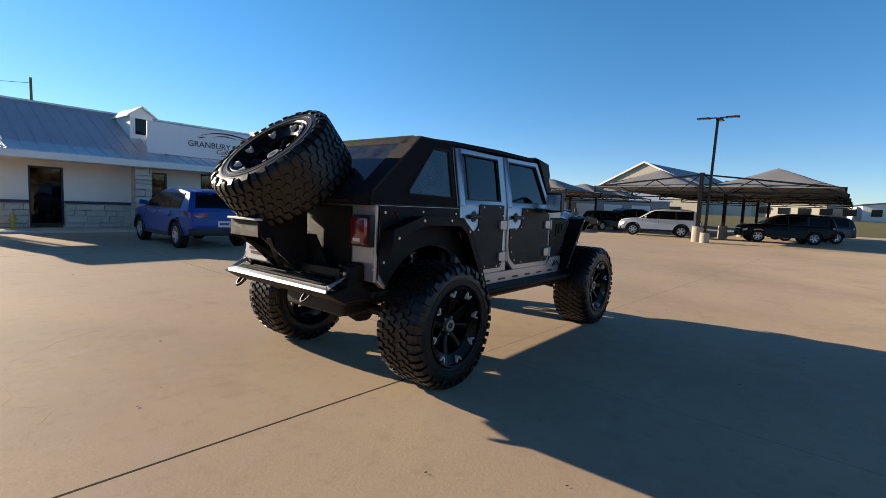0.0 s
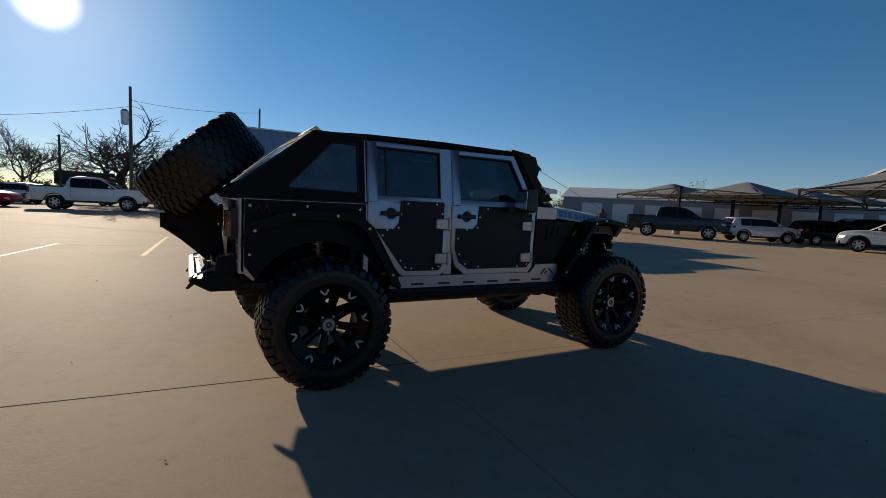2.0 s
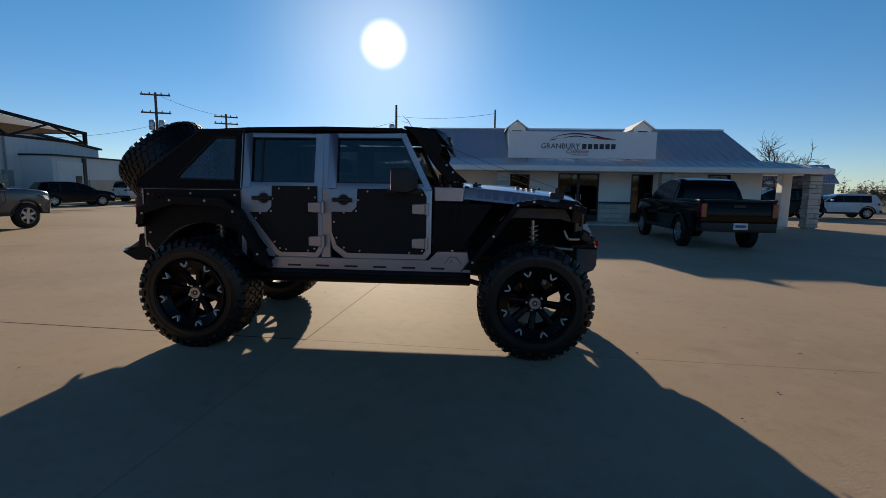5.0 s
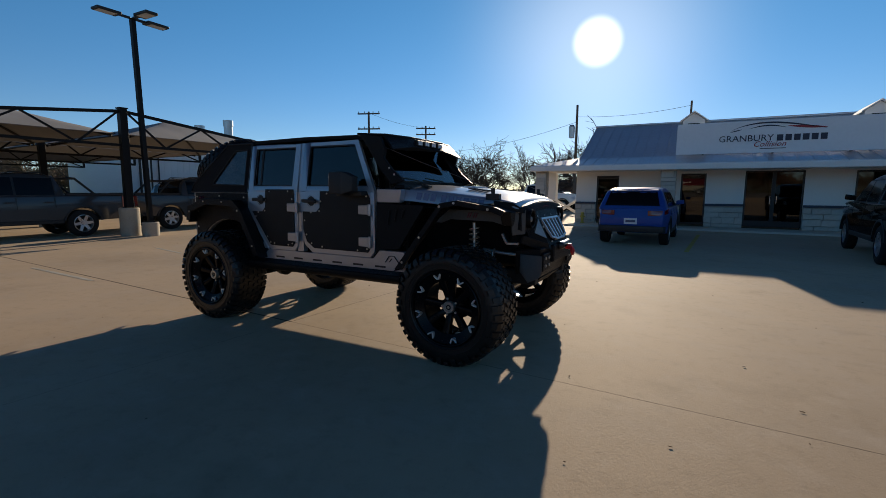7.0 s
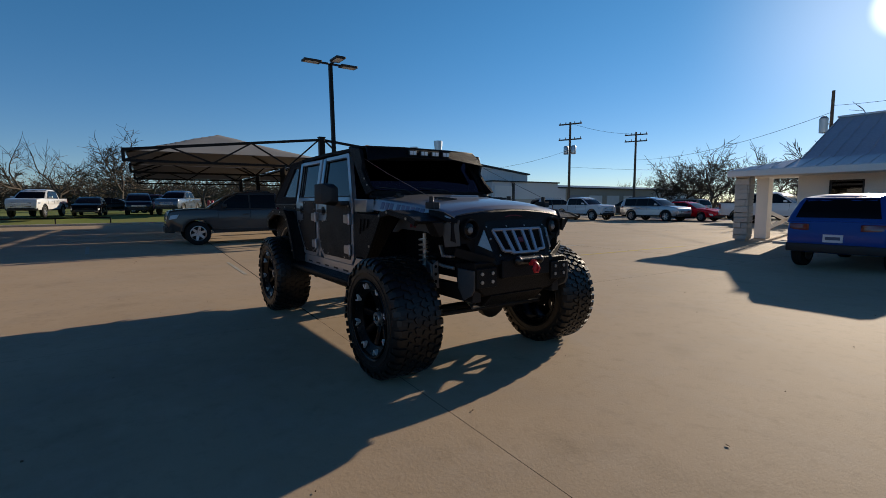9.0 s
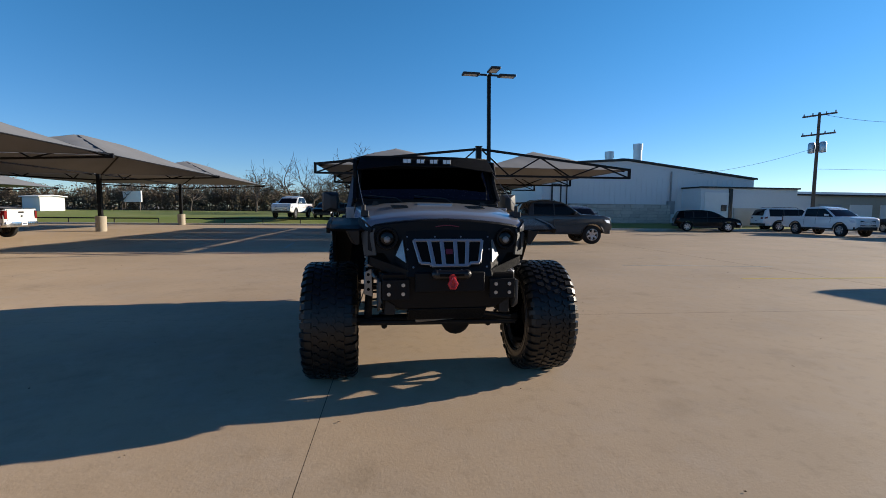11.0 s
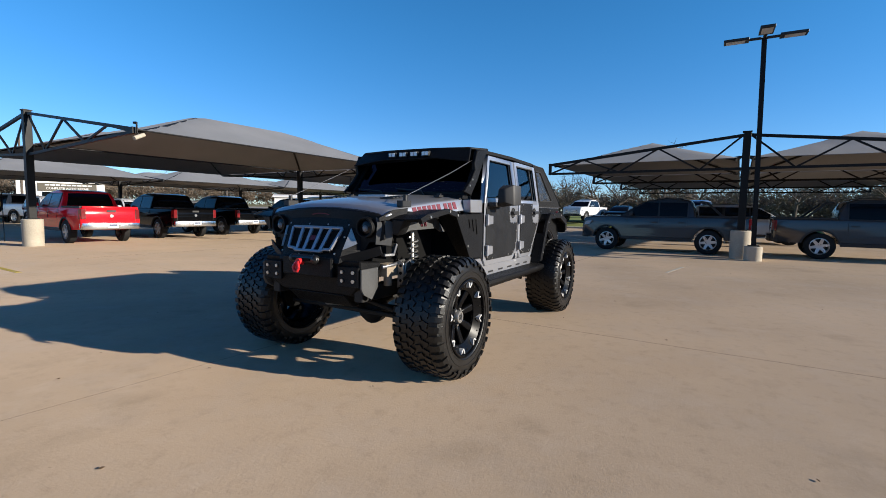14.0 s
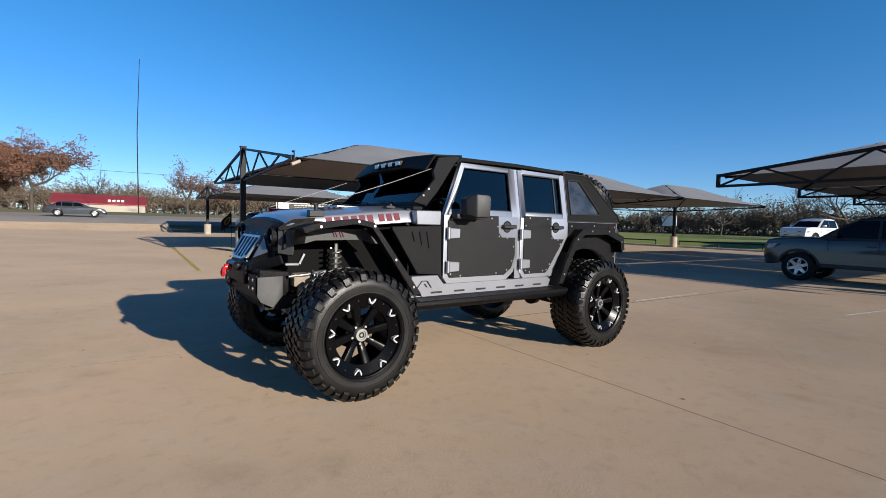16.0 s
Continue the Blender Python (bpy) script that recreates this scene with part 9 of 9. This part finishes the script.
for x, y, h, sd in ((-36.4, 73.7, 6.4, 25), (-33.9, 74.8, 7.8, 26), (-32.0, 75.6, 6.0, 27), (-27.7, 77.1, 7.6, 28), (-25.2, 77.7, 7.2, 32), (-20, 74, 7.0, 44), (-14, 72, 7.5, 45), (-48, 76, 6.5, 46)):
    bare_tree("bare_tree", "bare winter tree over the storage units", x, y, h, sd, 1.0)
bare_tree("bare_tree", "bare winter tree behind the shop", 22, 52, 9, 29, 1.1)
bare_tree("bare_tree", "bare winter tree behind the shop", 30, 66, 10, 30, 1.0)
bare_tree("bare_tree", "bare winter tree behind the red shop", 1.0, -104, 9, 33, 1.0)
bare_tree("oak_tree", "oak keeping rust-brown dry leaves", 9.0, -70.7, 9.6, 41, 1.2, M_RUST, 26, 0.24)
bare_tree("oak_tree", "second oak with rust-brown dry leaves", 14.5, -73.0, 7.6, 47, 1.2, M_RUST, 26, 0.2)
bare_tree("oak_tree", "oak keeping some rust-brown dry leaves", -7.6, -70.1, 8.2, 42, 1.0, M_RUST, 3, 0.18)
bare_tree("oak_tree", "brown oak beyond the highway", -14, -84, 7, 43, 1.0, M_RUST, 6, 0.18)


# far woods: bands of winter trees and scrub, one mass each
def woods(label, pts, n, h, seed, material, depth=10, per=60):
    """Round-headed winter trees: short stems, thin twigs fanning from each stem, and fine brush low down."""
    rnd = random.Random(seed)
    verts, faces = [], []

    def quad(a, b, c, d):
        k = len(verts)
        verts.extend((a, b, c, d))
        faces.append((k, k + 1, k + 2, k + 3))

    def rand_dir(low):
        a, z = rnd.uniform(0, 2 * math.pi), rnd.uniform(low, 1.0)
        c = math.sqrt(max(0.0, 1 - z * z))
        return Vector((c * math.cos(a), c * math.sin(a), z))

    def speck(c, size):
        d = rand_dir(-1.0) * size
        e = d.orthogonal().normalized() * size * rnd.uniform(0.4, 0.9)
        quad(c - d, c + e, c + d, c - e)

    for i in range(n):
        f = rnd.random() * (len(pts) - 1)
        a, b = pts[int(f)], pts[min(int(f) + 1, len(pts) - 1)]
        g = f - int(f)
        x, y = a[0] + (b[0] - a[0]) * g + rnd.uniform(-1, 1) * depth, a[1] + (b[1] - a[1]) * g + rnd.uniform(-1, 1) * depth
        hh = h * rnd.uniform(0.50, 1.0) * (0.82 + 0.18 * math.sin(f * 9 + seed) * math.sin(f * 3.1))
        base = Vector((x, y, terrain(x, y) - 0.1))
        tilt = Vector((rnd.uniform(-0.2, 0.2), rnd.uniform(-0.2, 0.2), 1.0))
        fork = base + tilt * hh * rnd.uniform(0.16, 0.32)
        w = 0.012 * hh
        for v in (Vector((w, 0, 0)), Vector((0, w, 0))):
            quad(base - v, base + v, fork + v * 0.7, fork - v * 0.7)
        # limbs, and twigs fanning from the limbs
        crown = hh * rnd.uniform(0.58, 0.72)
        for q in range(5):
            d = rand_dir(0.25)
            d = Vector((d.x * 0.72, d.y * 0.72, d.z))
            tip = fork + d * crown
            e = d.orthogonal().normalized() * w * 0.55
            quad(fork - e, fork + e, tip + e * 0.25, tip - e * 0.25)
            for j in range(per // 5):
                u = rnd.uniform(0.25, 1.0)
                p0 = fork.lerp(tip, u)
                t = (d.normalized() + rand_dir(-0.6) * 1.1).normalized()
                p1 = p0 + t * crown * rnd.uniform(0.14, 0.34)
                e = t.orthogonal().normalized()
                e = (Matrix.Rotation(rnd.uniform(0, 6.3), 3, t) @ e) * rnd.uniform(0.010, 0.022)
                quad(p0 - e, p0 + e, p1 + e * 0.4, p1 - e * 0.4)
                speck(p0.lerp(p1, rnd.uniform(0.3, 1.0)), rnd.uniform(0.08, 0.22))
    for a, b in zip(pts, pts[1:]):
        m = int(math.hypot(b[0] - a[0], b[1] - a[1]) / 0.10)
        for q in range(m):
            p = Vector((a[0] + (b[0] - a[0]) * q / m, a[1] + (b[1] - a[1]) * q / m, 0)) + Vector((rnd.uniform(-depth, depth), rnd.uniform(-depth, depth), 0))
            top = h * 0.46 * (0.6 + 0.4 * math.sin(q * 0.013 + seed) * math.sin(q * 0.031))
            for j in range(4):
                c = p + Vector((rnd.uniform(-0.8, 0.8), rnd.uniform(-0.8, 0.8), terrain(p.x, p.y) + top * rnd.random() ** 1.3))
                speck(c, rnd.uniform(0.12, 0.32))
    me = bpy.data.meshes.new("far_woods")
    me.from_pydata(verts, [], faces)
    me.materials.append(material)
    return tagged(new("far_woods", me), label, "woods", kind="stuff")


woods("brown winter woods beyond the lawn", [(-84, -90), (-86, -40), (-84, 0), (-84, 40), (-90, 70)], 900, 7.4, 5, M_BRUSH, 6, 100)
woods("dull olive brush beyond the lawn", [(-80, -85), (-80, -40), (-78, 10), (-80, 60)], 220, 5.0, 6, M_OLIVE, 4, 100)
woods("brown winter woods past the parking rows", [(-84, -85), (-60, -92), (-30, -98), (0, -110), (50, -112), (110, -110)], 800, 8.0, 7, M_BRUSH, 6, 100)
woods("dull olive trees past the highway", [(-34, -100), (0, -112), (30, -112)], 140, 8.0, 9, M_OLIVE, 5, 100)
woods("far trees past the shop", [(-60, 92), (-10, 96), (40, 92), (90, 80)], 160, 5.0, 12, M_BRUSH, 6, 60)
woods("winter trees behind the storage units", [(60, 76), (74, 62), (86, 46)], 80, 7.2, 15, M_BRUSH, 4, 80)
woods("dark brush behind the bare oaks", [(-40, 84), (-8, 70), (6, 66)], 70, 3.0, 13, M_BRUSH, 4, 60)

# pipe rail and flag by the highway
rail = thing("pipe_fence", "low dark pipe fence along the lawn", "fence", pose(0, 0, 0))
for x0, y0, x1, y1 in ((-35.5, -30, -35.5, -17), (-35.5, -15, -35.5, -3), (-7, -44.2, -15, -44.4)):
    d = math.hypot(x1 - x0, y1 - y0)
    bm = B()
    tube(bm, [(x0, y0, 0.48), (x1, y1, 0.48)], 0.05, 8)
    part("rail", bm, M_STEEL, rail)
    for k in range(5):
        f = k / 4
        bm = B()
        tube(bm, [(x0 + (x1 - x0) * f, y0 + (y1 - y0) * f, -0.1), (x0 + (x1 - x0) * f, y0 + (y1 - y0) * f, 0.48)], 0.04, 8)
        part("post", bm, M_STEEL, rail)
flag = thing("banner_flag", "black banner flag with a gold oval on a short pole", "flag", pose(-1.95, -18.6, -0.02, 0, 0, 40) @ Matrix.Scale(0.66, 4))
bm = B()
tube(bm, [(0, 0, 0), (0, 0, 2.6)], 0.02, 6)
part("flag_pole", bm, M_STEEL, flag)
bm = B()
n = 8
rows_ = [[(0.02 + 0.14 * i, 0.05 * math.sin(i * 0.9), 2.55 - 0.10 * i - 0.12 * j * (1 - 0.03 * i)) for j in range(8)] for i in range(n)]
loft(bm, rows_, caps=False, closed=False)
bmesh.ops.solidify(bm, geom=bm.faces, thickness=0.01)
part("flag_cloth", bm, M_FLAG, flag, "wind-blown black cloth")
bm = B()
ring = [(0.50 + 0.26 * math.cos(a), -0.07, 1.88 + 0.17 * math.sin(a) - 0.16 * math.cos(a)) for a in [2 * math.pi * k / 20 for k in range(21)]]
tube(bm, ring, 0.022, 5)
part("flag_oval", bm, M_GOLD, flag, "gold oval ring")
bm = B()
tube(bm, [(x, 0.075, z) for x, y, z in ring], 0.022, 5)
part("flag_oval", bm, M_GOLD, flag, "gold oval ring")
# red bollards by the lawn
for k in range(3):
    bl = thing("bollard", "short red marker post on the lawn", "bollard", pose(-41.8, 4.2 + (0, 0.32, 1.2)[k], terrain(-41.8, 4)), "red posts")
    bm = B()
    lathe(bm, [(0, 0), (0.11, 0), (0.11, 1.1), (0.07, 1.2), (0, 1.22)], 12, "z")
    part("post", bm, M_RED, bl)
bb = thing("road_sign_board", "small blue and white board over the lawn", "sign", pose(-74, -36, 0.9, 0, 0, 60))
bm = B()
box(bm, -2, 2, -0.1, 0.1, 1.2, 2.9)
part("board", bm, M_TRIM, bb, smooth=0)
bm = B()
box(bm, -1.7, 1.7, 0.1, 0.13, 1.6, 2.6)
part("board_print", bm, M_BLUEBAR, bb, smooth=0)
for s in (-1.6, 1.6):
    bm = B()
    bar(bm, (s, 0, -0.2), (s, 0, 1.3), 0.12)
    part("board_leg", bm, M_WOODPOLE, bb)
